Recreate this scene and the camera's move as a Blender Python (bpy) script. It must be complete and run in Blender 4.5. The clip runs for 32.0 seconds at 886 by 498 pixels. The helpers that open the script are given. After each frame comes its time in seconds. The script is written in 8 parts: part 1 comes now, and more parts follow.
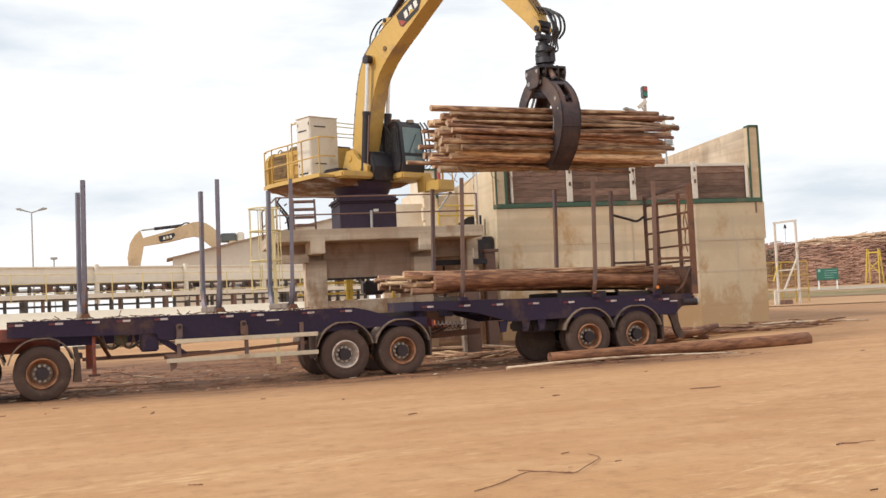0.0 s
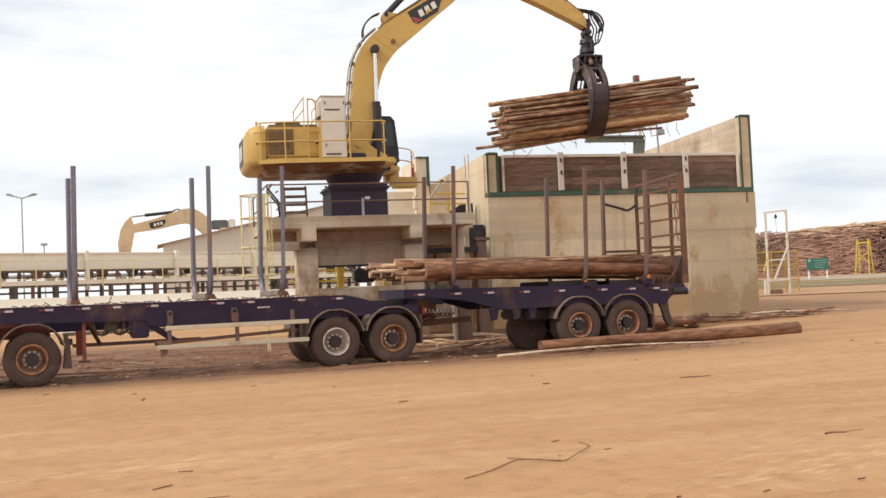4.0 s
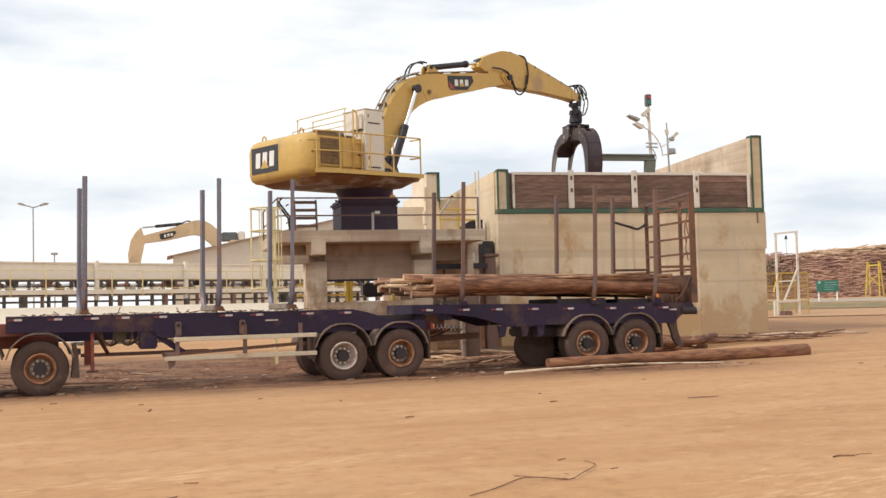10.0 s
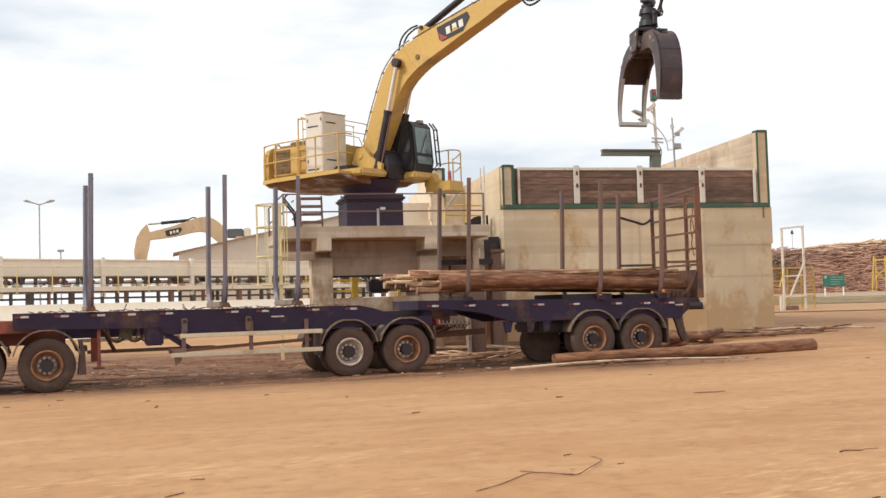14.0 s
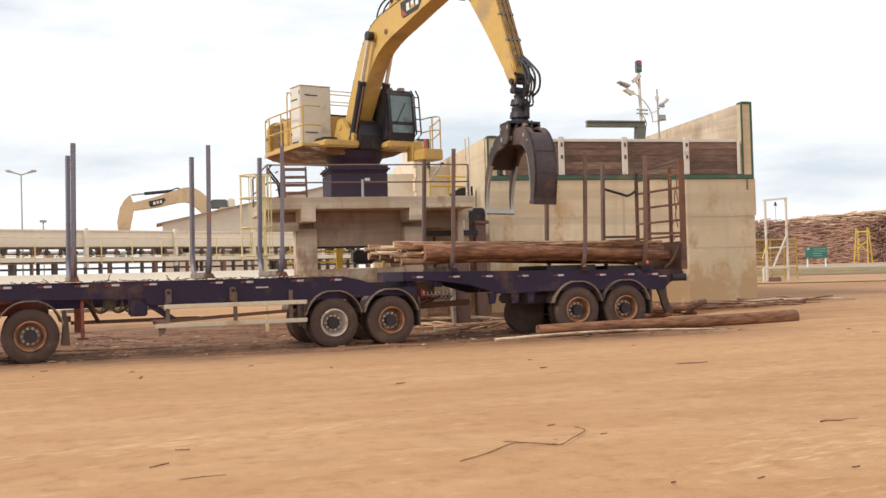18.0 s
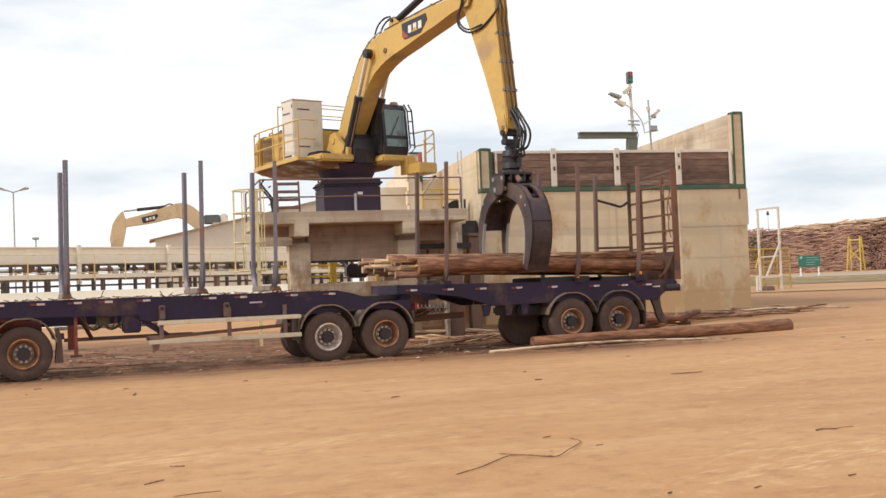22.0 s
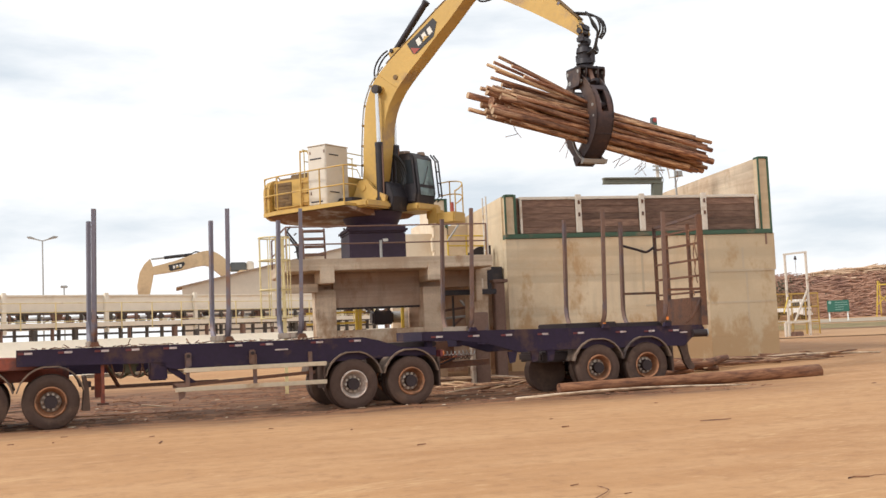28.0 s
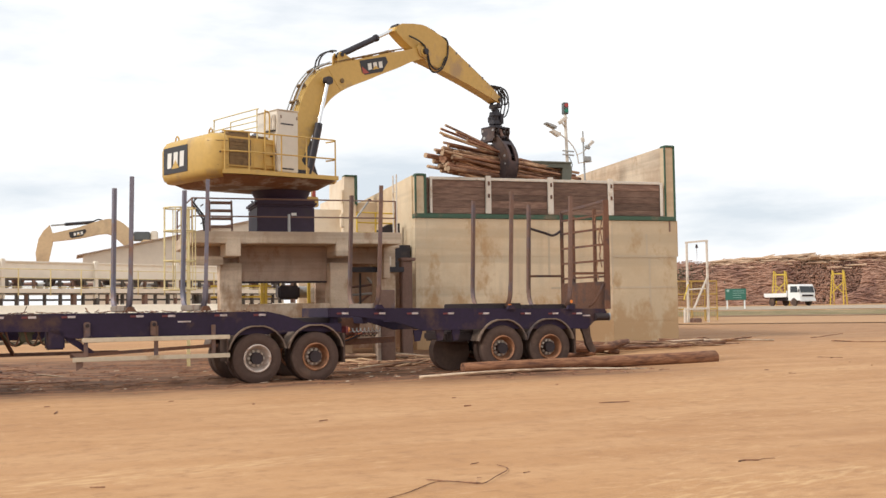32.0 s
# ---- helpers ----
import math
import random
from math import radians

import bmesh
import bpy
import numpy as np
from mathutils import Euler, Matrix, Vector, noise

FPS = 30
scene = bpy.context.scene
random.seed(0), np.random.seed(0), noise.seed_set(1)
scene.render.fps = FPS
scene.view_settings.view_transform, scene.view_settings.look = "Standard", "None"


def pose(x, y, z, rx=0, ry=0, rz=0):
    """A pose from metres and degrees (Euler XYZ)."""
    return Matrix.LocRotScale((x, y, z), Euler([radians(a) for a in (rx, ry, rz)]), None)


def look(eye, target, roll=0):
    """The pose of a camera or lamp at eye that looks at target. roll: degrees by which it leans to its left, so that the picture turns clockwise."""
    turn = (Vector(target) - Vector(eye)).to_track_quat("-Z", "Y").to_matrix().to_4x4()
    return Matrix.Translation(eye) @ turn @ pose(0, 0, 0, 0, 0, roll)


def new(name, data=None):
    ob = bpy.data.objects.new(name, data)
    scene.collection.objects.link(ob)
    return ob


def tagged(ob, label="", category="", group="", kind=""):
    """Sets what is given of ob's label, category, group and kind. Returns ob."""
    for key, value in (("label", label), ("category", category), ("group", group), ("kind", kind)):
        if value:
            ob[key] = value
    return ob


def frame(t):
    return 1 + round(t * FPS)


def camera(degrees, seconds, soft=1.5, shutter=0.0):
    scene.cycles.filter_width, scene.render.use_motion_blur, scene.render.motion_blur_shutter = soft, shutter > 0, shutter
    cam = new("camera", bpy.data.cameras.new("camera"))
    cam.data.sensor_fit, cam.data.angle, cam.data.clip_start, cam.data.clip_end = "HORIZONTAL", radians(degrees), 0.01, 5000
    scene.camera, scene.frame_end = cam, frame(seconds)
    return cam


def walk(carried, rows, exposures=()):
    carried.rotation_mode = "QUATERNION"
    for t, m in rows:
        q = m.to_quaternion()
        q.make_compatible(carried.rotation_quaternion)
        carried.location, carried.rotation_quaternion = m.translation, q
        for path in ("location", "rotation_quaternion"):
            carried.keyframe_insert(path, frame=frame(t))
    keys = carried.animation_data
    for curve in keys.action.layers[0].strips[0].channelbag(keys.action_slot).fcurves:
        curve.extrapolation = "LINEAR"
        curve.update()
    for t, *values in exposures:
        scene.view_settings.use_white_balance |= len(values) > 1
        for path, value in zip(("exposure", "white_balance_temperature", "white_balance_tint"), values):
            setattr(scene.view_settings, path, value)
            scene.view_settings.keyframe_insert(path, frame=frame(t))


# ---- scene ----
cam = camera(44.0, 32.0)
PATH = [
    (0.0, pose(0, 0, 1.6, 92.73, 2.77, -14.36)),
    (0.5, pose(0, 0, 1.6, 92.78, 2.66, -14.38)),
    (1.0, pose(0, 0, 1.6, 92.67, 2.46, -14.48)),
    (1.5, pose(0, 0, 1.6, 92.57, 2.93, -14.55)),
    (2.0, pose(0, 0, 1.6, 92.59, 3.21, -14.65)),
    (2.5, pose(0, 0, 1.6, 92.63, 3.18, -14.86)),
    (3.0, pose(0, 0, 1.6, 92.42, 2.79, -14.62)),
    (3.5, pose(0, 0, 1.6, 92.21, 2.53, -14.74)),
    (5.5, pose(0, 0, 1.6, 91.69, 2.56, -15.08)),
    (6.0, pose(0, 0, 1.6, 91.52, 2.09, -15.11)),
    (6.5, pose(0, 0, 1.6, 91.45, 2.08, -14.96)),
    (7.0, pose(0, 0, 1.6, 91.44, 2.20, -15.03)),
    (7.5, pose(0, 0, 1.6, 91.44, 2.07, -14.98)),
    (8.0, pose(0, 0, 1.6, 91.66, 2.55, -14.95)),
    (8.5, pose(0, 0, 1.6, 91.85, 2.47, -14.92)),
    (9.0, pose(0, 0, 1.6, 91.77, 2.04, -15.08)),
    (9.5, pose(0, 0, 1.6, 92.42, 1.63, -14.74)),
    (10.0, pose(0, 0, 1.6, 92.92, 1.55, -14.39)),
    (10.5, pose(0, 0, 1.6, 93.39, 1.84, -14.15)),
    (11.0, pose(0, 0, 1.6, 93.55, 2.06, -14.02)),
    (11.5, pose(0, 0, 1.6, 93.18, 2.41, -13.74)),
    (12.0, pose(0, 0, 1.6, 93.04, 1.63, -14.13)),
    (12.5, pose(0, 0, 1.6, 92.82, 1.29, -14.45)),
    (13.0, pose(0, 0, 1.6, 92.75, 1.60, -14.42)),
    (13.5, pose(0, 0, 1.6, 92.74, 1.66, -14.19)),
    (14.0, pose(0, 0, 1.6, 92.71, 1.71, -14.09)),
    (14.5, pose(0, 0, 1.6, 92.38, 1.75, -13.80)),
    (15.0, pose(0, 0, 1.6, 92.03, 1.45, -13.93)),
    (15.5, pose(0, 0, 1.6, 91.70, 1.33, -13.95)),
    (17.5, pose(0, 0, 1.6, 91.52, 2.05, -14.49)),
    (18.0, pose(0, 0, 1.6, 91.18, 1.65, -14.90)),
    (18.5, pose(0, 0, 1.6, 90.94, 1.46, -15.37)),
    (19.0, pose(0, 0, 1.6, 91.05, 1.72, -15.56)),
    (19.5, pose(0, 0, 1.6, 91.53, 2.14, -15.43)),
    (20.0, pose(0, 0, 1.6, 91.91, 2.53, -15.26)),
    (20.5, pose(0, 0, 1.6, 92.25, 2.63, -15.16)),
    (21.0, pose(0, 0, 1.6, 92.13, 2.50, -15.35)),
    (21.5, pose(0, 0, 1.6, 91.92, 2.46, -15.29)),
    (22.0, pose(0, 0, 1.6, 91.84, 2.30, -15.22)),
    (22.5, pose(0, 0, 1.6, 91.85, 2.51, -15.04)),
    (23.0, pose(0, 0, 1.6, 91.77, 2.11, -15.05)),
    (23.5, pose(0, 0, 1.6, 91.93, 2.42, -14.81)),
    (24.0, pose(0, 0, 1.6, 92.12, 2.42, -14.74)),
    (24.5, pose(0, 0, 1.6, 92.11, 2.27, -14.73)),
    (26.5, pose(0, 0, 1.6, 92.07, 0.47, -14.32)),
    (27.0, pose(0, 0, 1.6, 93.36, 1.55, -14.47)),
    (27.5, pose(0, 0, 1.6, 94.28, 2.52, -13.26)),
    (28.0, pose(0, 0, 1.6, 94.32, 2.50, -13.89)),
    (28.5, pose(0, 0, 1.6, 94.21, 1.89, -15.99)),
    (29.0, pose(0, 0, 1.6, 94.04, 1.76, -16.58)),
    (29.5, pose(0, 0, 1.6, 93.86, 1.19, -16.74)),
    (30.0, pose(0, 0, 1.6, 93.65, 1.08, -17.20)),
    (30.5, pose(0, 0, 1.6, 93.25, 0.95, -17.15)),
    (31.0, pose(0, 0, 1.6, 92.98, 0.83, -17.46)),
    (31.5, pose(0, 0, 1.6, 93.04, 0.85, -18.51)),
    (32.0, pose(0, 0, 1.6, 93.03, 0.86, -18.78)),
]
walk(cam, PATH)

ARM = [
    (0, -62.5, 46.2, -43.9),
    (0.5, -53.9, 52.0, -42.4),
    (1, -42.4, 56.0, -39.8),
    (1.5, -29.8, 57.7, -35.6),
    (2, -21.8, 56.5, -32.2),
    (2.5, -18.7, 54.9, -30.4),
    (3, -14.8, 53.9, -29.7),
    (3.5, -8.1, 54.2, -27.9),
    (5.5, 23.1, 42.8, -19.6),
    (6, 26.4, 39.9, -18.3),
    (6.5, 29.1, 35.4, -13.7),
    (7, 30.6, 30.9, -7.7),
    (7.5, 31.3, 27.2, -5.4),
    (8, 32.2, 25.1, -6.8),
    (8.5, 32.4, 24.3, -7.8),
    (9, 31.8, 24.6, -7.9),
    (9.5, 30.9, 25.5, -7.0),
    (10, 28.8, 28.3, -3.9),
    (10.5, 23.8, 30.9, -1.2),
    (11, 16.9, 33.4, 1.4),
    (11.5, 7.7, 36.2, 3.3),
    (12, -2.5, 36.3, 4.3),
    (12.5, -12.2, 37.3, 3.6),
    (13, -20.9, 38.9, -1.4),
    (13.5, -38.6, 38.6, -9.4),
    (14, -51.9, 35.8, -12.8),
    (14.5, -59.0, 34.6, -15.7),
    (15, -63.7, 33.9, -18.5),
    (15.5, -67.0, 33.5, -22.6),
    (17.5, -71.9, 29.9, -48.3),
    (18, -71.5, 28.8, -57.2),
    (18.5, -71.2, 27.2, -63.3),
    (19, -70.7, 24.1, -68.7),
    (19.5, -69.5, 23.4, -70.2),
    (20, -68.3, 23.9, -71.0),
    (20.5, -67.5, 24.2, -72.5),
    (21, -67.8, 24.3, -71.9),
    (21.5, -68.0, 24.8, -72.2),
    (22, -68.3, 24.9, -71.4),
    (22.5, -68.5, 24.8, -70.6),
    (23, -68.8, 24.6, -70.0),
    (23.5, -68.9, 24.6, -70.0),
    (24, -68.9, 24.5, -71.0),
    (24.5, -68.5, 26.9, -70.6),
    (26.5, -65.9, 43.9, -51.9),
    (27, -61.8, 48.2, -43.4),
    (27.5, -56.8, 52.5, -35.2),
    (28, -48.8, 53.5, -33.7),
    (28.5, -39.0, 52.8, -33.9),
    (29, -28.3, 53.6, -31.0),
    (29.5, -15.9, 53.4, -27.9),
    (30, -5.9, 52.4, -26.5),
    (30.5, 3.5, 49.8, -27.1),
    (31, 12.5, 45.5, -27.1),
    (31.5, 19.6, 40.7, -23.1),
    (32, 24.3, 37.1, -17.8),
]
# grapple: direction of the broad claw, angle of each claw's tip below the level, swing of the hanging grapple
GRAB = [(0, -80, -86, -86, 0), (1, -78, -86, -86, 0), (2, -72, -86, -86, 0), (3, -73, -86, -86, 0), (3.5, -84, -86, -86, 0), (4.5, -100, -86, -86, 0), (5.5, -107, -86, -86, 0), (6.4, -108, -86, -86, 0),
        (6.8, -102, -80, -80, 0), (7.2, -94, -58, -58, 0), (7.6, -91, -50, -50, 0), (8.5, -90, -48, -48, 0), (9.5, -90, -48, -48, 0), (10, -90, -50, -49, 0), (10.5, -96, -52, -48, 0), (11, -102, -54, -46, -3),
        (11.5, -113, -54, -48, 5), (12, -107, -54, -50, 9), (12.3, -88, -52, -54, 9), (12.6, -68, -48, -60, 8), (13, -52, -45, -66, 7), (13.3, -55, -44, -66, 6), (13.6, -72, -44, -60, 3), (14, -98, -48, -53, -1.5),
        (14.5, -101, -50, -51, -2.5), (15, -101, -51, -51, -2.7), (15.5, -100, -51, -51, -2.5), (17.5, -97, -52, -52, -0.6), (18, -90, -49, -50, -1.5), (18.5, -87, -49, -47, -2), (19, -84, -49, -45, -2), (20, -82, -48, -45, 0),
        (21, -80, -52, -50, 0), (21.5, -80, -56, -55, 0), (22, -83, -66, -66, 0), (22.5, -87, -78, -77, 0), (23, -90, -88, -87, 0), (23.7, -93, -94, -92, 0), (24.5, -95, -100, -97, 0), (26.5, -96, -104, -100, 0),
        (27, -94, -104, -100, 0), (27.5, -87, -104, -100, 0), (28, -79, -104, -100, 0), (28.5, -71, -104, -100, 0), (29, -64, -104, -100, 0), (30, -61, -104, -100, 0), (31, -62, -103, -99, 0), (32, -66, -102, -98, 0)]
# held bundles: yaw and tilt (and drop below the stick's tip)
HOLD_A = [(0, 10, -0.1), (1, 12, -0.4), (2, 18, -1.5), (3, 17, -6.4), (3.5, 6, -9), (4.5, -10, -4), (5.5, -17, 0.8), (6.5, -18, 1.5), (32, -18, 1.5)]
HOLD_B = [(21.9, 3, 1, 3.1, 0.4), (23.2, -1, 3, 2.85, 0.4), (24, -4, 6.5, 2.7, 0.35), (24.5, -4, 8, 2.63, 0.27), (26.5, -5, 15.5, 2.6, -0.05), (27, -3, 16.5, 2.58, -0.08), (27.5, 3, 14, 2.54, 0.11), (28, 11, 11, 2.5, 0.3), (28.5, 19, 7.5, 2.47, 0.43), (29, 26, 4.8, 2.45, 0.55), (30, 29, 2.4, 2.42, 0.65), (31, 28, 2.6, 2.42, 0.65), (32, 24, 3.3, 2.42, 0.65)]
# time, bearing from north, distance and heading of the lorry that comes round the wall's end
LORRY_WAY = [(0, 27, 120, -25), (24, 27, 120, -25), (26, 28.2, 121.5, -30), (27.5, 30.3, 122.5, -50), (29, 32.4, 122.3, -74), (30, 33.75, 121, -82), (31, 34.95, 119, -84), (32, 36.15, 116, -84)]
FRAMES_AT = ((69.3, 95.7, -30), (75.1, 93.9, -30))

# ---------------------------------------------------------------- light
world = bpy.data.worlds.new("overcast_sky")
scene.world = world
world.use_nodes = True
wn, wl = world.node_tree.nodes, world.node_tree.links
wn.clear()
w_out = wn.new("ShaderNodeOutputWorld")
w_bg = wn.new("ShaderNodeBackground")
w_sky = wn.new("ShaderNodeTexSky")
w_sky.sky_type, w_sky.sun_disc = "NISHITA", False
SUN_EL, SUN_AZ = radians(39), radians(258)
w_sky.sun_elevation, w_sky.sun_rotation = SUN_EL, SUN_AZ
w_sky.air_density, w_sky.dust_density = 1.0, 2.0
w_co = wn.new("ShaderNodeTexCoord")
w_map = wn.new("ShaderNodeMapping")
w_map.inputs["Scale"].default_value = (1.0, 1.0, 4.2)
w_map.inputs["Location"].default_value = (3.1, 0.4, 0.7)
w_noise = wn.new("ShaderNodeTexNoise")
w_noise.inputs["Scale"].default_value, w_noise.inputs["Detail"].default_value = 2.3, 7.0
w_noise.inputs["Roughness"].default_value = 0.55
w_ramp = wn.new("ShaderNodeValToRGB")
w_ramp.color_ramp.elements[0].position, w_ramp.color_ramp.elements[0].color = 0.36, (7.7, 8.4, 9.1, 1)
w_ramp.color_ramp.elements[1].position, w_ramp.color_ramp.elements[1].color = 0.505, (11.3, 11.4, 11.5, 1)
w_mix = wn.new("ShaderNodeMix")
w_mix.data_type = "RGBA"
w_mix.inputs["Factor"].default_value = 0.93
wl.new(w_co.outputs["Generated"], w_map.inputs["Vector"])
wl.new(w_map.outputs["Vector"], w_noise.inputs["Vector"])
wl.new(w_noise.outputs["Fac"], w_ramp.inputs["Fac"])
wl.new(w_sky.outputs["Color"], w_mix.inputs[6])
wl.new(w_ramp.outputs["Color"], w_mix.inputs[7])
wl.new(w_mix.outputs[2], w_bg.inputs["Color"])
w_bg.inputs["Strength"].default_value = 0.1
wl.new(w_bg.outputs["Background"], w_out.inputs["Surface"])

sun_data = bpy.data.lights.new("sun", "SUN")
sun_data.energy, sun_data.angle, sun_data.color = 2.3, radians(12), (1.0, 0.95, 0.88)
sun = new("sun", sun_data)
sun.matrix_world = look((-60, -13, 50), (0, 0, 0))


# ---------------------------------------------------------------- materials
def mat(name, color, rough=0.7, metal=0.0, vary=0.15, scale=6.0, dark=None, stain=0.0, bump=0.0, bump_scale=40.0, coat=0.0):
    """Paint, stone, wood: a base colour broken up at two scales, stains of a second colour, fine relief."""
    m = bpy.data.materials.new(name)
    m.use_nodes = True
    n, l = m.node_tree.nodes, m.node_tree.links
    bs = n["Principled BSDF"]
    bs.inputs["Roughness"].default_value, bs.inputs["Metallic"].default_value = rough, metal
    bs.inputs["Coat Weight"].default_value = coat
    co = n.new("ShaderNodeTexCoord")
    fine, coarse = n.new("ShaderNodeTexNoise"), n.new("ShaderNodeTexNoise")
    fine.inputs["Scale"].default_value, fine.inputs["Detail"].default_value = scale * 7, 5
    coarse.inputs["Scale"].default_value, coarse.inputs["Detail"].default_value = scale * 0.35, 5
    l.new(co.outputs["Object"], fine.inputs["Vector"])
    l.new(co.outputs["Object"], coarse.inputs["Vector"])
    info = n.new("ShaderNodeObjectInfo")
    add = n.new("ShaderNodeMath")
    add.operation = "ADD"
    l.new(fine.outputs["Fac"], add.inputs[0])
    l.new(coarse.outputs["Fac"], add.inputs[1])
    add2 = n.new("ShaderNodeMath")
    add2.operation, add2.inputs[1].default_value = "MULTIPLY_ADD", 0.35
    l.new(info.outputs["Random"], add2.inputs[0])
    l.new(add.outputs[0], add2.inputs[2])
    rng = n.new("ShaderNodeMapRange")
    rng.inputs["From Min"].default_value, rng.inputs["From Max"].default_value = 0.7, 1.65
    rng.inputs["To Min"].default_value, rng.inputs["To Max"].default_value = 1 - vary, 1 + vary
    l.new(add2.outputs[0], rng.inputs["Value"])
    mul = n.new("ShaderNodeMix")
    mul.data_type, mul.blend_type = "RGBA", "MULTIPLY"
    mul.inputs["Factor"].default_value = 1.0
    mul.inputs[6].default_value = (*color, 1)
    l.new(rng.outputs[0], mul.inputs[7])
    last = mul.outputs[2]
    if dark:
        sn = n.new("ShaderNodeTexNoise")
        sn.inputs["Scale"].default_value, sn.inputs["Detail"].default_value = scale * 0.8, 8
        sn.inputs["Roughness"].default_value = 0.65
        l.new(co.outputs["Object"], sn.inputs["Vector"])
        rp = n.new("ShaderNodeMapRange")
        rp.inputs["From Min"].default_value, rp.inputs["From Max"].default_value = 0.62 - stain * 0.3, 0.72 - stain * 0.2
        l.new(sn.outputs["Fac"], rp.inputs["Value"])
        mx = n.new("ShaderNodeMix")
        mx.data_type = "RGBA"
        l.new(rp.outputs[0], mx.inputs["Factor"])
        l.new(last, mx.inputs[6])
        mx.inputs[7].default_value = (*dark, 1)
        last = mx.outputs[2]
    l.new(last, bs.inputs["Base Color"])
    if bump:
        bn, bp = n.new("ShaderNodeTexNoise"), n.new("ShaderNodeBump")
        bn.inputs["Scale"].default_value, bn.inputs["Detail"].default_value = bump_scale, 6
        l.new(co.outputs["Object"], bn.inputs["Vector"])
        bp.inputs["Strength"].default_value, bp.inputs["Distance"].default_value = bump, 0.02
        l.new(bn.outputs["Fac"], bp.inputs["Height"])
        l.new(bp.outputs["Normal"], bs.inputs["Normal"])
    return m


YELLOW = mat("machine_yellow", (0.56, 0.355, 0.095), 0.5, 0, 0.12, 1.2, (0.40, 0.26, 0.12), 0.25, 0.05, 30)
BLACK = mat("black_steel", (0.027, 0.023, 0.029), 0.5, 0.2, 0.3, 2.0, (0.075, 0.055, 0.045), 0.25)
PEDESTAL = mat("pedestal_paint", (0.042, 0.023, 0.047), 0.65, 0.0, 0.25, 1.0, (0.045, 0.03, 0.035), 0.2)
CLAW = mat("worn_claw_steel", (0.068, 0.052, 0.054), 0.55, 0.3, 0.35, 2.0, (0.14, 0.09, 0.07), 0.5, 0.1, 25)
CLAW_SHELL = mat("claw_shell_steel", (0.052, 0.036, 0.04), 0.55, 0.3, 0.35, 2.0, (0.11, 0.06, 0.05), 0.5, 0.1, 25)
CHROME = mat("chrome_rod", (0.75, 0.75, 0.75), 0.22, 0.9, 0.05)
RUBBER_HOSE = mat("hose_rubber", (0.021, 0.019, 0.02), 0.6)
GREEN = mat("green_steel", (0.042, 0.095, 0.058), 0.55, 0, 0.2, 2.0, (0.16, 0.13, 0.08), 0.2)
GREEN_GREY = mat("green_beam", (0.17, 0.175, 0.135), 0.6, 0, 0.2, 2.0)
WHITE_STEEL = mat("white_steel", (0.66, 0.60, 0.52), 0.6, 0, 0.15, 2.0, (0.40, 0.28, 0.18), 0.15)
BOX_CREAM = mat("cabinet_cream", (0.68, 0.62, 0.53), 0.5, 0, 0.07, 1.0, (0.5, 0.43, 0.34), 0.1)
BLUE = mat("trailer_blue", (0.019, 0.008, 0.031), 0.75, 0.0, 0.35, 1.5, (0.075, 0.038, 0.032), 0.3, 0.05, 30)
BOLSTER = mat("dusty_bolster", (0.30, 0.235, 0.185), 0.75, 0.1, 0.25, 2.5, (0.2, 0.125, 0.085), 0.35)
STAKE = mat("stake_steel", (0.16, 0.15, 0.185), 0.5, 0.3, 0.25, 2.0, (0.22, 0.12, 0.08), 0.3)
STAKE_RUST = mat("stake_rust", (0.18, 0.105, 0.078), 0.7, 0.2, 0.3, 2.0, (0.13, 0.1, 0.11), 0.4)
RUST = mat("rusty_frame", (0.155, 0.072, 0.043), 0.8, 0.1, 0.35, 2.5, (0.08, 0.05, 0.045), 0.4)
ORANGE = mat("faded_red_paint", (0.33, 0.08, 0.045), 0.65, 0, 0.25, 2.0, (0.13, 0.06, 0.05), 0.4)
TYRE = mat("tyre_rubber", (0.08, 0.048, 0.036), 0.9, 0, 0.25, 2.0, (0.13, 0.08, 0.055), 0.28, 0.15, 40)
RIM_WHITE = mat("rim_white", (0.62, 0.55, 0.47), 0.5, 0.1, 0.2, 3.0, (0.30, 0.14, 0.07), 0.35)
RIM_MIX = mat("rim_half_rusted", (0.64, 0.54, 0.47), 0.55, 0.1, 0.3, 3.0, (0.30, 0.14, 0.07), 0.42)
RAIL_PALE = mat("faded_yellow_rail", (0.70, 0.58, 0.30), 0.6, 0, 0.15, 3.0, (0.5, 0.36, 0.18), 0.3)
# rim face colour, darkened for the shade inside the dish
RIM_FACE = mat("rim_face_shaded", (0.32, 0.255, 0.21), 0.6, 0.1, 0.3, 4.0, (0.14, 0.085, 0.06), 0.35)
RIM_RUST = mat("rim_rust", (0.37, 0.17, 0.085), 0.75, 0.1, 0.3, 3.0, (0.18, 0.09, 0.05), 0.4)
HUB = mat("hub_dark", (0.033, 0.022, 0.024), 0.6, 0.2, 0.3, 4.0)
FENDER = mat("fender_dusty", (0.19, 0.132, 0.095), 0.75, 0, 0.35, 1.5, (0.06, 0.045, 0.045), 0.45)
RAIL_CREAM = mat("guard_rail_cream", (0.62, 0.52, 0.38), 0.6, 0, 0.15, 1.5, (0.4, 0.27, 0.16), 0.2)
RAIL_BROWN = mat("rail_brown", (0.20, 0.115, 0.085), 0.65, 0.1, 0.25, 3.0)
RAIL_YELLOW = mat("rail_yellow", (0.60, 0.42, 0.06), 0.55, 0, 0.15, 3.0, (0.35, 0.2, 0.08), 0.15)
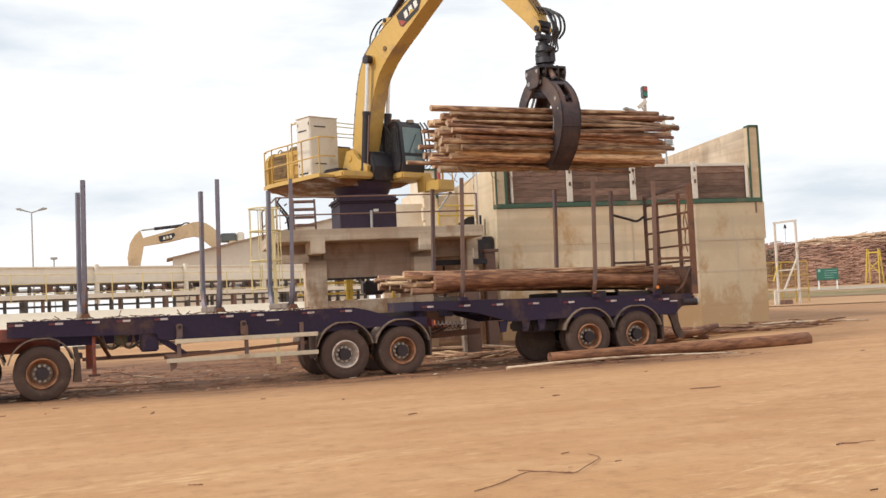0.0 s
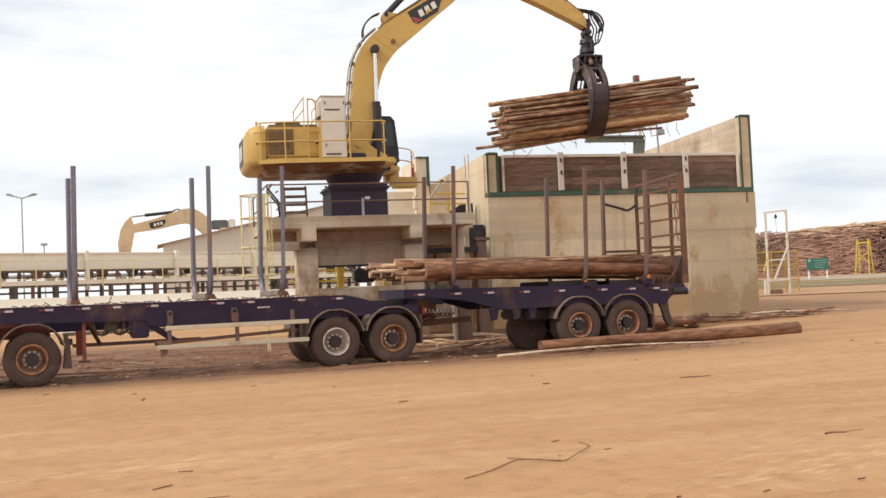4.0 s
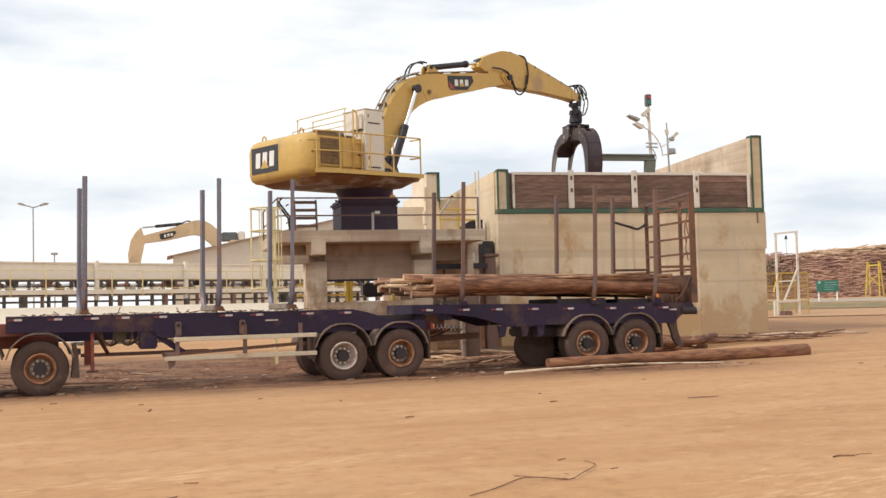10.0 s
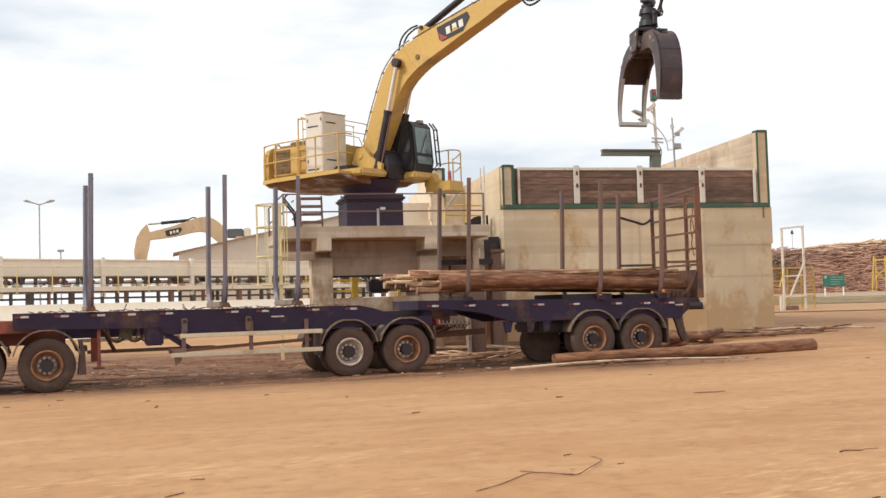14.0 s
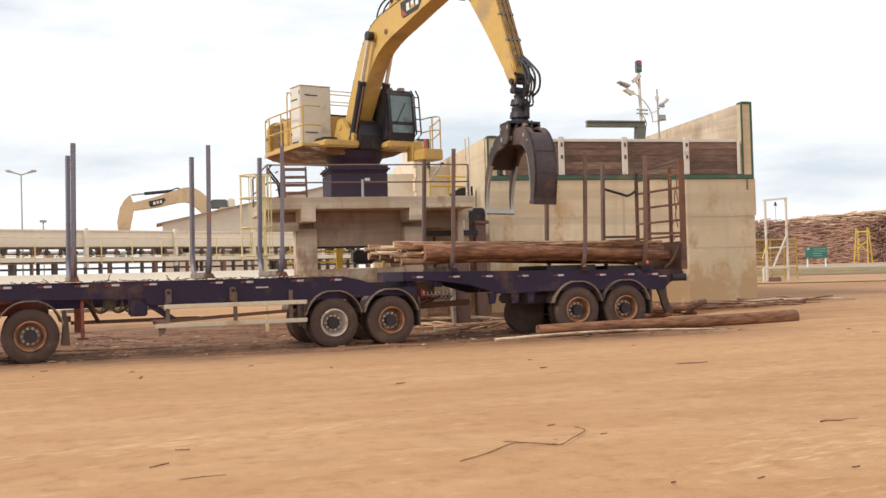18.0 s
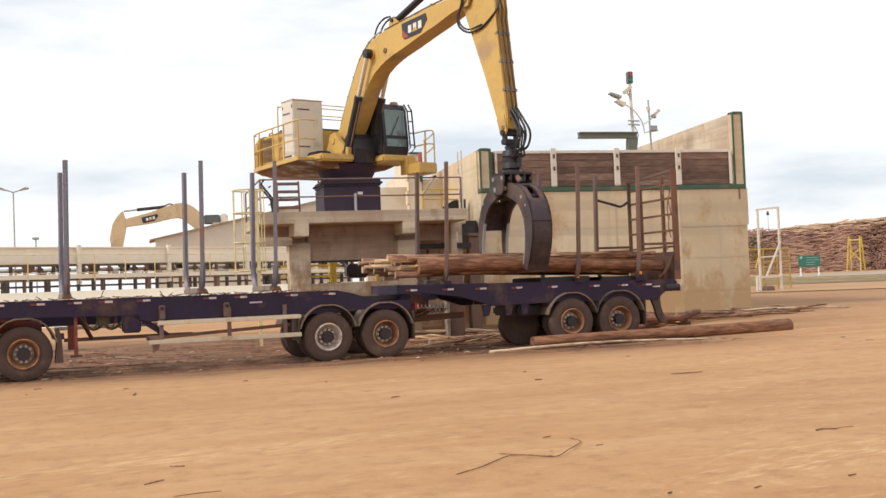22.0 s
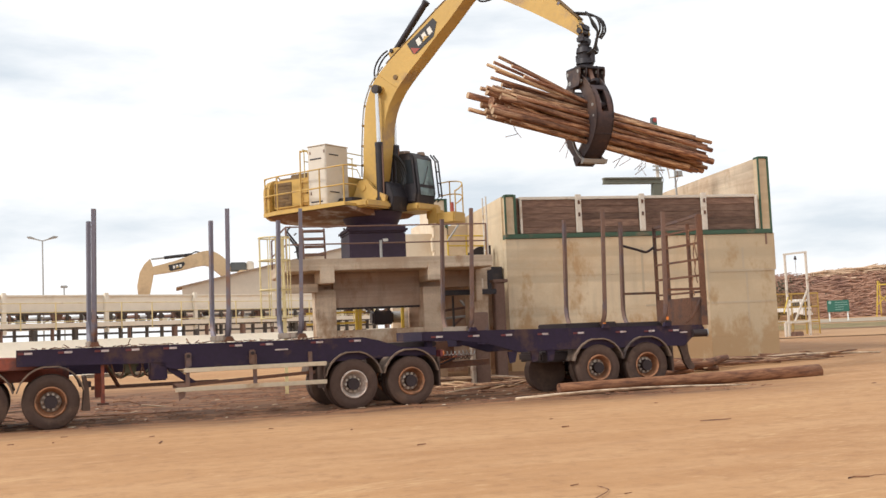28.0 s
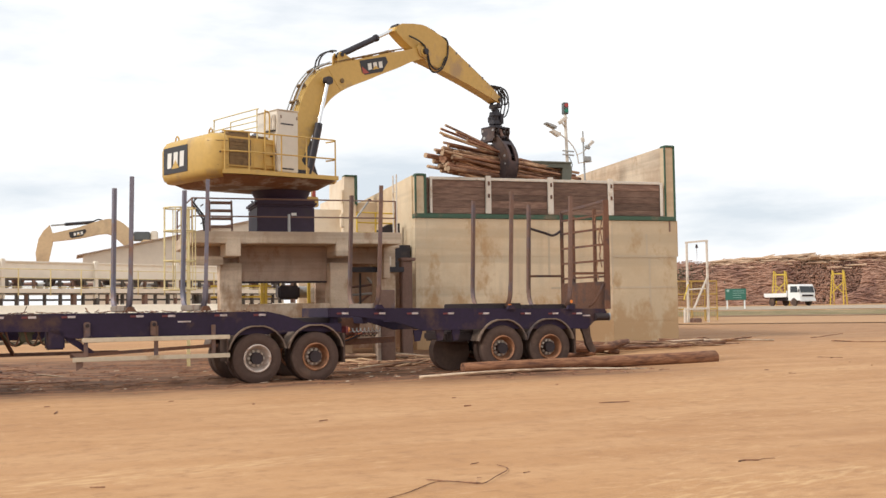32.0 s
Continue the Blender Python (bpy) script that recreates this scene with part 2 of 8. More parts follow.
REFLECT_W = mat("reflector_white", (0.58, 0.50, 0.49), 0.4, 0, 0.2, 9.0, (0.3, 0.2, 0.16), 0.3)
REFLECT_R = mat("reflector_red", (0.15, 0.028, 0.032), 0.45)
LENS_AMBER = mat("lens_amber", (0.7, 0.22, 0.04), 0.3)
# opaque tinted pane; its paleness stands in for sky seen through the glass
GLASS_CAB = mat("cab_glass", (0.34, 0.46, 0.46), 0.08, 0.0, 0.12, 1.5, (0.16, 0.19, 0.19), 0.3, coat=0.6)
CONV = mat("conveyor_cream", (0.80, 0.74, 0.64), 0.65, 0, 0.08, 0.4, (0.6, 0.5, 0.38), 0.15)
SHED = mat("shed_cream", (0.62, 0.54, 0.44), 0.7, 0, 0.1, 0.4)
SHED_ROOF = mat("shed_roof", (0.33, 0.25, 0.2), 0.7, 0, 0.15, 0.5)
PLINTH = mat("plinth_pale", (0.90, 0.79, 0.63), 0.85, 0, 0.1, 0.5)
DARK_GAP = mat("roller_dark", (0.10, 0.085, 0.075), 0.7, 0.2, 0.4, 1.0)
SIGN_GREEN = mat("sign_green", (0.028, 0.125, 0.09), 0.5, 0, 0.06)
SIGN_TEXT = mat("sign_text", (0.28, 0.42, 0.37), 0.5)
SIGN_WHITE = mat("sign_white", (0.78, 0.8, 0.78), 0.5)
VAN_WHITE = mat("lorry_white", (0.80, 0.79, 0.77), 0.4, 0, 0.05)
WINDOW = mat("lorry_glass", (0.03, 0.035, 0.04), 0.1, 0, 0.1)
LAMP_GREY = mat("galvanised", (0.38, 0.38, 0.37), 0.5, 0.4, 0.12)
SIGNAL_GREY = mat("signal_housing", (0.10, 0.11, 0.11), 0.5)
LAMP_RED = mat("signal_red", (0.42, 0.06, 0.05), 0.35)
LAMP_GREEN = mat("signal_green", (0.02, 0.22, 0.14), 0.35)
LABEL_DARK = mat("label_black", (0.03, 0.028, 0.03), 0.5)
LABEL_WHITE = mat("label_white", (0.78, 0.76, 0.7), 0.5)
LABEL_RED = mat("label_red", (0.38, 0.07, 0.05), 0.5)
# machine yellow with distance haze mixed into the colour
YELLOW_HAZE = mat("hazed_yellow", (0.60, 0.44, 0.26), 0.6, 0, 0.12, 1.0, (0.5, 0.36, 0.22), 0.35)
GRILLE = mat("grille_mesh", (0.20, 0.125, 0.055), 0.7, 0.1, 0.35, 4.0, (0.11, 0.065, 0.035), 0.4)
BELLY = mat("rusty_belly", (0.26, 0.125, 0.06), 0.75, 0.1, 0.35, 1.5, (0.56, 0.5, 0.45), 0.4)
ROAD = mat("pale_road", (0.38, 0.295, 0.21), 0.9, 0, 0.12, 0.2)
GRASS = mat("dry_grass", (0.17, 0.13, 0.048), 0.95, 0, 0.35, 0.6, (0.34, 0.23, 0.115), 0.35)
VERGE = mat("earth_verge", (0.23, 0.125, 0.06), 0.95, 0, 0.3, 0.5, (0.34, 0.2, 0.1), 0.35)
TRACK = mat("worn_track", (0.40, 0.225, 0.108), 0.95, 0, 0.12, 0.25, (0.36, 0.2, 0.1), 0.3)
CAGE_YELLOW = mat("dull_cage_yellow", (0.46, 0.30, 0.075), 0.6, 0, 0.25, 2.0, (0.3, 0.18, 0.07), 0.3)
LEAF = mat("dark_leaf", (0.075, 0.075, 0.045), 0.8, 0, 0.3)


def ground_material():
    m = bpy.data.materials.new("packed_red_earth")
    m.use_nodes = True
    n, l = m.node_tree.nodes, m.node_tree.links
    bs = n["Principled BSDF"]
    bs.inputs["Roughness"].default_value = 0.95
    co = n.new("ShaderNodeTexCoord")
    mp = n.new("ShaderNodeMapping")
    mp.inputs["Scale"].default_value = (0.24, 1.0, 1.0)
    mp.inputs["Rotation"].default_value = (0, 0, radians(-6))
    l.new(co.outputs["Object"], mp.inputs["Vector"])

    def noise_tex(vec, scale, detail, rough=0.6):
        t = n.new("ShaderNodeTexNoise")
        t.inputs["Scale"].default_value, t.inputs["Detail"].default_value, t.inputs["Roughness"].default_value = scale, detail, rough
        l.new(vec, t.inputs["Vector"])
        return t.outputs["Fac"]

    streak = noise_tex(mp.outputs["Vector"], 0.9, 7)
    patch = noise_tex(co.outputs["Object"], 0.13, 5)
    grit = noise_tex(co.outputs["Object"], 22.0, 6, 0.7)

    def mixed(fac, lo, hi, a, b):
        r = n.new("ShaderNodeMapRange")
        r.inputs["From Min"].default_value, r.inputs["From Max"].default_value = lo, hi
        l.new(fac, r.inputs["Value"])
        x = n.new("ShaderNodeMix")
        x.data_type = "RGBA"
        l.new(r.outputs[0], x.inputs["Factor"])
        for sock, v in ((6, a), (7, b)):
            if isinstance(v, tuple):
                x.inputs[sock].default_value = (*v, 1)
            else:
                l.new(v, x.inputs[sock])
        return x.outputs[2]

    base = mixed(patch, 0.35, 0.65, (0.387, 0.191, 0.075), (0.460, 0.244, 0.103))
    base = mixed(streak, 0.42, 0.80, base, (0.537, 0.313, 0.152))
    mottle = noise_tex(co.outputs["Object"], 3.2, 8, 0.72)
    base = mixed(mottle, 0.50, 0.70, base, (0.328, 0.161, 0.067))
    base = mixed(mottle, 0.42, 0.24, base, (0.56, 0.345, 0.185))
    base = mixed(grit, 0.56, 0.78, base, (0.309, 0.161, 0.076))
    speck = noise_tex(co.outputs["Object"], 85.0, 3, 0.7)
    base = mixed(speck, 0.60, 0.74, base, (0.218, 0.115, 0.057))
    base = mixed(speck, 0.40, 0.27, base, (0.601, 0.414, 0.257))
    # pale dusty flecks in bands along a curve of tyre tracks
    turn = n.new("ShaderNodeMapping")
    turn.vector_type = "TEXTURE"
    turn.inputs["Rotation"].default_value = (0, 0, radians(21))
    turn.inputs["Scale"].default_value = (3.2, 1.0, 1.0)
    l.new(co.outputs["Object"], turn.inputs["Vector"])
    fleck = noise_tex(turn.outputs["Vector"], 9.0, 5, 0.65)
    band = noise_tex(turn.outputs["Vector"], 0.55, 2, 0.5)
    both = n.new("ShaderNodeMath")
    both.operation = "MULTIPLY"
    l.new(fleck, both.inputs[0])
    l.new(band, both.inputs[1])
    base = mixed(both.outputs[0], 0.31, 0.46, base, (0.585, 0.37, 0.185))
    rut = noise_tex(turn.outputs["Vector"], 1.7, 2, 0.5)
    base = mixed(rut, 0.60, 0.85, base, (0.36, 0.185, 0.083))
    # bark-strewn soil in the loading lane, its colour darkened for the trailers' shade
    sep = n.new("ShaderNodeSeparateXYZ")
    l.new(co.outputs["Object"], sep.inputs[0])
    edge = noise_tex(mp.outputs["Vector"], 0.45, 6)
    shift = n.new("ShaderNodeMath")
    shift.operation, shift.inputs[1].default_value = "MULTIPLY_ADD", 6.0
    l.new(edge, shift.inputs[0])
    l.new(sep.outputs["Y"], shift.inputs[2])
    near = n.new("ShaderNodeMapRange")
    near.inputs["From Min"].default_value, near.inputs["From Max"].default_value = 23.4, 26.2
    l.new(shift.outputs[0], near.inputs["Value"])
    far = n.new("ShaderNodeMapRange")
    far.inputs["From Min"].default_value, far.inputs["From Max"].default_value = 42.0, 36.0
    l.new(shift.outputs[0], far.inputs["Value"])
    lane = n.new("ShaderNodeMath")
    lane.operation = "MULTIPLY"
    l.new(near.outputs[0], lane.inputs[0])
    l.new(far.outputs[0], lane.inputs[1])
    # trampled soil beyond the wall's end, out to the bell gantry
    def span(sock, lo, hi, most=1.0):
        r = n.new("ShaderNodeMapRange")
        r.inputs["From Min"].default_value, r.inputs["From Max"].default_value, r.inputs["To Max"].default_value = lo, hi, most
        l.new(sock, r.inputs["Value"])
        return r.outputs[0]

    def joined(op, a, b):
        q = n.new("ShaderNodeMath")
        q.operation = op
        l.new(a, q.inputs[0])
        l.new(b, q.inputs[1])
        return q.outputs[0]

    aside = joined("MULTIPLY", span(sep.outputs["X"], 14.0, 21.0, 0.4), joined("MULTIPLY", span(shift.outputs[0], 32.0, 37.0), span(shift.outputs[0], 66.0, 48.0)))
    strewn = joined("MAXIMUM", joined("MULTIPLY", lane.outputs[0], span(sep.outputs["X"], 15.5, 11.0)), aside)
    crumbs = noise_tex(mp.outputs["Vector"], 2.6, 8, 0.7)
    soil = mixed(crumbs, 0.44, 0.58, (0.10, 0.042, 0.019), (0.27, 0.123, 0.053))
    blend = n.new("ShaderNodeMix")
    blend.data_type = "RGBA"
    l.new(strewn, blend.inputs["Factor"])
    l.new(base, blend.inputs[6])
    l.new(soil, blend.inputs[7])
    base = blend.outputs[2]
    l.new(base, bs.inputs["Base Color"])
    bp = n.new("ShaderNodeBump")
    bp.inputs["Strength"].default_value, bp.inputs["Distance"].default_value = 0.2, 0.012
    l.new(streak, bp.inputs["Height"])
    bp2 = n.new("ShaderNodeBump")
    bp2.inputs["Strength"].default_value, bp2.inputs["Distance"].default_value = 0.25, 0.01
    l.new(grit, bp2.inputs["Height"])
    l.new(bp.outputs["Normal"], bp2.inputs["Normal"])
    l.new(bp2.outputs["Normal"], bs.inputs["Normal"])
    return m


def bark_material(name, a, b, c):
    """Peeled and half-peeled eucalyptus: long streaks of bark along the stem."""
    m = bpy.data.materials.new(name)
    m.use_nodes = True
    n, l = m.node_tree.nodes, m.node_tree.links
    bs = n["Principled BSDF"]
    bs.inputs["Roughness"].default_value = 0.8
    co = n.new("ShaderNodeTexCoord")
    info = n.new("ShaderNodeObjectInfo")
    mp = n.new("ShaderNodeMapping")
    mp.inputs["Scale"].default_value = (1.35, 8.5, 8.5)
    l.new(co.outputs["Object"], mp.inputs["Vector"])
    off = n.new("ShaderNodeVectorMath")
    off.operation = "ADD"
    l.new(mp.outputs["Vector"], off.inputs[0])
    l.new(info.outputs["Random"], off.inputs[1])
    no = n.new("ShaderNodeTexNoise")
    no.inputs["Scale"].default_value, no.inputs["Detail"].default_value = 1.6, 7
    l.new(off.outputs[0], no.inputs["Vector"])
    fibre = n.new("ShaderNodeMapping")
    fibre.inputs["Scale"].default_value = (1.6, 2.6, 2.6)
    l.new(off.outputs[0], fibre.inputs["Vector"])
    fine = n.new("ShaderNodeTexNoise")
    fine.inputs["Scale"].default_value, fine.inputs["Detail"].default_value, fine.inputs["Roughness"].default_value = 1.5, 6, 0.7
    l.new(fibre.outputs["Vector"], fine.inputs["Vector"])
    mean = n.new("ShaderNodeMix")
    mean.inputs["Factor"].default_value = 0.55
    l.new(no.outputs["Fac"], mean.inputs[2])
    l.new(fine.outputs["Fac"], mean.inputs[3])
    rp = n.new("ShaderNodeValToRGB")
    e = rp.color_ramp.elements
    e[0].position, e[0].color = 0.4, (*c, 1)
    e[1].position, e[1].color = 0.6, (*b, 1)
    mid = e.new(0.49)
    mid.color = (*a, 1)
    l.new(mean.outputs[0], rp.inputs["Fac"])
    rr = n.new("ShaderNodeMapRange")
    rr.inputs["To Min"].default_value, rr.inputs["To Max"].default_value = 0.6, 1.3
    l.new(info.outputs["Random"], rr.inputs["Value"])
    mx = n.new("ShaderNodeMix")
    mx.data_type, mx.blend_type = "RGBA", "MULTIPLY"
    mx.inputs["Factor"].default_value = 1
    l.new(rp.outputs["Color"], mx.inputs[6])
    l.new(rr.outputs[0], mx.inputs[7])
    l.new(mx.outputs[2], bs.inputs["Base Color"])
    bp = n.new("ShaderNodeBump")
    bp.inputs["Strength"].default_value, bp.inputs["Distance"].default_value = 0.5, 0.01
    l.new(mean.outputs[0], bp.inputs["Height"])
    l.new(bp.outputs["Normal"], bs.inputs["Normal"])
    return m


def concrete_material(name, base, stain, damp):
    """Cast concrete: cloudy tone, vertical run marks, lift lines and soil stains of their own shape."""
    m = bpy.data.materials.new(name)
    m.use_nodes = True
    n, l = m.node_tree.nodes, m.node_tree.links
    bs = n["Principled BSDF"]
    bs.inputs["Roughness"].default_value = 0.9
    co = n.new("ShaderNodeTexCoord")

    def field(scale, stretch, detail, rough=0.6):
        mp = n.new("ShaderNodeMapping")
        mp.inputs["Scale"].default_value = stretch
        l.new(co.outputs["Object"], mp.inputs["Vector"])
        t = n.new("ShaderNodeTexNoise")
        t.inputs["Scale"].default_value, t.inputs["Detail"].default_value, t.inputs["Roughness"].default_value = scale, detail, rough
        l.new(mp.outputs["Vector"], t.inputs["Vector"])
        return t.outputs["Fac"]

    def over(last, fac, lo, hi, colour, most):
        r = n.new("ShaderNodeMapRange")
        r.inputs["From Min"].default_value, r.inputs["From Max"].default_value, r.inputs["To Max"].default_value = lo, hi, most
        l.new(fac, r.inputs["Value"])
        x = n.new("ShaderNodeMix")
        x.data_type = "RGBA"
        l.new(r.outputs[0], x.inputs["Factor"])
        if isinstance(last, tuple):
            x.inputs[6].default_value = (*last, 1)
        else:
            l.new(last, x.inputs[6])
        x.inputs[7].default_value = (*colour, 1)
        return x.outputs[2]

    cloud = field(0.55, (1, 1, 1), 7)
    runs = field(1.6, (1.6, 1.6, 0.16), 6)
    lifts = field(0.8, (0.06, 0.06, 1.5), 4)
    blots = field(0.42, (1, 1, 1.3), 9, 0.68)
    grain = field(26, (1, 1, 1), 5)
    sep = n.new("ShaderNodeSeparateXYZ")
    l.new(co.outputs["Object"], sep.inputs[0])
    reach = n.new("ShaderNodeMapRange")
    reach.inputs["From Min"].default_value, reach.inputs["From Max"].default_value, reach.inputs["To Max"].default_value = 2.8, 0.4, 0.25
    l.new(sep.outputs["Z"], reach.inputs["Value"])
    splash = n.new("ShaderNodeMath")
    l.new(field(0.9, (1.3, 1.3, 0.8), 9, 0.7), splash.inputs[0])
    l.new(reach.outputs[0], splash.inputs[1])
    c = over(base, cloud, 0.35, 0.68, tuple(v * 1.22 for v in base), 1.0)
    c = over(c, lifts, 0.50, 0.60, damp, 0.55)
    c = over(c, runs, 0.54, 0.74, damp, 0.55)
    c = over(c, blots, 0.44, 0.68, stain, 0.7)
    c = over(c, splash.outputs[0], 0.57, 0.70, tuple(v * f for v, f in zip(stain, (0.86, 0.76, 0.64))), 0.85)
    c = over(c, grain, 0.5, 0.75, damp, 0.35)
    l.new(c, bs.inputs["Base Color"])
    bp = n.new("ShaderNodeBump")
    bp.inputs["Strength"].default_value, bp.inputs["Distance"].default_value = 0.3, 0.02
    l.new(grain, bp.inputs["Height"])
    l.new(bp.outputs["Normal"], bs.inputs["Normal"])
    return m


CONCRETE = concrete_material("concrete", (0.62, 0.505, 0.352), (0.55, 0.38, 0.215), (0.47, 0.382, 0.268))
# darker copy of the concrete for the hopper's end bay
CONCRETE_END = concrete_material("end_bay_concrete", (0.51, 0.412, 0.28), (0.49, 0.365, 0.225), (0.45, 0.365, 0.252))
CONCRETE_JOINT = concrete_material("grouted_joint", (0.475, 0.395, 0.29), (0.47, 0.36, 0.24), (0.43, 0.36, 0.265))
# brighter copy of the concrete: sunlight on the rear bay, put into its colour
CONCRETE_LIT = concrete_material("lit_bay_concrete", (0.70, 0.61, 0.48), (0.60, 0.46, 0.31), (0.56, 0.47, 0.36))
CONCRETE_DECK = concrete_material("deck_concrete", (0.61, 0.495, 0.37), (0.37, 0.235, 0.14), (0.30, 0.23, 0.17))
# browner deck concrete, with the shade under the deck put into its colour
CONCRETE_UNDER = concrete_material("shaded_underdeck_concrete", (0.47, 0.35, 0.265), (0.31, 0.18, 0.115), (0.26, 0.195, 0.155))
EARTH = ground_material()
LOG = bark_material("eucalyptus_log", (0.31, 0.16, 0.086), (0.61, 0.41, 0.245), (0.09, 0.043, 0.028))
LOG_DARK = bark_material("red_brown_log", (0.225, 0.1, 0.054), (0.45, 0.255, 0.145), (0.075, 0.033, 0.022))
LOG_PALE = bark_material("peeled_log", (0.50, 0.335, 0.19), (0.66, 0.48, 0.31), (0.22, 0.12, 0.07))
LOG_BIG = bark_material("thick_red_log", (0.175, 0.07, 0.034), (0.32, 0.155, 0.078), (0.085, 0.034, 0.019))
LOG_RED = bark_material("felled_red_log", (0.26, 0.105, 0.047), (0.38, 0.18, 0.087), (0.12, 0.047, 0.025))
BARK = bark_material("trodden_bark", (0.19, 0.08, 0.043), (0.32, 0.16, 0.085), (0.08, 0.034, 0.02))
POLE_WHITE = bark_material("bleached_pole", (0.46, 0.34, 0.23), (0.64, 0.51, 0.38), (0.2, 0.12, 0.08))
BOARD = bark_material("weathered_board", (0.178, 0.103, 0.074), (0.235, 0.148, 0.106), (0.12, 0.07, 0.052))
CUT = mat("cut_end", (0.46, 0.32, 0.205), 0.85, 0, 0.3, 4.0, (0.3, 0.18, 0.1), 0.35)


# ---------------------------------------------------------------- mesh helpers
def link(name, bm, material, parent=None, label="", smooth=False):
    me = bpy.data.meshes.new(name)
    bm.normal_update()
    bm.to_mesh(me)
    bm.free()
    for m in material if isinstance(material, (list, tuple)) else [material]:
        me.materials.append(m)
    if smooth:
        for p in me.polygons:
            p.use_smooth = True
        me.set_sharp_from_angle(angle=radians(38))
    ob = new(name, me)
    if parent is not None:
        ob.parent = parent
    if label:
        ob["label"] = label
    return ob


def part(name, bm, material, parent, label="", smooth=False):
    return link(name, bm, material, parent, label, smooth)


def thing(name, m, label, category, group="", kind=""):
    ob = new(name)
    ob.empty_display_size = 0.3
    ob.matrix_basis = m
    return tagged(ob, label, category, group, kind)


def box(bm, x0, x1, y0, y1, z0, z1, bevel=0.0, m=None):
    """A box between two corners, its edges rounded by bevel, moved by m."""
    r = bmesh.ops.create_cube(bm, size=1.0)
    vs = r["verts"]
    for v in vs:
        v.co = Vector((x0 + (v.co.x + 0.5) * (x1 - x0), y0 + (v.co.y + 0.5) * (y1 - y0), z0 + (v.co.z + 0.5) * (z1 - z0)))
    if bevel:
        es = list({e for v in vs for e in v.link_edges})
        r = bmesh.ops.bevel(bm, geom=es, offset=bevel, segments=2, affect="EDGES")
        vs = list({v for v in r["verts"]} | {v for v in vs if v.is_valid})
    if m is not None:
        bmesh.ops.transform(bm, matrix=m, verts=vs)
    return vs


def rod(bm, a, b, r, r2=None, seg=8, caps=True):
    """A round bar from a to b."""
    a, b = Vector(a), Vector(b)
    r2 = r if r2 is None else r2
    q = (b - a).to_track_quat("Z", "Y").to_matrix().to_4x4()
    res = bmesh.ops.create_cone(bm, cap_ends=caps, segments=seg, radius1=r, radius2=r2, depth=(b - a).length)
    bmesh.ops.transform(bm, matrix=Matrix.Translation((a + b) / 2) @ q, verts=res["verts"])
    return res["verts"]


def bar(bm, a, b, w, h):
    """A square bar from a to b."""
    a, b = Vector(a), Vector(b)
    d = b - a
    q = d.to_track_quat("X", "Z").to_matrix().to_4x4()
    return box(bm, -d.length / 2, d.length / 2, -w / 2, w / 2, -h / 2, h / 2, 0, Matrix.Translation((a + b) / 2) @ q)


def tube(bm, pts, r, seg=6):
    """A bent pipe through the points."""
    pts = [Vector(p) for p in pts]
    rings = []
    for i, p in enumerate(pts):
        d = (pts[min(i + 1, len(pts) - 1)] - pts[max(i - 1, 0)]).normalized()
        side = d.cross(Vector((0.013, 0.021, 1)) if abs(d.z) < 0.95 else Vector((1, 0.02, 0))).normalized()
        up = side.cross(d)
        rings.append([bm.verts.new(p + r * (math.cos(k * 2 * math.pi / seg) * side + math.sin(k * 2 * math.pi / seg) * up)) for k in range(seg)])
    for a, b in zip(rings, rings[1:]):
        for k in range(seg):
            bm.faces.new((a[k], a[(k + 1) % seg], b[(k + 1) % seg], b[k]))
    bm.faces.new(rings[0][::-1])
    bm.faces.new(rings[-1])


def prism(bm, outline, y0, y1, bevel=0.0):
    """The outline, given in x and z, as a plate from y0 to y1."""
    a = [bm.verts.new((x, y0, z)) for x, z in outline]
    b = [bm.verts.new((x, y1, z)) for x, z in outline]
    fa, fb = bm.faces.new(a), bm.faces.new(b[::-1])
    k = len(outline)
    for i in range(k):
        bm.faces.new((a[i], b[i], b[(i + 1) % k], a[(i + 1) % k]))
    if bevel:
        es = [e for fc in (fa, fb) for e in fc.edges]
        bmesh.ops.bevel(bm, geom=es, offset=bevel, segments=2, affect="EDGES")
    bmesh.ops.recalc_face_normals(bm, faces=bm.faces)


def bent(bm, line, halves, y0, y1):
    """A box girder along a line in x and z, with its half depth at each point."""
    top, bot = [], []
    for i, (x, z) in enumerate(line):
        x0, z0 = line[max(i - 1, 0)]
        x1, z1 = line[min(i + 1, len(line) - 1)]
        d = math.hypot(x1 - x0, z1 - z0)
        nx, nz = -(z1 - z0) / d, (x1 - x0) / d
        top.append((x + nx * halves[i], z + nz * halves[i]))
        bot.append((x - nx * halves[i], z - nz * halves[i]))
    prism(bm, top + bot[::-1], y0, y1, 0.02)


def smooth_line(pts, n=5):
    """More points on a smooth curve through pts."""
    out = []
    P = [pts[0], *pts, pts[-1]]
    for i in range(1, len(P) - 2):
        for k in range(n):
            t = k / n
            out.append(tuple(0.5 * (2 * b + (c - a) * t + (2 * a - 5 * b + 4 * c - d) * t * t + (3 * b - a - 3 * c + d) * t ** 3)
                             for a, b, c, d in zip(P[i - 1], P[i], P[i + 1], P[i + 2])))
    out.append(tuple(pts[-1]))
    return out


def one(fn, *args, **kw):
    """A new bmesh that holds one primitive."""
    bm = bmesh.new()
    fn(bm, *args, **kw)
    return bm


RISE = ((0, 0), (22, 0), (27, 0.05), (33, 0.13), (40.5, 0.27), (65, 0.45), (100, 1.04), (110, 1.13), (129, 1.28), (150, 1.3), (9000, 1.3))


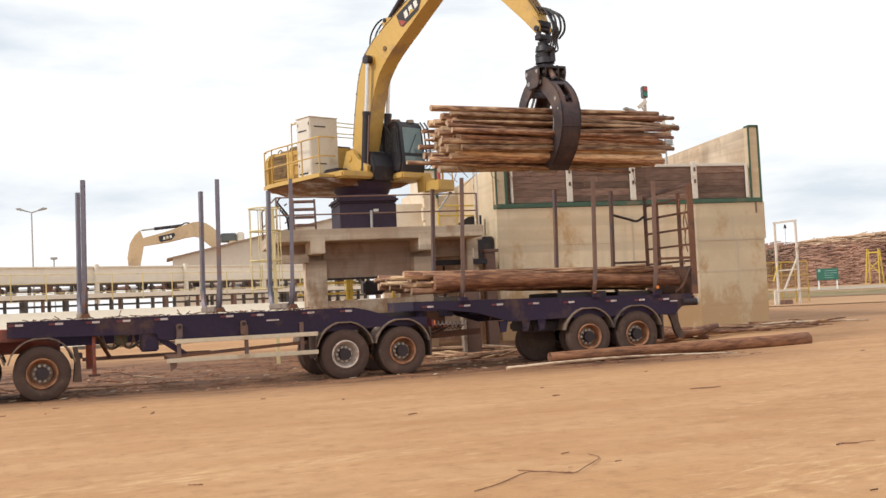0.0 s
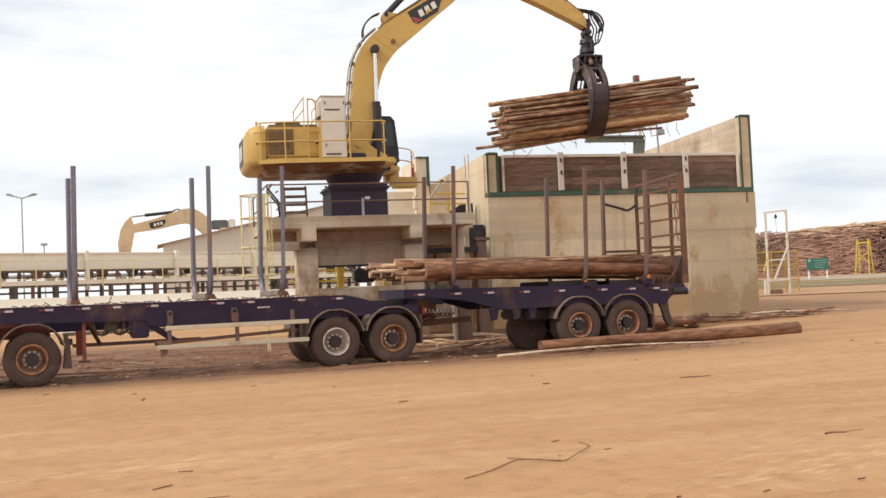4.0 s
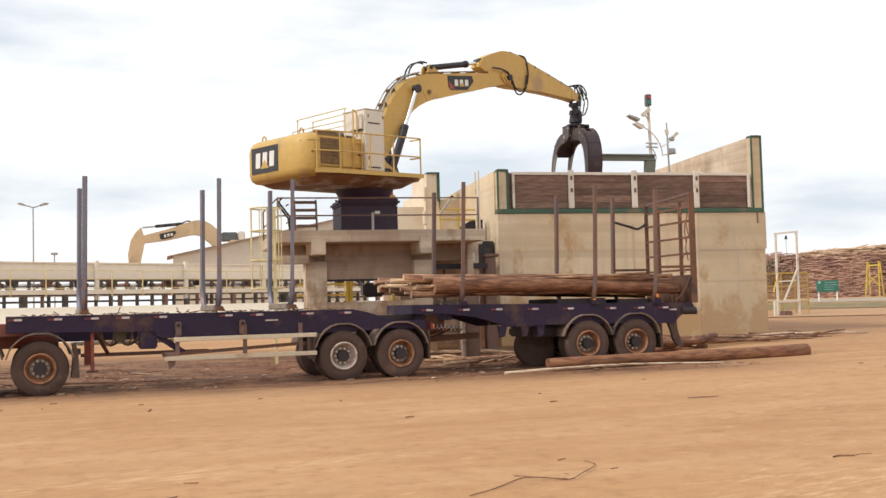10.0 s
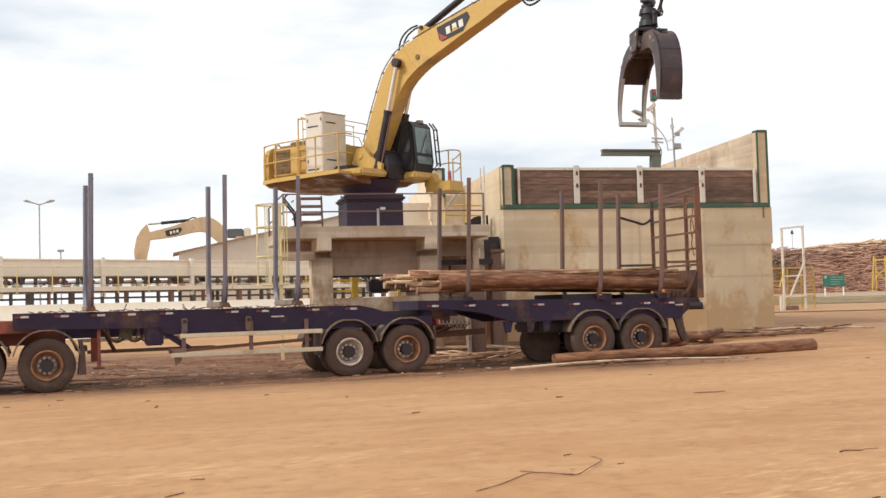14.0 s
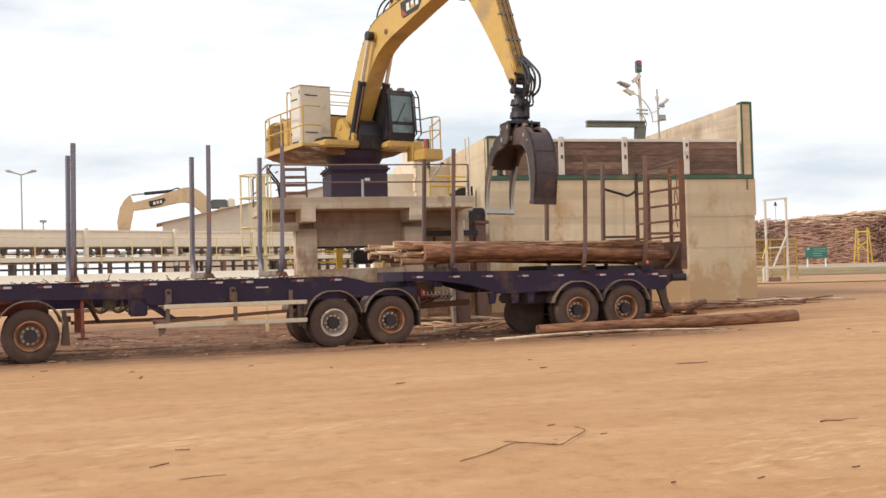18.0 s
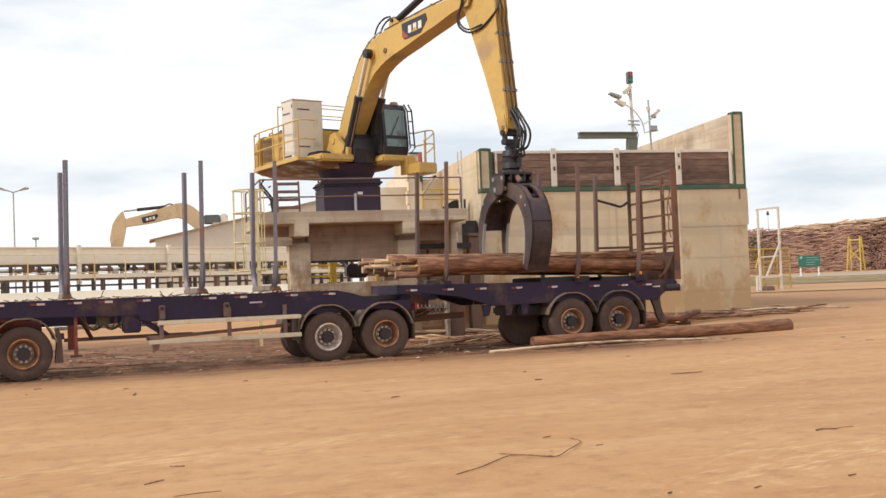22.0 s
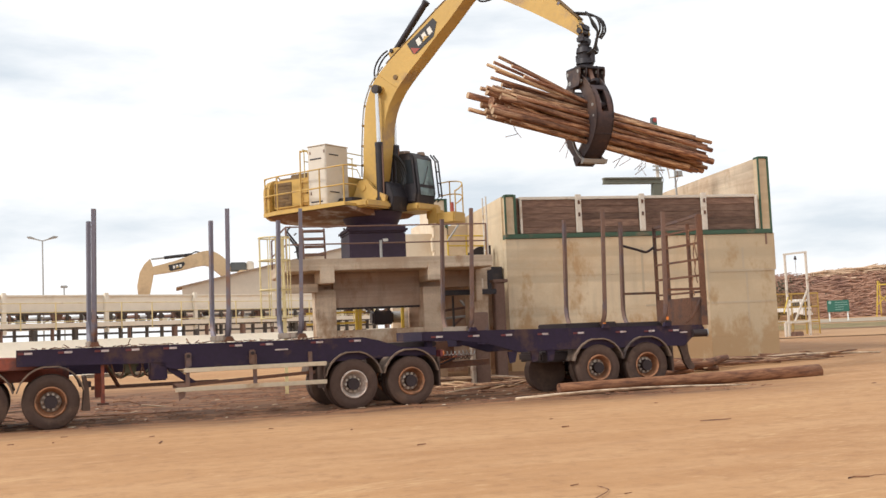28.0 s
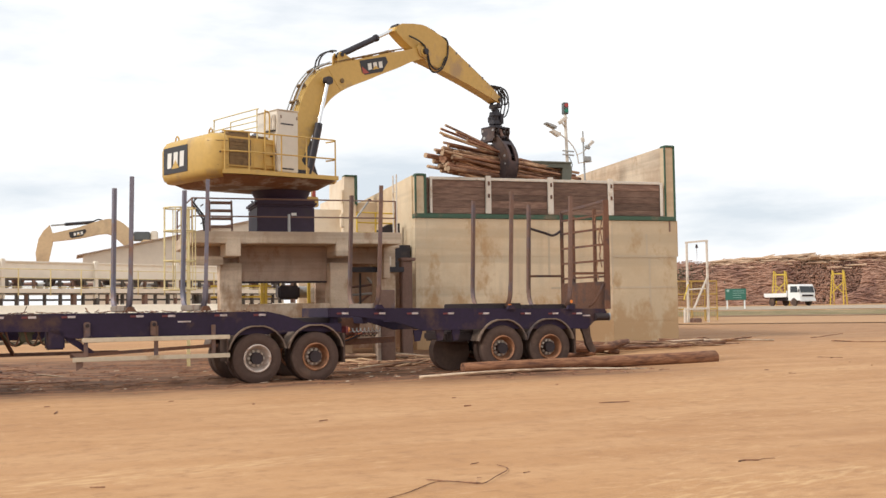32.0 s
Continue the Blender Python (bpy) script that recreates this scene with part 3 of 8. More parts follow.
def ground_z(x, y):
    """The yard climbs gently away from the camera."""
    r = math.hypot(x, y)
    return float(np.interp(r, [a for a, _ in RISE], [b for _, b in RISE]))


# ---------------------------------------------------------------- ground
def build_ground():
    bm = bmesh.new()
    radii = [0.0] + [0.5 * 1.085 ** i for i in range(112)]
    radii = [r for r in radii if r < 3500] + [3600]
    seg = 120
    rings = []
    for r in radii:
        ring = []
        for k in range(seg):
            a = 2 * math.pi * k / seg
            x, y = r * math.cos(a), r * math.sin(a)
            z = ground_z(x, y)
            if 3 < r < 60:
                z += 0.008 * noise.noise(Vector((x * 0.22, y * 0.5, 3.0))) + 0.006 * noise.noise(Vector((x, y, 0.0)))
            ring.append((x, y, z))
        rings.append(ring)
    vs = [[bm.verts.new(p) for p in ring] for ring in rings[1:]]
    centre = bm.verts.new((0, 0, 0))
    for k in range(seg):
        bm.faces.new((centre, vs[0][k], vs[0][(k + 1) % seg]))
    for a, b in zip(vs, vs[1:]):
        for k in range(seg):
            bm.faces.new((a[k], b[k], b[(k + 1) % seg], a[(k + 1) % seg]))
    ob = link("ground", bm, EARTH, smooth=True)
    tagged(ob, "bare packed red-brown earth yard with tyre streaks", "ground", kind="structure")
    # strip of dry grass and pale road before the log stacks
    for name, material, d0, d1, lift, label in (("grass", GRASS, 78, 92, 0.02, "strip of dry olive grass beside the yard road"),
                                               ("road", ROAD, 95, 116, 0.03, "pale gravel haul road past the log stacks"),
                                               ("verge", VERGE, 75.8, 77.9, 0.06, "low brown earth verge beside the grass"),
                                               ("track", TRACK, 62, 75.6, 0.04, "pale worn dirt track before the grass")):
        bm = bmesh.new()
        rows = []
        for i in range(25):
            a = radians(30 + i * 2.4)
            rows.append([bm.verts.new((d * math.cos(a), d * math.sin(a), ground_z(d, 0) + lift)) for d in (d0, (d0 + d1) / 2, d1)])
        for p, q in zip(rows, rows[1:]):
            for j in range(2):
                bm.faces.new((p[j], p[j + 1], q[j + 1], q[j]))
        bmesh.ops.recalc_face_normals(bm, faces=bm.faces)
        tagged(link(name, bm, material), label, name, kind="stuff" if name == "grass" else "structure")


build_ground()


# ---------------------------------------------------------------- receiving hopper
def build_hopper():
    h = thing("log_hopper", pose(0, 0, 0), "stained concrete log hopper with timber parapet and green steel edging", "hopper", kind="structure")
    Y = 34.8
    # front wall cast in lifts and bays, with shallow joints
    xs = [10.9, 13.25, 15.75, 18.2, 20.8]
    zs = [-0.3, 1.0, 2.2, 3.3, 4.58]
    for i in range(4):
        for k in range(4):
            bm = one(box, xs[i] + 0.001, xs[i + 1] - 0.001, Y + (0.003 if (i + k) % 2 else 0.0), Y + 0.35, zs[k] + 0.001, zs[k + 1] - 0.001, 0.003)
            part("wall_panel", bm, CONCRETE_END if i == 3 else CONCRETE, h)
    # grouted joints between the pours
    for x, z0, z1 in ((18.2, 2.3, 4.4), (19.68, 1.3, 3.24), (19.58, 3.36, 4.1), (15.75, 2.6, 4.2)):
        part("grout_joint", one(box, x - 0.04, x + 0.04, Y - 0.004, Y + 0.01, z0, z1), CONCRETE_JOINT, h)
    for x0, x1, z in ((18.26, 20.76, 3.3), (18.26, 20.76, 2.2), (15.81, 18.14, 2.2)):
        part("grout_joint", one(box, x0, x1, Y - 0.007, Y + 0.01, z - 0.035, z + 0.035), CONCRETE_JOINT, h)
    part("wall_core", one(box, 10.95, 20.75, Y + 0.04, Y + 0.34, -0.3, 4.55), CONCRETE_DECK, h)
    # side walls
    for x0, x1, top, back, name in ((10.9, 11.25, 6.05, 46.9, "side_wall"), (20.47, 20.8, 7.31, 47.0, "side_wall")):
        bm = bmesh.new()
        drop = 0.42 if x0 < 15 else 0.35
        pts = [(Y + 0.36, -0.3), (back, -0.3), (back, top - drop), (Y + 0.36, top)]
        vs = [[bm.verts.new((x, y, z)) for y, z in pts] for x in (x0, x1)]
        bm.faces.new(vs[0]), bm.faces.new(vs[1][::-1])
        for i in range(4):
            bm.faces.new((vs[0][i], vs[1][i], vs[1][(i + 1) % 4], vs[0][(i + 1) % 4]))
        bmesh.ops.recalc_face_normals(bm, faces=bm.faces)
        part(name, bm, CONCRETE if x0 < 15 else CONCRETE_DECK, h)
    for x0, x1, top, near_w, far_w in ((10.9, 11.3, 6.05, 0.055, 0.075), (20.38, 20.8, 7.31, 0.045, 0.06)):
        part("end_pillar", one(box, x0 + near_w, x1 - far_w, Y + 0.02, Y + 0.36, 4.6, top - 0.05), CONCRETE, h)
        part("edge_iron", one(box, x0 - 0.004, x0 + near_w, Y - 0.03, Y + 0.05, 4.58, top + 0.02, 0.01), GREEN, h)
        part("edge_iron", one(box, x1 - far_w, x1 + 0.004, Y - 0.03, Y + 0.37, 4.58, top + 0.02, 0.01), GREEN, h)
        part("edge_cap", one(box, x0 + near_w, x1 - far_w, Y - 0.02, Y + 0.36, top - 0.04, top + 0.03), GREEN, h)
    part("band", one(box, 10.9, 20.8, Y - 0.035, Y + 0.36, 4.59, 4.74, 0.01), GREEN, h, "dark green steel band along the wall top")
    part("drip_stain_plate", one(box, 20.5, 20.56, Y - 0.02, Y, 4.2, 4.6), RAIL_BROWN, h)
    # timber parapet between white posts
    posts = [11.44, 13.45, 15.78, 18.12, 20.22]
    rng = random.Random(4)
    for a, b in zip(posts, posts[1:]):
        z = 4.76
        for j in range(5):
            hgt = (0.2, 0.25, 0.215, 0.235, 0.225)[j]
            x0, x1 = a + 0.19 if a > 11.5 else a + 0.08, b - 0.01
            bm = one(box, x0, x1, Y + 0.10 + rng.uniform(0, 0.02), Y + 0.16, z + 0.002, z + hgt - 0.002, 0.005)
            part("board", bm, BOARD, h)
            z += hgt
        part("top_rail", one(box, a, b, Y + 0.07, Y + 0.17, 5.90, 6.0, 0.01), WHITE_STEEL, h)
    part("backing_sheet", one(box, 11.3, 20.38, Y + 0.165, Y + 0.19, 4.74, 5.98), BOARD, h)
    for i, x in enumerate(posts):
        w = 0.08 if i in (0, 4) else 0.19
        p = part("parapet_post", one(box, x, x + w, Y + 0.0, Y + 0.10, 4.76, 6.06 if w > 0.1 else 5.97, 0.012), WHITE_STEEL, h)
        if w > 0.1:
            for zz in (5.72, 5.3):
                part("bolt", one(box, x + 0.06, x + 0.13, Y - 0.03, Y + 0.002, zz, zz + 0.14, 0.01), RUST, p)
    part("cavity_floor", one(box, 11.25, 20.47, 35.2, 46.0, 2.8, 3.0), CONCRETE_DECK, h)
    part("back_wall", one(box, 10.9, 20.8, 47.0, 47.3, -0.3, 4.8), CONCRETE, h)
    # ledge bracket on the outer side
    part("side_ledge", one(box, 20.8, 20.92, 34.9, 35.5, 3.3, 4.6, 0.01), CONCRETE, h)
    # green loading beam over the trough
    bm = bmesh.new()
    box(bm, 15.2, 17.48, 36.4, 36.65, 6.80, 6.86, 0.01)
    box(bm, 15.2, 17.46, 36.46, 36.59, 6.68, 6.80)
    box(bm, 15.2, 17.48, 36.4, 36.65, 6.63, 6.68, 0.01)
    prism(bm, [(17.0, 5.2), (17.3, 5.2), (17.48, 6.63), (17.1, 6.63)], 36.42, 36.63)
    g = link("loading_beam", bm, GREEN_GREY)
    tagged(g, "grey-green cantilever steel beam over the hopper", "beam", kind="structure")
    # second bay wall behind, with its own green edge
    b2 = thing("rear_bay_wall", pose(0, 0, 0), "pale concrete bay wall with a green steel edge behind the deck", "wall", kind="structure")
    part("wall", one(box, 9.62, 9.72, 39.75, 41.9, -0.2, 6.42), CONCRETE_LIT, b2)
    part("step_wall", one(box, 9.62, 9.72, 41.9, 43.6, -0.2, 5.85), CONCRETE_LIT, b2)
    part("end_pillar", one(box, 9.60, 10.06, 39.4, 39.75, -0.2, 6.48), CONCRETE_LIT, b2)
    part("edge_iron", one(box, 9.99, 10.06, 39.36, 39.4, 5.45, 6.54, 0.01), GREEN, b2)
    part("edge_iron", one(box, 10.06, 10.1, 39.36, 39.78, 5.4, 6.54, 0.01), GREEN, b2)
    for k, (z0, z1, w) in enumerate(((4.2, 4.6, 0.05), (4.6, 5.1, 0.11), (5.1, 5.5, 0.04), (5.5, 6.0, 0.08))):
        part("broken_edge", one(box, 9.60 - w, 9.60, 39.42, 39.7, z0, z1, 0.02), CONCRETE_LIT, b2)
    part("edge_cap", one(box, 9.62, 10.06, 39.36, 39.78, 6.48, 6.54, 0.01), GREEN, b2)
    part("lower_wall", one(box, 8.0, 9.62, 40.0, 40.4, -0.2, 5.3), CONCRETE_LIT, b2)
    part("link_wall", one(box, 10.15, 10.9, 39.6, 39.9, -0.2, 5.55), CONCRETE_LIT, b2)


build_hopper()


# ---------------------------------------------------------------- pedestal deck
def railing(parent, pts, heights, post_r, material, posts=True, z0=0.0):
    """Pipe rails at the given heights along a line, with a post at each point."""
    for hh in heights:
        part("rail", one(tube, [(x, y, z + hh) for x, y, z in pts], post_r), material, parent)
    if posts:
        for x, y, z in pts:
            part("post", one(rod, (x, y, z + z0), (x, y, z + max(heights) + 0.01), post_r * 1.15), material, parent)


def build_deck():
    d = thing("machine_deck", pose(0, 0, 0), "raised stained concrete deck on walls and corbels", "platform", kind="structure")
    Y = 30.75
    part("slab", one(box, 3.16, 9.2, Y, 35.4, 3.46, 3.80, 0.02), CONCRETE_DECK, d)
    for x0, x1 in ((4.11, 4.52), (7.24, 7.68)):
        part("corbel", one(box, x0, x1, Y - 0.05, 32.0, 3.10, 3.62, 0.02), CONCRETE_DECK, d)
    part("cross_beam", one(box, 3.2, 9.15, 32.35, 32.7, 2.95, 3.45, 0.01), CONCRETE_UNDER, d)
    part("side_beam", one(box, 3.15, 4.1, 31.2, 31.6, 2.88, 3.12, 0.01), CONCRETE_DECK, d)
    part("front_wall", one(box, 4.66, 7.25, 32.0, 32.3, 2.40, 3.45, 0.01), CONCRETE_UNDER, d)
    part("pier", one(box, 4.06, 4.66, 31.55, 32.3, -0.2, 2.95, 0.02), CONCRETE_DECK, d)
    part("pier", one(box, 7.25, 7.9, 31.55, 32.3, -0.2, 2.95, 0.02), CONCRETE_DECK, d)
    part("pier", one(box, 4.48, 5.02, 34.4, 35.1, -0.2, 3.46, 0.02), CONCRETE_DECK, d)
    part("pier", one(box, 7.95, 8.5, 34.4, 35.1, -0.2, 3.46, 0.02), CONCRETE_DECK, d)
    part("sill_wall", one(box, 4.66, 7.25, 31.6, 31.9, -0.2, 1.77, 0.02), CONCRETE_DECK, d)
    part("column", one(box, 8.95, 9.55, 32.6, 33.2, -0.2, 3.46, 0.02), CONCRETE_DECK, d)
    # slender props under the landing
    part("prop", one(box, 8.2, 8.62, 29.5, 29.8, -0.1, 2.1, 0.02), STAKE_RUST, d, "rusty steel prop")
    part("prop_board", one(box, 8.1, 8.19, 29.45, 29.75, -0.1, 1.7, 0.01), BOLSTER, d)
    part("opening_angle", one(box, 4.68, 7.23, 31.96, 31.995, 2.37, 2.43), HUB, d)
    # landing and steel gear between deck and hopper; black plates stand in for shade
    part("landing_beam", one(box, 8.14, 9.8, 32.5, 32.7, 2.70, 2.86, 0.01), BLACK, d)
    part("landing_plate", one(prism, [(9.35, 3.82), (10.75, 3.82), (10.75, 4.5), (10.3, 4.45), (9.8, 4.15)], 36.1, 36.3), BLACK, d)
    part("landing_plate", one(box, 9.7, 10.85, 35.2, 35.5, 2.9, 3.7, 0.02), BLACK, d)
    part("white_plate", one(box, 9.17, 9.39, 32.5, 32.54, 2.9, 3.19, 0.01), WHITE_STEEL, d)
    part("stump_post", one(box, 9.75, 10.1, 32.6, 32.9, -0.1, 3.05, 0.03), RAIL_BROWN, d)
    part("stump_cap", one(box, 9.72, 10.2, 32.55, 32.95, 3.05, 3.15, 0.02), RAIL_BROWN, d)
    part("back_panel", one(box, 7.9, 10.88, 36.62, 36.8, -0.2, 3.5), CONCRETE_UNDER, d)
    part("walkway_slab", one(box, 7.9, 9.9, 33.3, 36.6, 3.5, 3.72, 0.02), CONCRETE_DECK, d)
    for x, z0, z1 in ((8.55, 1.6, 2.7), (9.1, 1.4, 2.7), (9.45, 1.2, 2.9)):
        part("hanger_bar", one(box, x, x + 0.06, 33.2, 33.26, z0, z1), BLACK, d)
    for k, (xa, za, xb, zb) in enumerate(((8.2, 2.0, 9.7, 2.1), (8.3, 2.25, 9.7, 2.4), (8.2, 1.75, 9.6, 1.7), (9.2, 2.6, 9.75, 1.9), (8.6, 1.5, 9.5, 2.2))):
        part("pipe_run", one(rod, (xa, 34.4 + 0.1 * k, za), (xb, 34.4 + 0.1 * k, zb), 0.04), (LAMP_GREY, STAKE_RUST, WHITE_STEEL)[k % 3], d)
    # slab stub under the landing
    part("landing_corbel", one(box, 9.0, 9.2, 32.0, 32.6, 2.5, 3.46, 0.02), CONCRETE_DECK, d)
    # brown pipe railing on the deck's edge
    r = thing("deck_railing", pose(0, 0, 0), "brown painted pipe railing on the deck edge", "railing", kind="structure")
    pts = [(3.2, Y + 0.08, 3.8), (5.0, Y + 0.08, 3.8), (7.0, Y + 0.08, 3.8), (9.05, Y + 0.08, 3.8)]
    railing(r, pts, (0.42, 0.92), 0.023, RAIL_BROWN, posts=False)
    for x in (3.2, 9.05):
        part("post", one(rod, (x, Y + 0.08, 3.8), (x, Y + 0.08, 4.73), 0.027), RAIL_BROWN, r)
    part("post", one(rod, (5.9, Y + 0.08, 3.8), (5.9, Y + 0.08, 4.3), 0.04), LAMP_GREY, r, "grey post")
    railing(r, [(3.2, Y + 0.08, 3.8), (3.2, 33.0, 3.8), (3.2, 35.3, 3.8)], (0.42, 0.92), 0.023, RAIL_BROWN)
    # brown steel steps standing on the deck
    st = thing("deck_steps", pose(0, 0, 0), "brown steel steps standing on the concrete deck", "steps", kind="structure")
    for i in range(4):
        part("tread", one(box, 3.77, 4.34, 31.2 + i * 0.05, 31.42 + i * 0.05, 3.93 + i * 0.23, 4.0 + i * 0.23, 0.01), RAIL_BROWN, st)
    for x in (3.74, 4.36):
        part("stringer", one(bar, (x, 31.3, 3.8), (x, 31.45, 4.72), 0.05, 0.06), RAIL_BROWN, st)
    # bent grey pipe gear at the deck's corner
    gp = thing("corner_ladder", pose(0, 0, 0), "dark bent steel ladder at the deck corner", "ladder", kind="structure")
    for y in (30.95, 31.4):
        part("stile", one(tube, [(3.35, y, 4.75), (3.25, y, 4.6), (3.55, y, 4.2), (3.6, y, 3.8)], 0.03), BLACK, gp)
    for zz in (4.05, 4.3, 4.55):
        part("rung", one(rod, (3.5, 30.95, zz), (3.5, 31.4, zz), 0.02), BLACK, gp)
    # yellow caged ladder
    cl = thing("caged_ladder", pose(2.8, 30.2, 0), "yellow steel ladder with a round safety cage", "ladder", kind="structure")
    for x, foot in ((0.1, 1.9), (0.26, 0.0)):
        part("stile", one(box, x - 0.045, x + 0.045, 0.28, 0.34, foot, 4.4), RAIL_PALE, cl)
    for i in range(8):
        part("rung", one(rod, (0.1, 0.31, 2.1 + i * 0.3), (0.26, 0.31, 2.1 + i * 0.3), 0.018), RAIL_YELLOW, cl)
    for zz in (2.17, 2.94, 3.75, 4.37):
        ring = [(0.42 * math.cos(radians(a)), 0.36 * math.sin(radians(a)), zz) for a in range(50, 411, 30)]
        part("hoop", one(tube, ring, 0.022), RAIL_PALE, cl)
    for a in (110, 160, 200, 250, 300, 350, 30):
        x, y = 0.42 * math.cos(radians(a)), 0.36 * math.sin(radians(a))
        part("cage_bar", one(rod, (x, y, 2.17), (x, y, 4.37), 0.014), RAIL_PALE, cl)
    # yellow platform railing beyond, and white ladder by the hopper wall
    yr = thing("walkway_railing", pose(0, 0, 0), "yellow pipe railing on the hopper walkway", "railing", kind="structure")
    railing(yr, [(9.05, 35.4, 3.8), (9.75, 35.6, 3.8), (10.45, 35.8, 3.8)], (0.32, 0.66, 1.0), 0.028, RAIL_YELLOW)
    part("brace", one(rod, (8.9, 34.9, 4.55), (9.35, 34.9, 5.15), 0.03), LAMP_GREY, yr)
    part("knob", one(box, 9.3, 9.42, 34.85, 34.95, 5.12, 5.2, 0.02), BLACK, yr)
    wall_ladder = thing("wall_ladder", pose(10.1, 34.4, 0), "white steel ladder beside the hopper wall", "ladder", kind="structure")
    for y in (-0.15, 0.25):
        part("stile", one(rod, (0, y, 3.8), (0, y, 5.95), 0.025), WHITE_STEEL, wall_ladder)
    for i in range(6):
        part("rung", one(rod, (0, -0.15, 3.9 + i * 0.3), (0, 0.25, 3.9 + i * 0.3), 0.018), WHITE_STEEL, wall_ladder)
    part("landing_angle", one(box, -0.45, 0.06, -0.2, 0.3, 3.76, 3.82), WHITE_STEEL, wall_ladder)
    # drive gear seen under the deck
    ug = thing("chain_drive", pose(0, 0, 0), "grey steel drive gear under the deck", "machine", kind="structure")
    for x in (5.0, 6.02, 6.14, 7.6):
        part("frame_post", one(box, x, x + 0.1, 36.5, 36.6, 1.2, 2.5), RAIL_YELLOW, ug)
    for zz in (2.0, 2.36):
        part("frame_bar", one(box, 4.4, 6.4, 36.62, 36.7, zz, zz + 0.07), RAIL_YELLOW, ug)
    part("motor", one(box, 6.66, 7.4, 36.8, 37.4, 1.95, 2.4, 0.06), BLACK, ug)
    part("motor_cap", one(rod, (7.4, 37.1, 2.18), (7.75, 37.1, 2.18), 0.2, seg=16), LAMP_GREY, ug)
    part("gear_case", one(box, 7.75, 8.4, 36.9, 37.3, 1.8, 2.35, 0.04), WHITE_STEEL, ug)
    for k in range(6):
        part("chain_link", one(box, 4.8 + k * 0.3, 4.98 + k * 0.3, 37.0, 37.06, 1.74, 1.82, 0.01), HUB, ug)


build_deck()


# ---------------------------------------------------------------- excavator on its pedestal
CX, CY = 5.9, 32.09
FX, FZ, BOOM, STICK = 0.115, 5.935, 6.806, 3.81


def build_pedestal():
    p = thing("machine_pedestal", pose(CX, CY, 0), "black steel pedestal with a flared ring on the deck", "pedestal", kind="structure")
    part("drum", one(box, -0.83, 0.83, -0.83, 0.83, 3.80, 4.56, 0.03), PEDESTAL, p)
    part("top_plate", one(box, -0.9, 0.9, -0.9, 0.9, 4.56, 4.74, 0.06), PEDESTAL, p)
    bm = bmesh.new()
    for z0, z1, r0, r1 in ((4.74, 4.84, 0.82, 0.75), (4.84, 5.0, 0.75, 0.84), (5.0, 5.2, 0.84, 0.92)):
        rod(bm, (0, 0, z0), (0, 0, z1), r0, r1, 32)
    part("slew_ring", bm, PEDESTAL, p, smooth=True)
    for a in range(0, 360, 30):
        part("ring_bolt", one(rod, (0.85 * math.cos(radians(a)), 0.85 * math.sin(radians(a)), 4.74), (0.85 * math.cos(radians(a)), 0.85 * math.sin(radians(a)), 4.79), 0.03), BLACK, p)
    part("type_plate", one(box, 0.15, 0.3, -0.84, -0.828, 4.3, 4.38), LABEL_WHITE, p)


build_pedestal()


def brand_mark(name, parent, m, w, h, red=True, square=False):
    """A dark label with a plain pale shape and a small wedge, as a decal."""
    bm = bmesh.new()
    outline = [(-w / 2, h / 2), (-w / 2, -h * 0.3), (-w * 0.42, -h / 2), (w * 0.22, -h / 2), (w / 2, h * 0.1), (w * 0.46, h / 2)]
    if square:
        outline = [(-w / 2, -h / 2), (w / 2, -h / 2), (w / 2, h / 2), (-w / 2, h / 2)]
    prism(bm, outline[::-1], -0.008, 0.0)
    bmesh.ops.recalc_face_normals(bm, faces=bm.faces)
    bmesh.ops.transform(bm, matrix=m, verts=bm.verts)
    d = part(name, bm, LABEL_DARK, parent, "black decal with a plain pale mark")
    bm = bmesh.new()
    f = 1.3 if square else 1.0
    for cx in (-0.2 * f, 0.0, 0.2 * f):
        prism(bm, [(cx * w - 0.06 * w * f, -0.22 * h * f), (cx * w + 0.07 * w * f, -0.22 * h * f), (cx * w + 0.085 * w * f, 0.22 * h * f), (cx * w - 0.045 * w * f, 0.22 * h * f)], -0.014, -0.009)
    bmesh.ops.transform(bm, matrix=m, verts=bm.verts)
    part("mark", bm, LABEL_WHITE, d)
    bm = bmesh.new()
    prism(bm, [(-0.11 * w * f, -0.25 * h * f), (0.13 * w * f, -0.25 * h * f), (0.01 * w, 0.0)], -0.019, -0.015)
    bmesh.ops.transform(bm, matrix=m, verts=bm.verts)
    part("wedge", bm, YELLOW, d)
    if not red:
        return
    bm = bmesh.new()
    prism(bm, [(-w * 0.47, -h * 0.42), (-w * 0.25, -h * 0.42), (-w * 0.47, h * 0.1)], -0.013, -0.009)
    bmesh.ops.transform(bm, matrix=m, verts=bm.verts)
    part("corner", bm, LABEL_RED, d)


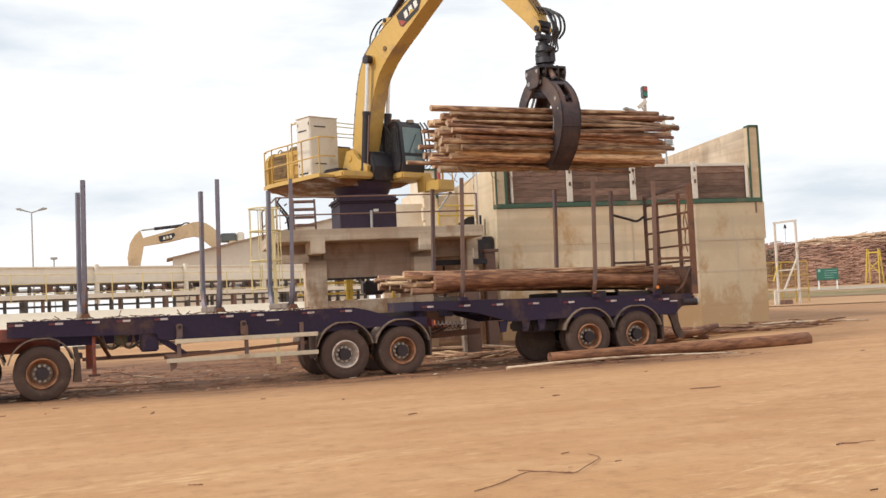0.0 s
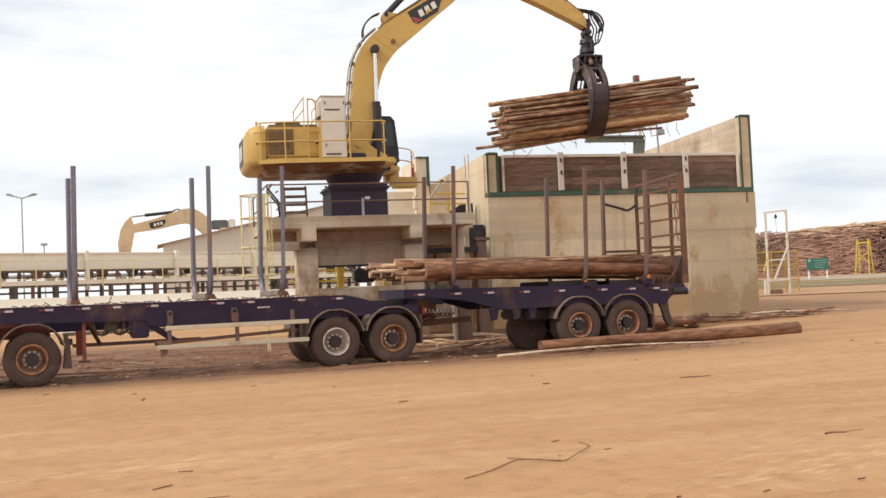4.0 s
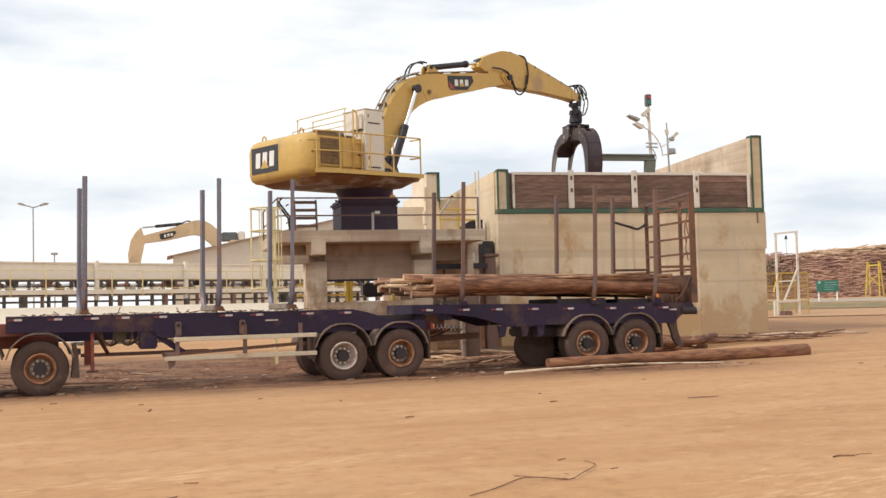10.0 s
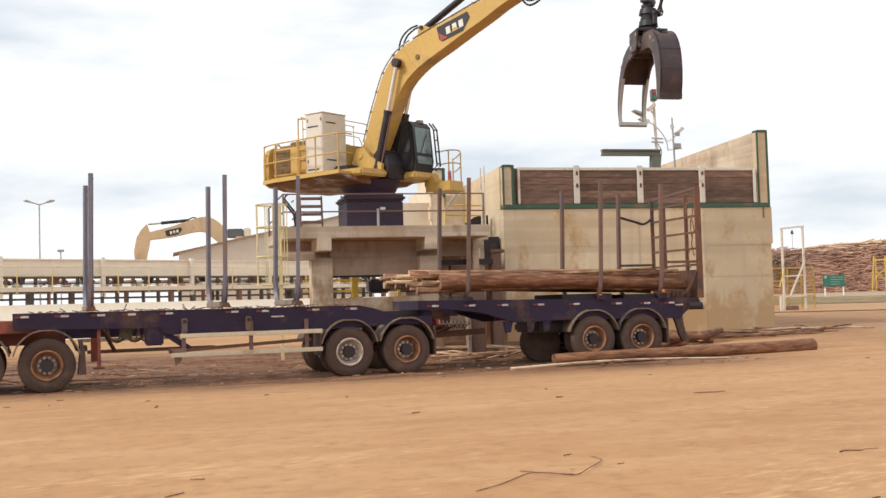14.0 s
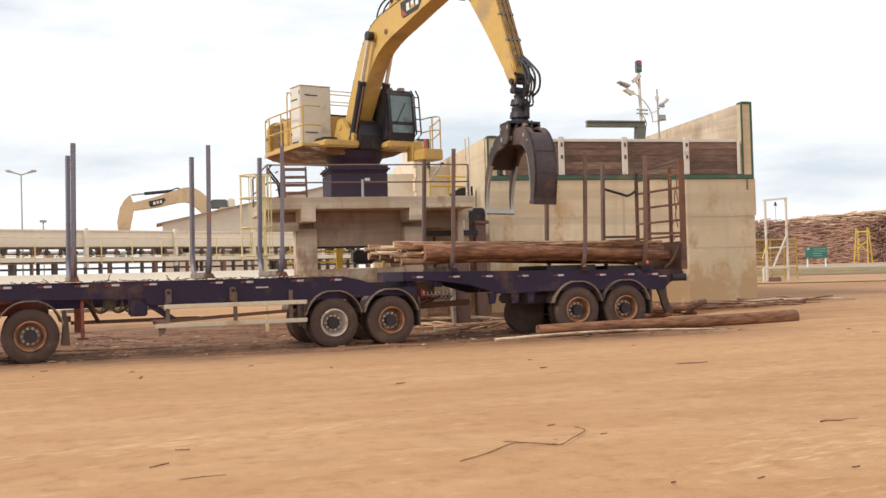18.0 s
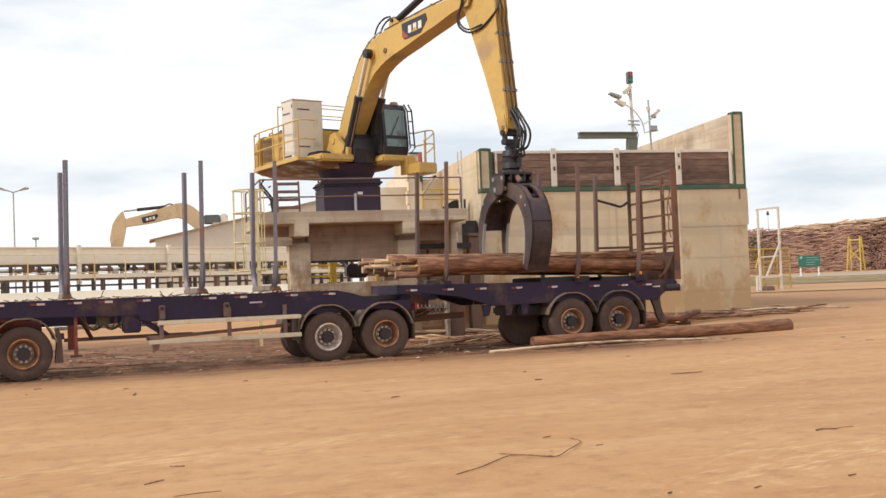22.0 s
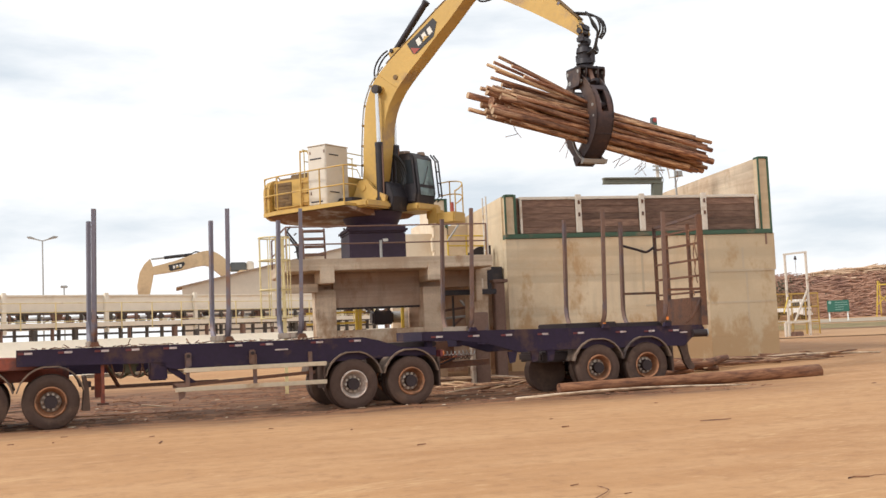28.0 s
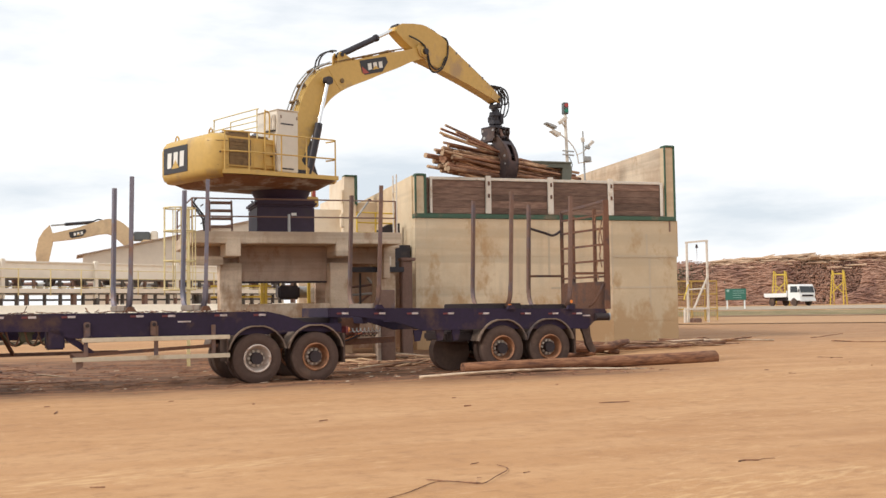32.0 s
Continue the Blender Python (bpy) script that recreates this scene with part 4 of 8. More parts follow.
def build_excavator():
    e = thing("log_excavator", pose(CX, CY, 0), "dusty yellow slewing log loader with a black cab", "excavator")
    # house: floor frame, engine housing, counterweight
    bm = bmesh.new()
    box(bm, -2.8, 1.0, -1.45, 1.45, 5.24, 5.45, 0.05)
    part("floor_frame", bm, YELLOW, e, smooth=True)
    bm = bmesh.new()
    lo = [bm.verts.new(p) for p in ((-2.6, -1.0, 5.06), (0.6, -1.0, 5.06), (0.6, 1.0, 5.06), (-2.6, 1.0, 5.06))]
    hi = [bm.verts.new(p) for p in ((-2.85, -1.5, 5.26), (0.6, -1.9, 5.26), (0.7, 1.45, 5.26), (-2.8, 1.45, 5.26))]
    bm.faces.new(lo[::-1]), bm.faces.new(hi)
    for i in range(4):
        bm.faces.new((lo[i], lo[(i + 1) % 4], hi[(i + 1) % 4], hi[i]))
    part("belly_plate", bm, BELLY, e, "rusty sloped underside")
    bm = bmesh.new()
    # rounded in plan: a swept shell with tall curved corners
    prof = [(5.2, 0.16), (5.28, 0.05), (5.42, 0.0), (6.1, 0.0), (6.24, 0.04), (6.34, 0.12), (6.4, 0.26)]
    rows = []
    for z, inset in prof:
        ring = []
        for k in range(19):
            a = radians(-90 + 10 * k)
            cx, cy = (-2.75, 1.0) if k > 9 else (-2.75, -1.0)
            ring.append(bm.verts.new((cx - (0.5 - inset) * math.cos(a), cy + (0.5 - inset) * math.sin(a), z)))
        ring = [bm.verts.new((-2.72, -1.5 + inset, z))] + ring + [bm.verts.new((-2.72, 1.5 - inset, z))]
        rows.append(ring)
    for p, q in zip(rows, rows[1:]):
        for j in range(len(p) - 1):
            bm.faces.new((p[j], p[j + 1], q[j + 1], q[j]))
        bm.faces.new((p[-1], p[0], q[0], q[-1]))
    bm.faces.new(rows[0][::-1]), bm.faces.new(rows[-1])
    bmesh.ops.recalc_face_normals(bm, faces=bm.faces)
    part("counterweight", bm, YELLOW, e, "rounded yellow counterweight", smooth=True)
    for zz in (5.5, 6.16):
        part("panel_seam", one(tube, [(-2.74, -1.504, zz), (-3.0, -1.43, zz), (-3.2, -1.2, zz)], 0.008, 4), GRILLE, e)
    part("seam_bolt", one(rod, (-2.95, -1.47, 5.85), (-2.95, -1.44, 5.85), 0.03, seg=8), GRILLE, e)
    for y in (-0.9, 0.9):
        part("lifting_eye", one(tube, [(-2.9, y - 0.1, 6.38), (-2.9, y - 0.08, 6.5), (-2.9, y, 6.56), (-2.9, y + 0.08, 6.5), (-2.9, y + 0.1, 6.38)], 0.025), YELLOW, e)
    part("engine_housing", one(box, -2.71, -0.45, -1.36, 1.36, 5.45, 6.34, 0.06), YELLOW, e, smooth=True)
    part("hood", one(box, -2.6, -1.2, -1.15, 1.15, 6.34, 6.44, 0.03), GRILLE, e, "dusty brown engine hood")
    part("hood_cover", one(box, -1.62, -1.25, -0.6, 0.6, 6.44, 6.52, 0.02), BLACK, e)
    for s in (-1, 1):
        y0, y1 = sorted((s * 1.355, s * 1.378))
        g = part("side_grille", one(box, -2.62, -1.92, y0, y1, 5.55, 6.27, 0.01), GRILLE, e, "dusty brown mesh side grille")
        y0, y1 = sorted((s * 1.376, s * 1.39))
        for j in range(7):
            part("louvre", one(box, -2.6, -1.94, y0, y1, 5.6 + j * 0.095, 5.615 + j * 0.095), GRILLE, g)
        y0, y1 = sorted((s * 1.355, s * 1.372))
        dr = part("side_door", one(box, -1.86, -1.16, y0, y1, 5.52, 6.28, 0.01), YELLOW, e)
        y0, y1 = sorted((s * 1.37, s * 1.392))
        part("door_latch", one(box, -1.3, -1.22, y0, y1, 5.85, 5.95), BLACK, dr)
    # tall electrical cabinet
    c = part("cabinet", one(box, -1.13, -0.43, -1.5, -0.5, 5.45, 7.18, 0.02), BOX_CREAM, e, "tall cream electrical cabinet")
    part("cabinet_roof", one(box, -1.15, -0.41, -1.52, -0.48, 7.18, 7.21, 0.01), BOX_CREAM, c)
    for zz in (6.78, 5.52):
        part("vent", one(box, -1.03, -0.6, -1.514, -1.5, zz, zz + 0.04), BLACK, c)
    for zz in (6.9, 5.8):
        part("vent", one(box, -0.43, -0.416, -1.35, -0.95, zz, zz + 0.03), BLACK, c)
    unit = part("cooling_unit", one(box, -1.2, -1.132, -1.42, -0.9, 6.62, 7.06, 0.02), BOX_CREAM, c)
    # thin black strip along the unit's underside
    part("unit_grille", one(box, -1.2, -1.14, -1.4, -0.92, 6.59, 6.62), BLACK, unit)
    for x, zz in ((-1.04, 6.95), (-1.04, 5.75), (-0.5, 6.95)):
        part("door_hinge", one(box, x, x + 0.035, -1.52, -1.508, zz, zz + 0.09), RAIL_BROWN, c)
    part("cabinet_door", one(box, -1.08, -0.48, -1.508, -1.501, 5.6, 7.1), BOX_CREAM, c)
    # boom foot cheeks and hydraulic block
    for y in (-0.5, 0.38):
        bm = bmesh.new()
        prism(bm, [(-0.4, 5.42), (0.9, 5.42), (0.95, 5.62), (0.5, 5.86), (0.25, 6.18), (-0.05, 6.15)], y, y + 0.12, 0.01)
        part("boom_bracket", bm, YELLOW, e)
    part("foot_pin", one(rod, (FX, -0.53, FZ), (FX, 0.53, FZ), 0.1, seg=14), YELLOW, e)
    part("valve_block", one(box, -0.4, 0.2, -1.1, -0.6, 5.42, 5.62, 0.04), BLACK, e)
    for k in range(5):
        y = 0.29 + 0.02 * k
        x = 0.42 + 0.12 * k
        part("feed_hose", one(tube, smooth_line([(x, y, 5.3), (x + 0.06, y, 5.8), (x - 0.02, y + 0.02, 6.35), (0.32 + 0.03 * k, 0.28, 6.85 + 0.06 * k)], 4), 0.045), RUBBER_HOSE, e)
    for x, zz in ((0.62, 6.05), (0.8, 6.0), (0.72, 5.72)):
        part("fitting", one(box, x - 0.03, x + 0.03, 0.18, 0.24, zz - 0.07, zz + 0.07, 0.01), LAMP_GREY, e)
    bm = bmesh.new()
    prism(bm, [(0.45, 5.2), (1.05, 5.2), (1.12, 5.6), (1.0, 5.9), (0.85, 6.05), (0.66, 6.08), (0.5, 5.95)], -0.36, 0.38, 0.02)
    part("mount_block", bm, BLACK, e)
    # black hose bundle and accumulators between boom and cab
    for k in range(4):
        part("feed_hose", one(tube, smooth_line([(0.7, 0.36, 5.5), (0.95 + 0.05 * k, 0.36, 6.0 + 0.1 * k), (0.75, 0.36 - 0.02 * k, 6.75 + 0.05 * k), (0.35, 0.3, 6.9)], 4), 0.05), RUBBER_HOSE, e)
    part("accumulator", one(rod, (0.55, 0.36, 5.45), (0.55, 0.36, 6.5), 0.09, seg=12), BLACK, e)
    # cab on the far side
    cab = bmesh.new()
    prism(cab, [(-0.35, 5.42), (1.42, 5.42), (1.5, 5.75), (1.40, 6.78), (1.28, 6.92), (-0.1, 6.96), (-0.35, 6.8)], 0.33, 1.28, 0.05)
    k = part("cab", cab, BLACK, e, "black operator cab with tinted windows", smooth=True)
    part("side_window", one(prism, [(0.55, 6.0), (1.36, 6.0), (1.29, 6.72), (0.55, 6.72)], 0.318, 0.338), WINDOW, k)
    part("side_window", one(prism, [(-0.1, 6.0), (0.45, 6.0), (0.45, 6.72), (-0.1, 6.72)], 1.275, 1.292), WINDOW, k)

    def front_pane(z0, z1):
        bm = bmesh.new()
        lean = lambda z: 1.508 - max(0.0, z - 5.75) * 0.1
        f = bm.faces.new([bm.verts.new((lean(z), y, z)) for y, z in ((0.47, z0), (1.16, z0), (1.16, z1), (0.47, z1))])
        bmesh.ops.solidify(bm, geom=[f], thickness=0.02)
        part("windscreen", bm, GLASS_CAB, k, "tinted windscreen with sky painted in")

    front_pane(5.98, 6.74)
    front_pane(5.66, 5.88)
    part("wiper", one(rod, (1.52, 0.6, 5.95), (1.46, 0.95, 6.55), 0.012), BLACK, k)
    for y in (1.18, 1.34):
        part("guard_bar", one(tube, [(1.48, y, 5.5), (1.66, y, 5.62), (1.56, y, 6.72), (1.4, y, 6.92)], 0.025), BLACK, k)
    for zz in (5.7, 6.05, 6.4, 6.7):
        part("guard_bar", one(rod, (1.66 - (zz - 5.62) * 0.09, 1.18, zz), (1.66 - (zz - 5.62) * 0.09, 1.34, zz), 0.018), BLACK, k)
    part("cab_lamp", one(rod, (0.75, 0.75, 6.94), (0.75, 0.75, 7.06), 0.2, 0.17, 18), BOLSTER, k, "dusty round roof lamp")
    part("roof_lamp", one(rod, (1.22, 0.95, 6.9), (1.22, 0.95, 7.0), 0.13, 0.11, 16), BOLSTER, k, "dusty round roof lamp")
    # low step platform at the cab's corner
    pl = part("front_platform", one(box, 0.5, 1.5, 0.33, 1.5, 5.2, 5.42, 0.05), YELLOW, e, "yellow steel front platform")
    part("platform_apron", one(box, 1.5, 2.22, 1.1, 1.72, 4.82, 5.14, 0.03), YELLOW, pl)
    part("platform_cheek", one(prism, [(1.3, 4.84), (1.62, 4.84), (1.62, 5.3), (1.3, 5.4)], 1.06, 1.1), YELLOW, pl)
    part("platform_arm", one(box, 1.2, 1.6, 1.12, 1.5, 5.0, 5.25, 0.02), YELLOW, pl)
    part("extinguisher", one(rod, (2.1, 1.2, 5.14), (2.1, 1.2, 5.42), 0.06, 0.05, 10), LABEL_RED, pl)
    for zz in (6.05, 5.66):
        loop = smooth_line([(1.5, 1.45, zz + 0.02), (1.7, 1.7, zz + 0.08), (2.05, 1.7, zz + 0.04), (2.2, 1.62, zz - 0.06), (2.2, 1.45, zz - 0.2), (2.12, 1.35, zz - 0.28)], 4)
        part("hand_rail", one(tube, loop, 0.02), YELLOW, pl)
    for x, y, zt in ((1.7, 1.7, 6.12), (2.18, 1.66, 6.0), (2.12, 1.35, 5.8)):
        part("rail_post", one(rod, (x, y, 5.1), (x, y, zt), 0.02), YELLOW, pl)
    # side walkway with railing
    def plan_plate(outline, z0, z1):
        bm = bmesh.new()
        lo_ = [bm.verts.new((x, y, z0)) for x, y in outline]
        hi_ = [bm.verts.new((x, y, z1)) for x, y in outline]
        bm.faces.new(lo_[::-1]), bm.faces.new(hi_)
        for i in range(len(outline)):
            j = (i + 1) % len(outline)
            bm.faces.new((lo_[i], lo_[j], hi_[j], hi_[i]))
        bmesh.ops.recalc_face_normals(bm, faces=bm.faces)
        return bm

    wk = part("walkway", plan_plate([(-2.85, -1.3), (-2.9, -1.55), (-2.2, -1.72), (0.6, -1.95), (0.6, -1.3)], 5.28, 5.36), YELLOW, e, "yellow side walkway with pipe railing")
    part("walkway_edge", plan_plate([(-2.93, -1.55), (-2.22, -1.76), (0.62, -1.99), (0.62, -1.94), (-2.2, -1.71), (-2.9, -1.51)], 5.27, 5.385), YELLOW, wk)
    for x, y in ((-2.86, -1.53), (-2.2, -1.7), (-1.2, -1.78), (-0.4, -1.85), (0.56, -1.92)):
        part("rail_post", one(rod, (x, y, 5.3), (x, y, 6.42), 0.022), YELLOW, wk)
    for hh in (5.88, 6.42):
        part("hand_rail", one(tube, smooth_line([(-2.86, -1.45, hh), (-2.86, -1.53, hh), (-2.2, -1.7, hh), (-1.2, -1.78, hh), (0.35, -1.9, hh), (0.56, -1.9, hh), (0.66, -1.7, hh), (0.62, -1.4, hh)], 3), 0.022), YELLOW, wk)
    part("ladder_rail", one(tube, smooth_line([(-1.5, -1.42, 5.4), (-1.5, -1.42, 7.0), (-1.46, -1.4, 7.1), (-1.36, -1.34, 7.12), (-1.26, -1.3, 7.0), (-1.26, -1.28, 6.4)], 3), 0.022), YELLOW, wk)
    part("ladder_rail", one(tube, [(-1.2, -1.42, 5.4), (-1.2, -1.42, 6.5)], 0.022), YELLOW, wk)
    for zz in (5.6, 5.9, 6.2):
        part("ladder_rung", one(rod, (-1.5, -1.42, zz), (-1.2, -1.42, zz), 0.016), YELLOW, wk)
    # two railings across the hood, open at the near end
    for x, y0 in ((-1.58, -1.15), (-1.02, -0.7)):
        part("roof_rail", one(tube, smooth_line([(x, 1.1, 6.34), (x, 1.1, 7.08), (x, 1.06, 7.16), (x, 0.98, 7.18), (x, y0 + 0.1, 7.2), (x, y0, 7.18), (x, y0, 7.08), (x, y0, 6.34)], 3), 0.018), RAIL_PALE, wk)
        part("roof_rail", one(tube, smooth_line([(x, 1.5, 6.3), (x, 1.48, 6.62), (x, 1.36, 6.8), (x, 1.1, 6.86), (x, y0, 6.86)], 3), 0.017), RAIL_PALE, wk)
    part("hood_lid", one(box, -2.35, -1.66, -0.95, 0.95, 6.44, 6.56, 0.03), GRILLE, e)
    brand_mark("rear_mark", e, pose(-3.252, 0.38, 5.8, 0, 0, -90), 1.3, 0.74, False, True)
    # boom, its foot pin at its own origin
    boom = new("boom")
    boom.parent = e
    bm = bmesh.new()
    upper = smooth_line([(-0.24, 0.1), (-0.1, 0.27), (0.17, 0.34), (0.53, 0.58), (0.91, 0.84), (1.41, 1.14), (1.75, 1.34), (2.1, 1.49), (2.55, 1.58), (2.9, 1.57), (3.3, 1.48), (3.8, 1.31), (4.4, 1.09), (5.0, 0.87), (5.5, 0.69), (6.0, 0.48), (6.5, 0.3), (6.82, 0.21), (6.98, 0.1)], 2)
    lower = smooth_line([(-0.22, -0.1), (-0.1, -0.26), (0.15, -0.3), (0.5, -0.18), (1.0, 0.06), (1.4, 0.27), (1.8, 0.48), (2.1, 0.6), (2.4, 0.68), (2.7, 0.70), (3.05, 0.68), (3.5, 0.6), (4.1, 0.45), (4.9, 0.27), (5.5, 0.12), (6.1, 0.0), (6.45, -0.1), (6.8, -0.2), (6.98, -0.1)], 2)
    prism(bm, upper + lower[::-1], -0.25, 0.25, 0.02)
    girder = part("boom_girder", bm, YELLOW, boom, "cranked yellow box-section boom", smooth=True)
    part("tip_pin", one(rod, (6.806, -0.42, 0), (6.806, 0.42, 0), 0.1, seg=14), BLACK, boom)
    part("cylinder_pin", one(rod, (2.64, -0.47, 1.24), (2.64, 0.47, 1.24), 0.075, seg=14), BELLY, boom, "rusty brown pivot pin")
    for y in (-0.31, 0.25):
        part("pin_collar", one(rod, (2.64, y, 1.24), (2.64, y + 0.06, 1.24), 0.15, seg=18), YELLOW, boom)
    part("boss", one(rod, (3.23, -0.28, 0.93), (3.23, 0.28, 0.93), 0.075, seg=12), GRILLE, boom)
    part("seam_bead", one(tube, [(3.0, -0.252, 1.5), (2.98, -0.252, 1.1), (3.0, -0.252, 0.7)], 0.008, 4), YELLOW, boom)
    part("tip_collar", one(rod, (6.806, -0.34, 0), (6.806, 0.34, 0), 0.17, seg=16), YELLOW, boom)
    for y in (-0.17, -0.06, 0.06, 0.17):
        off = 0.1 if abs(y) > 0.1 else 0.06
        pts = [(u - 0.45 * off, y, v + off) for u, v in smooth_line([(0.17, 0.36), (0.53, 0.6), (0.91, 0.86), (1.41, 1.16), (1.75, 1.36), (2.1, 1.51), (2.55, 1.6), (2.9, 1.59), (3.3, 1.5)], 2)]
        part("hydraulic_line", one(tube, pts, 0.022), LAMP_GREY if abs(y) > 0.1 else GRILLE, boom, "thin steel hydraulic pipe")
    for y in (-0.2, 0.2):
        part("hydraulic_line", one(tube, [(u, y, v + 0.05) for u, v in ((3.4, 1.46), (3.8, 1.32), (4.4, 1.1), (5.0, 0.88), (5.5, 0.7), (6.1, 0.46))], 0.022), GRILLE, boom)
    for u, v, lean in ((0.5, 0.6, 32), (0.98, 0.92, 32), (1.5, 1.24, 34), (2.02, 1.5, 28), (2.6, 1.64, 4)):
        part("line_clamp", one(box, -0.03, 0.03, -0.2, 0.2, -0.02, 0.09, 0.01, Matrix.Translation((u - 0.04, 0, v)) @ pose(0, 0, 0, 0, -lean, 0)), GRILLE, boom)
    for u, v in ((4.1, 1.24), (4.8, 0.98), (5.5, 0.74)):
        part("line_clamp", one(box, u - 0.04, u + 0.04, -0.23, 0.23, v - 0.06, v + 0.04, 0.01), GRILLE, boom)
    for y in (-0.12, 0.05):
        part("hose_loop", one(tube, smooth_line([(2.75, y, 1.64), (2.95, y, 1.82), (3.2, y, 1.9), (3.5, y, 1.86), (3.72, y, 1.74)], 4), 0.026), RUBBER_HOSE, boom)
    # mark on the flat of the boom
    brand_mark("boom_mark", boom, Matrix.Translation((4.68, -0.252, 0.66)) @ pose(0, 0, 0, 0, 22, 0), 1.16, 0.46)
    for y in (-0.16, 0.12):
        part("cylinder_lug", one(prism, [(3.5, 1.4), (4.1, 1.2), (3.92, 1.52), (3.8, 1.66), (3.68, 1.62)], y, y + 0.04), YELLOW, boom)
    part("lug_pin", one(rod, (3.8, -0.2, 1.56), (3.8, 0.2, 1.56), 0.06, seg=12), BLACK, boom)
    # stick, the boom's tip pin at its own origin
    stick = new("stick")
    stick.parent = e
    bm = bmesh.new()
    prism(bm, [(-1.3, 0.14), (-1.27, 0.3), (-1.05, 0.53), (-0.65, 0.73), (-0.24, 0.9), (0.0, 0.94), (0.6, 0.92), (0.88, 0.87), (1.05, 0.76), (2.2, 0.53), (3.5, 0.26), (3.74, 0.14), (3.78, -0.08), (3.62, -0.1), (2.2, -0.12), (1.6, -0.15), (0.8, -0.2), (0.25, -0.26), (-0.2, -0.22), (-0.4, -0.05), (-0.85, 0.02)], -0.2, 0.2, 0.025)
    part("stick_girder", bm, YELLOW, stick, "tapered yellow stick", smooth=True)
    for y in (-0.3, 0.26):
        part("cheek_plate", one(prism, [(-0.26, 0.2), (0.1, 0.24), (0.3, 0.05), (0.22, -0.22), (-0.16, -0.2), (-0.34, 0.0)], y, y + 0.04), YELLOW, stick)
    for y in (-0.12, 0.0, 0.12):
        part("stick_pipe", one(tube, [(0.2, y, 0.96), (0.9, y, 0.9), (1.08, y, 0.79), (2.2, y, 0.57), (3.55, y, 0.28)], 0.026), GRILLE, stick)
    for x in (1.4, 2.1, 2.8):
        part("pipe_clamp", one(box, x, x + 0.07, -0.2, 0.2, 0.74 - (x - 1.08) * 0.195 - 0.06, 0.74 - (x - 1.08) * 0.195 + 0.03), STAKE, stick)
    part("hose_guard", one(tube, smooth_line([(0.7, -0.1, 0.96), (0.92, -0.2, 0.88), (1.03, -0.235, 0.5), (1.04, -0.24, 0.2), (0.92, -0.25, -0.2), (0.62, -0.28, -0.46), (0.38, -0.3, -0.42), (0.18, -0.33, -0.15), (-0.08, -0.34, 0.14), (-0.35, -0.33, 0.22), (-0.75, -0.3, 0.2)], 4), 0.028), RUBBER_HOSE, stick)
    part("hose_guard", one(tube, smooth_line([(0.98, -0.24, 0.3), (0.86, -0.27, -0.16), (0.6, -0.32, -0.36), (0.34, -0.33, -0.3), (0.14, -0.34, -0.02), (-0.1, -0.34, 0.2)], 4), 0.024), RUBBER_HOSE, stick)
    for y in (-0.1, 0.02, 0.12):
        part("tip_hose", one(tube, smooth_line([(3.2, y, 0.3), (3.65, y, 0.46), (4.02, y * 1.4, 0.5), (4.28, y * 1.4, 0.3), (4.3, y, 0.05)], 5), 0.028), RUBBER_HOSE, stick)
    for y in (-0.22, 0.17):
        part("tip_cheek", one(prism, [(3.4, 0.2), (3.8, 0.13), (3.9, 0.0), (3.82, -0.12), (3.4, -0.1)], y, y + 0.05), YELLOW, stick)
    part("tip_pin", one(rod, (3.81, -0.27, 0), (3.81, 0.27, 0), 0.07, seg=12), BLACK, stick)
    # hydraulic rams
    rams = {}
    for nm, y in (("near", -0.4), ("far", 0.4)):
        b = part("boom_cylinder", one(rod, (0, 0, 0), (0, 0, 1.68), 0.11, seg=16), BLACK, e, "black hydraulic cylinder", smooth=True)
        part("gland", one(rod, (0, 0, 1.6), (0, 0, 1.72), 0.12, seg=16), BLACK, b)
        part("cylinder_eye", one(rod, (0, -0.1, 0), (0, 0.1, 0), 0.115, seg=14), BLACK, b)
        part("feed_pipe", one(rod, (0.125, 0, 0.2), (0.125, 0, 1.6), 0.025), RAIL_BROWN, b)
        r = part("boom_rod", one(rod, (0, 0, 0), (0, 0, 1.85), 0.06, seg=14), CHROME, e, "chrome piston rod", smooth=True)
        part("rod_eye", one(rod, (0, -0.1, 0), (0, 0.1, 0), 0.13, seg=14), BLACK, r)
        rams[nm] = (b, r, y)
    b = part("stick_cylinder", one(rod, (0, 0, 0), (0, 0, 1.72), 0.095, seg=16), BLACK, e, "black hydraulic cylinder", smooth=True)
    part("gland", one(rod, (0, 0, 1.66), (0, 0, 1.76), 0.115, seg=16), BLACK, b)
    r = part("stick_rod", one(rod, (0, 0, 0), (0, 0, 1.3), 0.055, seg=14), CHROME, e, "chrome piston rod", smooth=True)
    part("rod_eye", one(rod, (0, -0.13, 0), (0, 0.13, 0), 0.14, seg=14), BLACK, r)
    rams["stick"] = (b, r, 0.0)
    return e, boom, stick, rams


EXC, BOOM_OB, STICK_OB, RAMS = build_excavator()


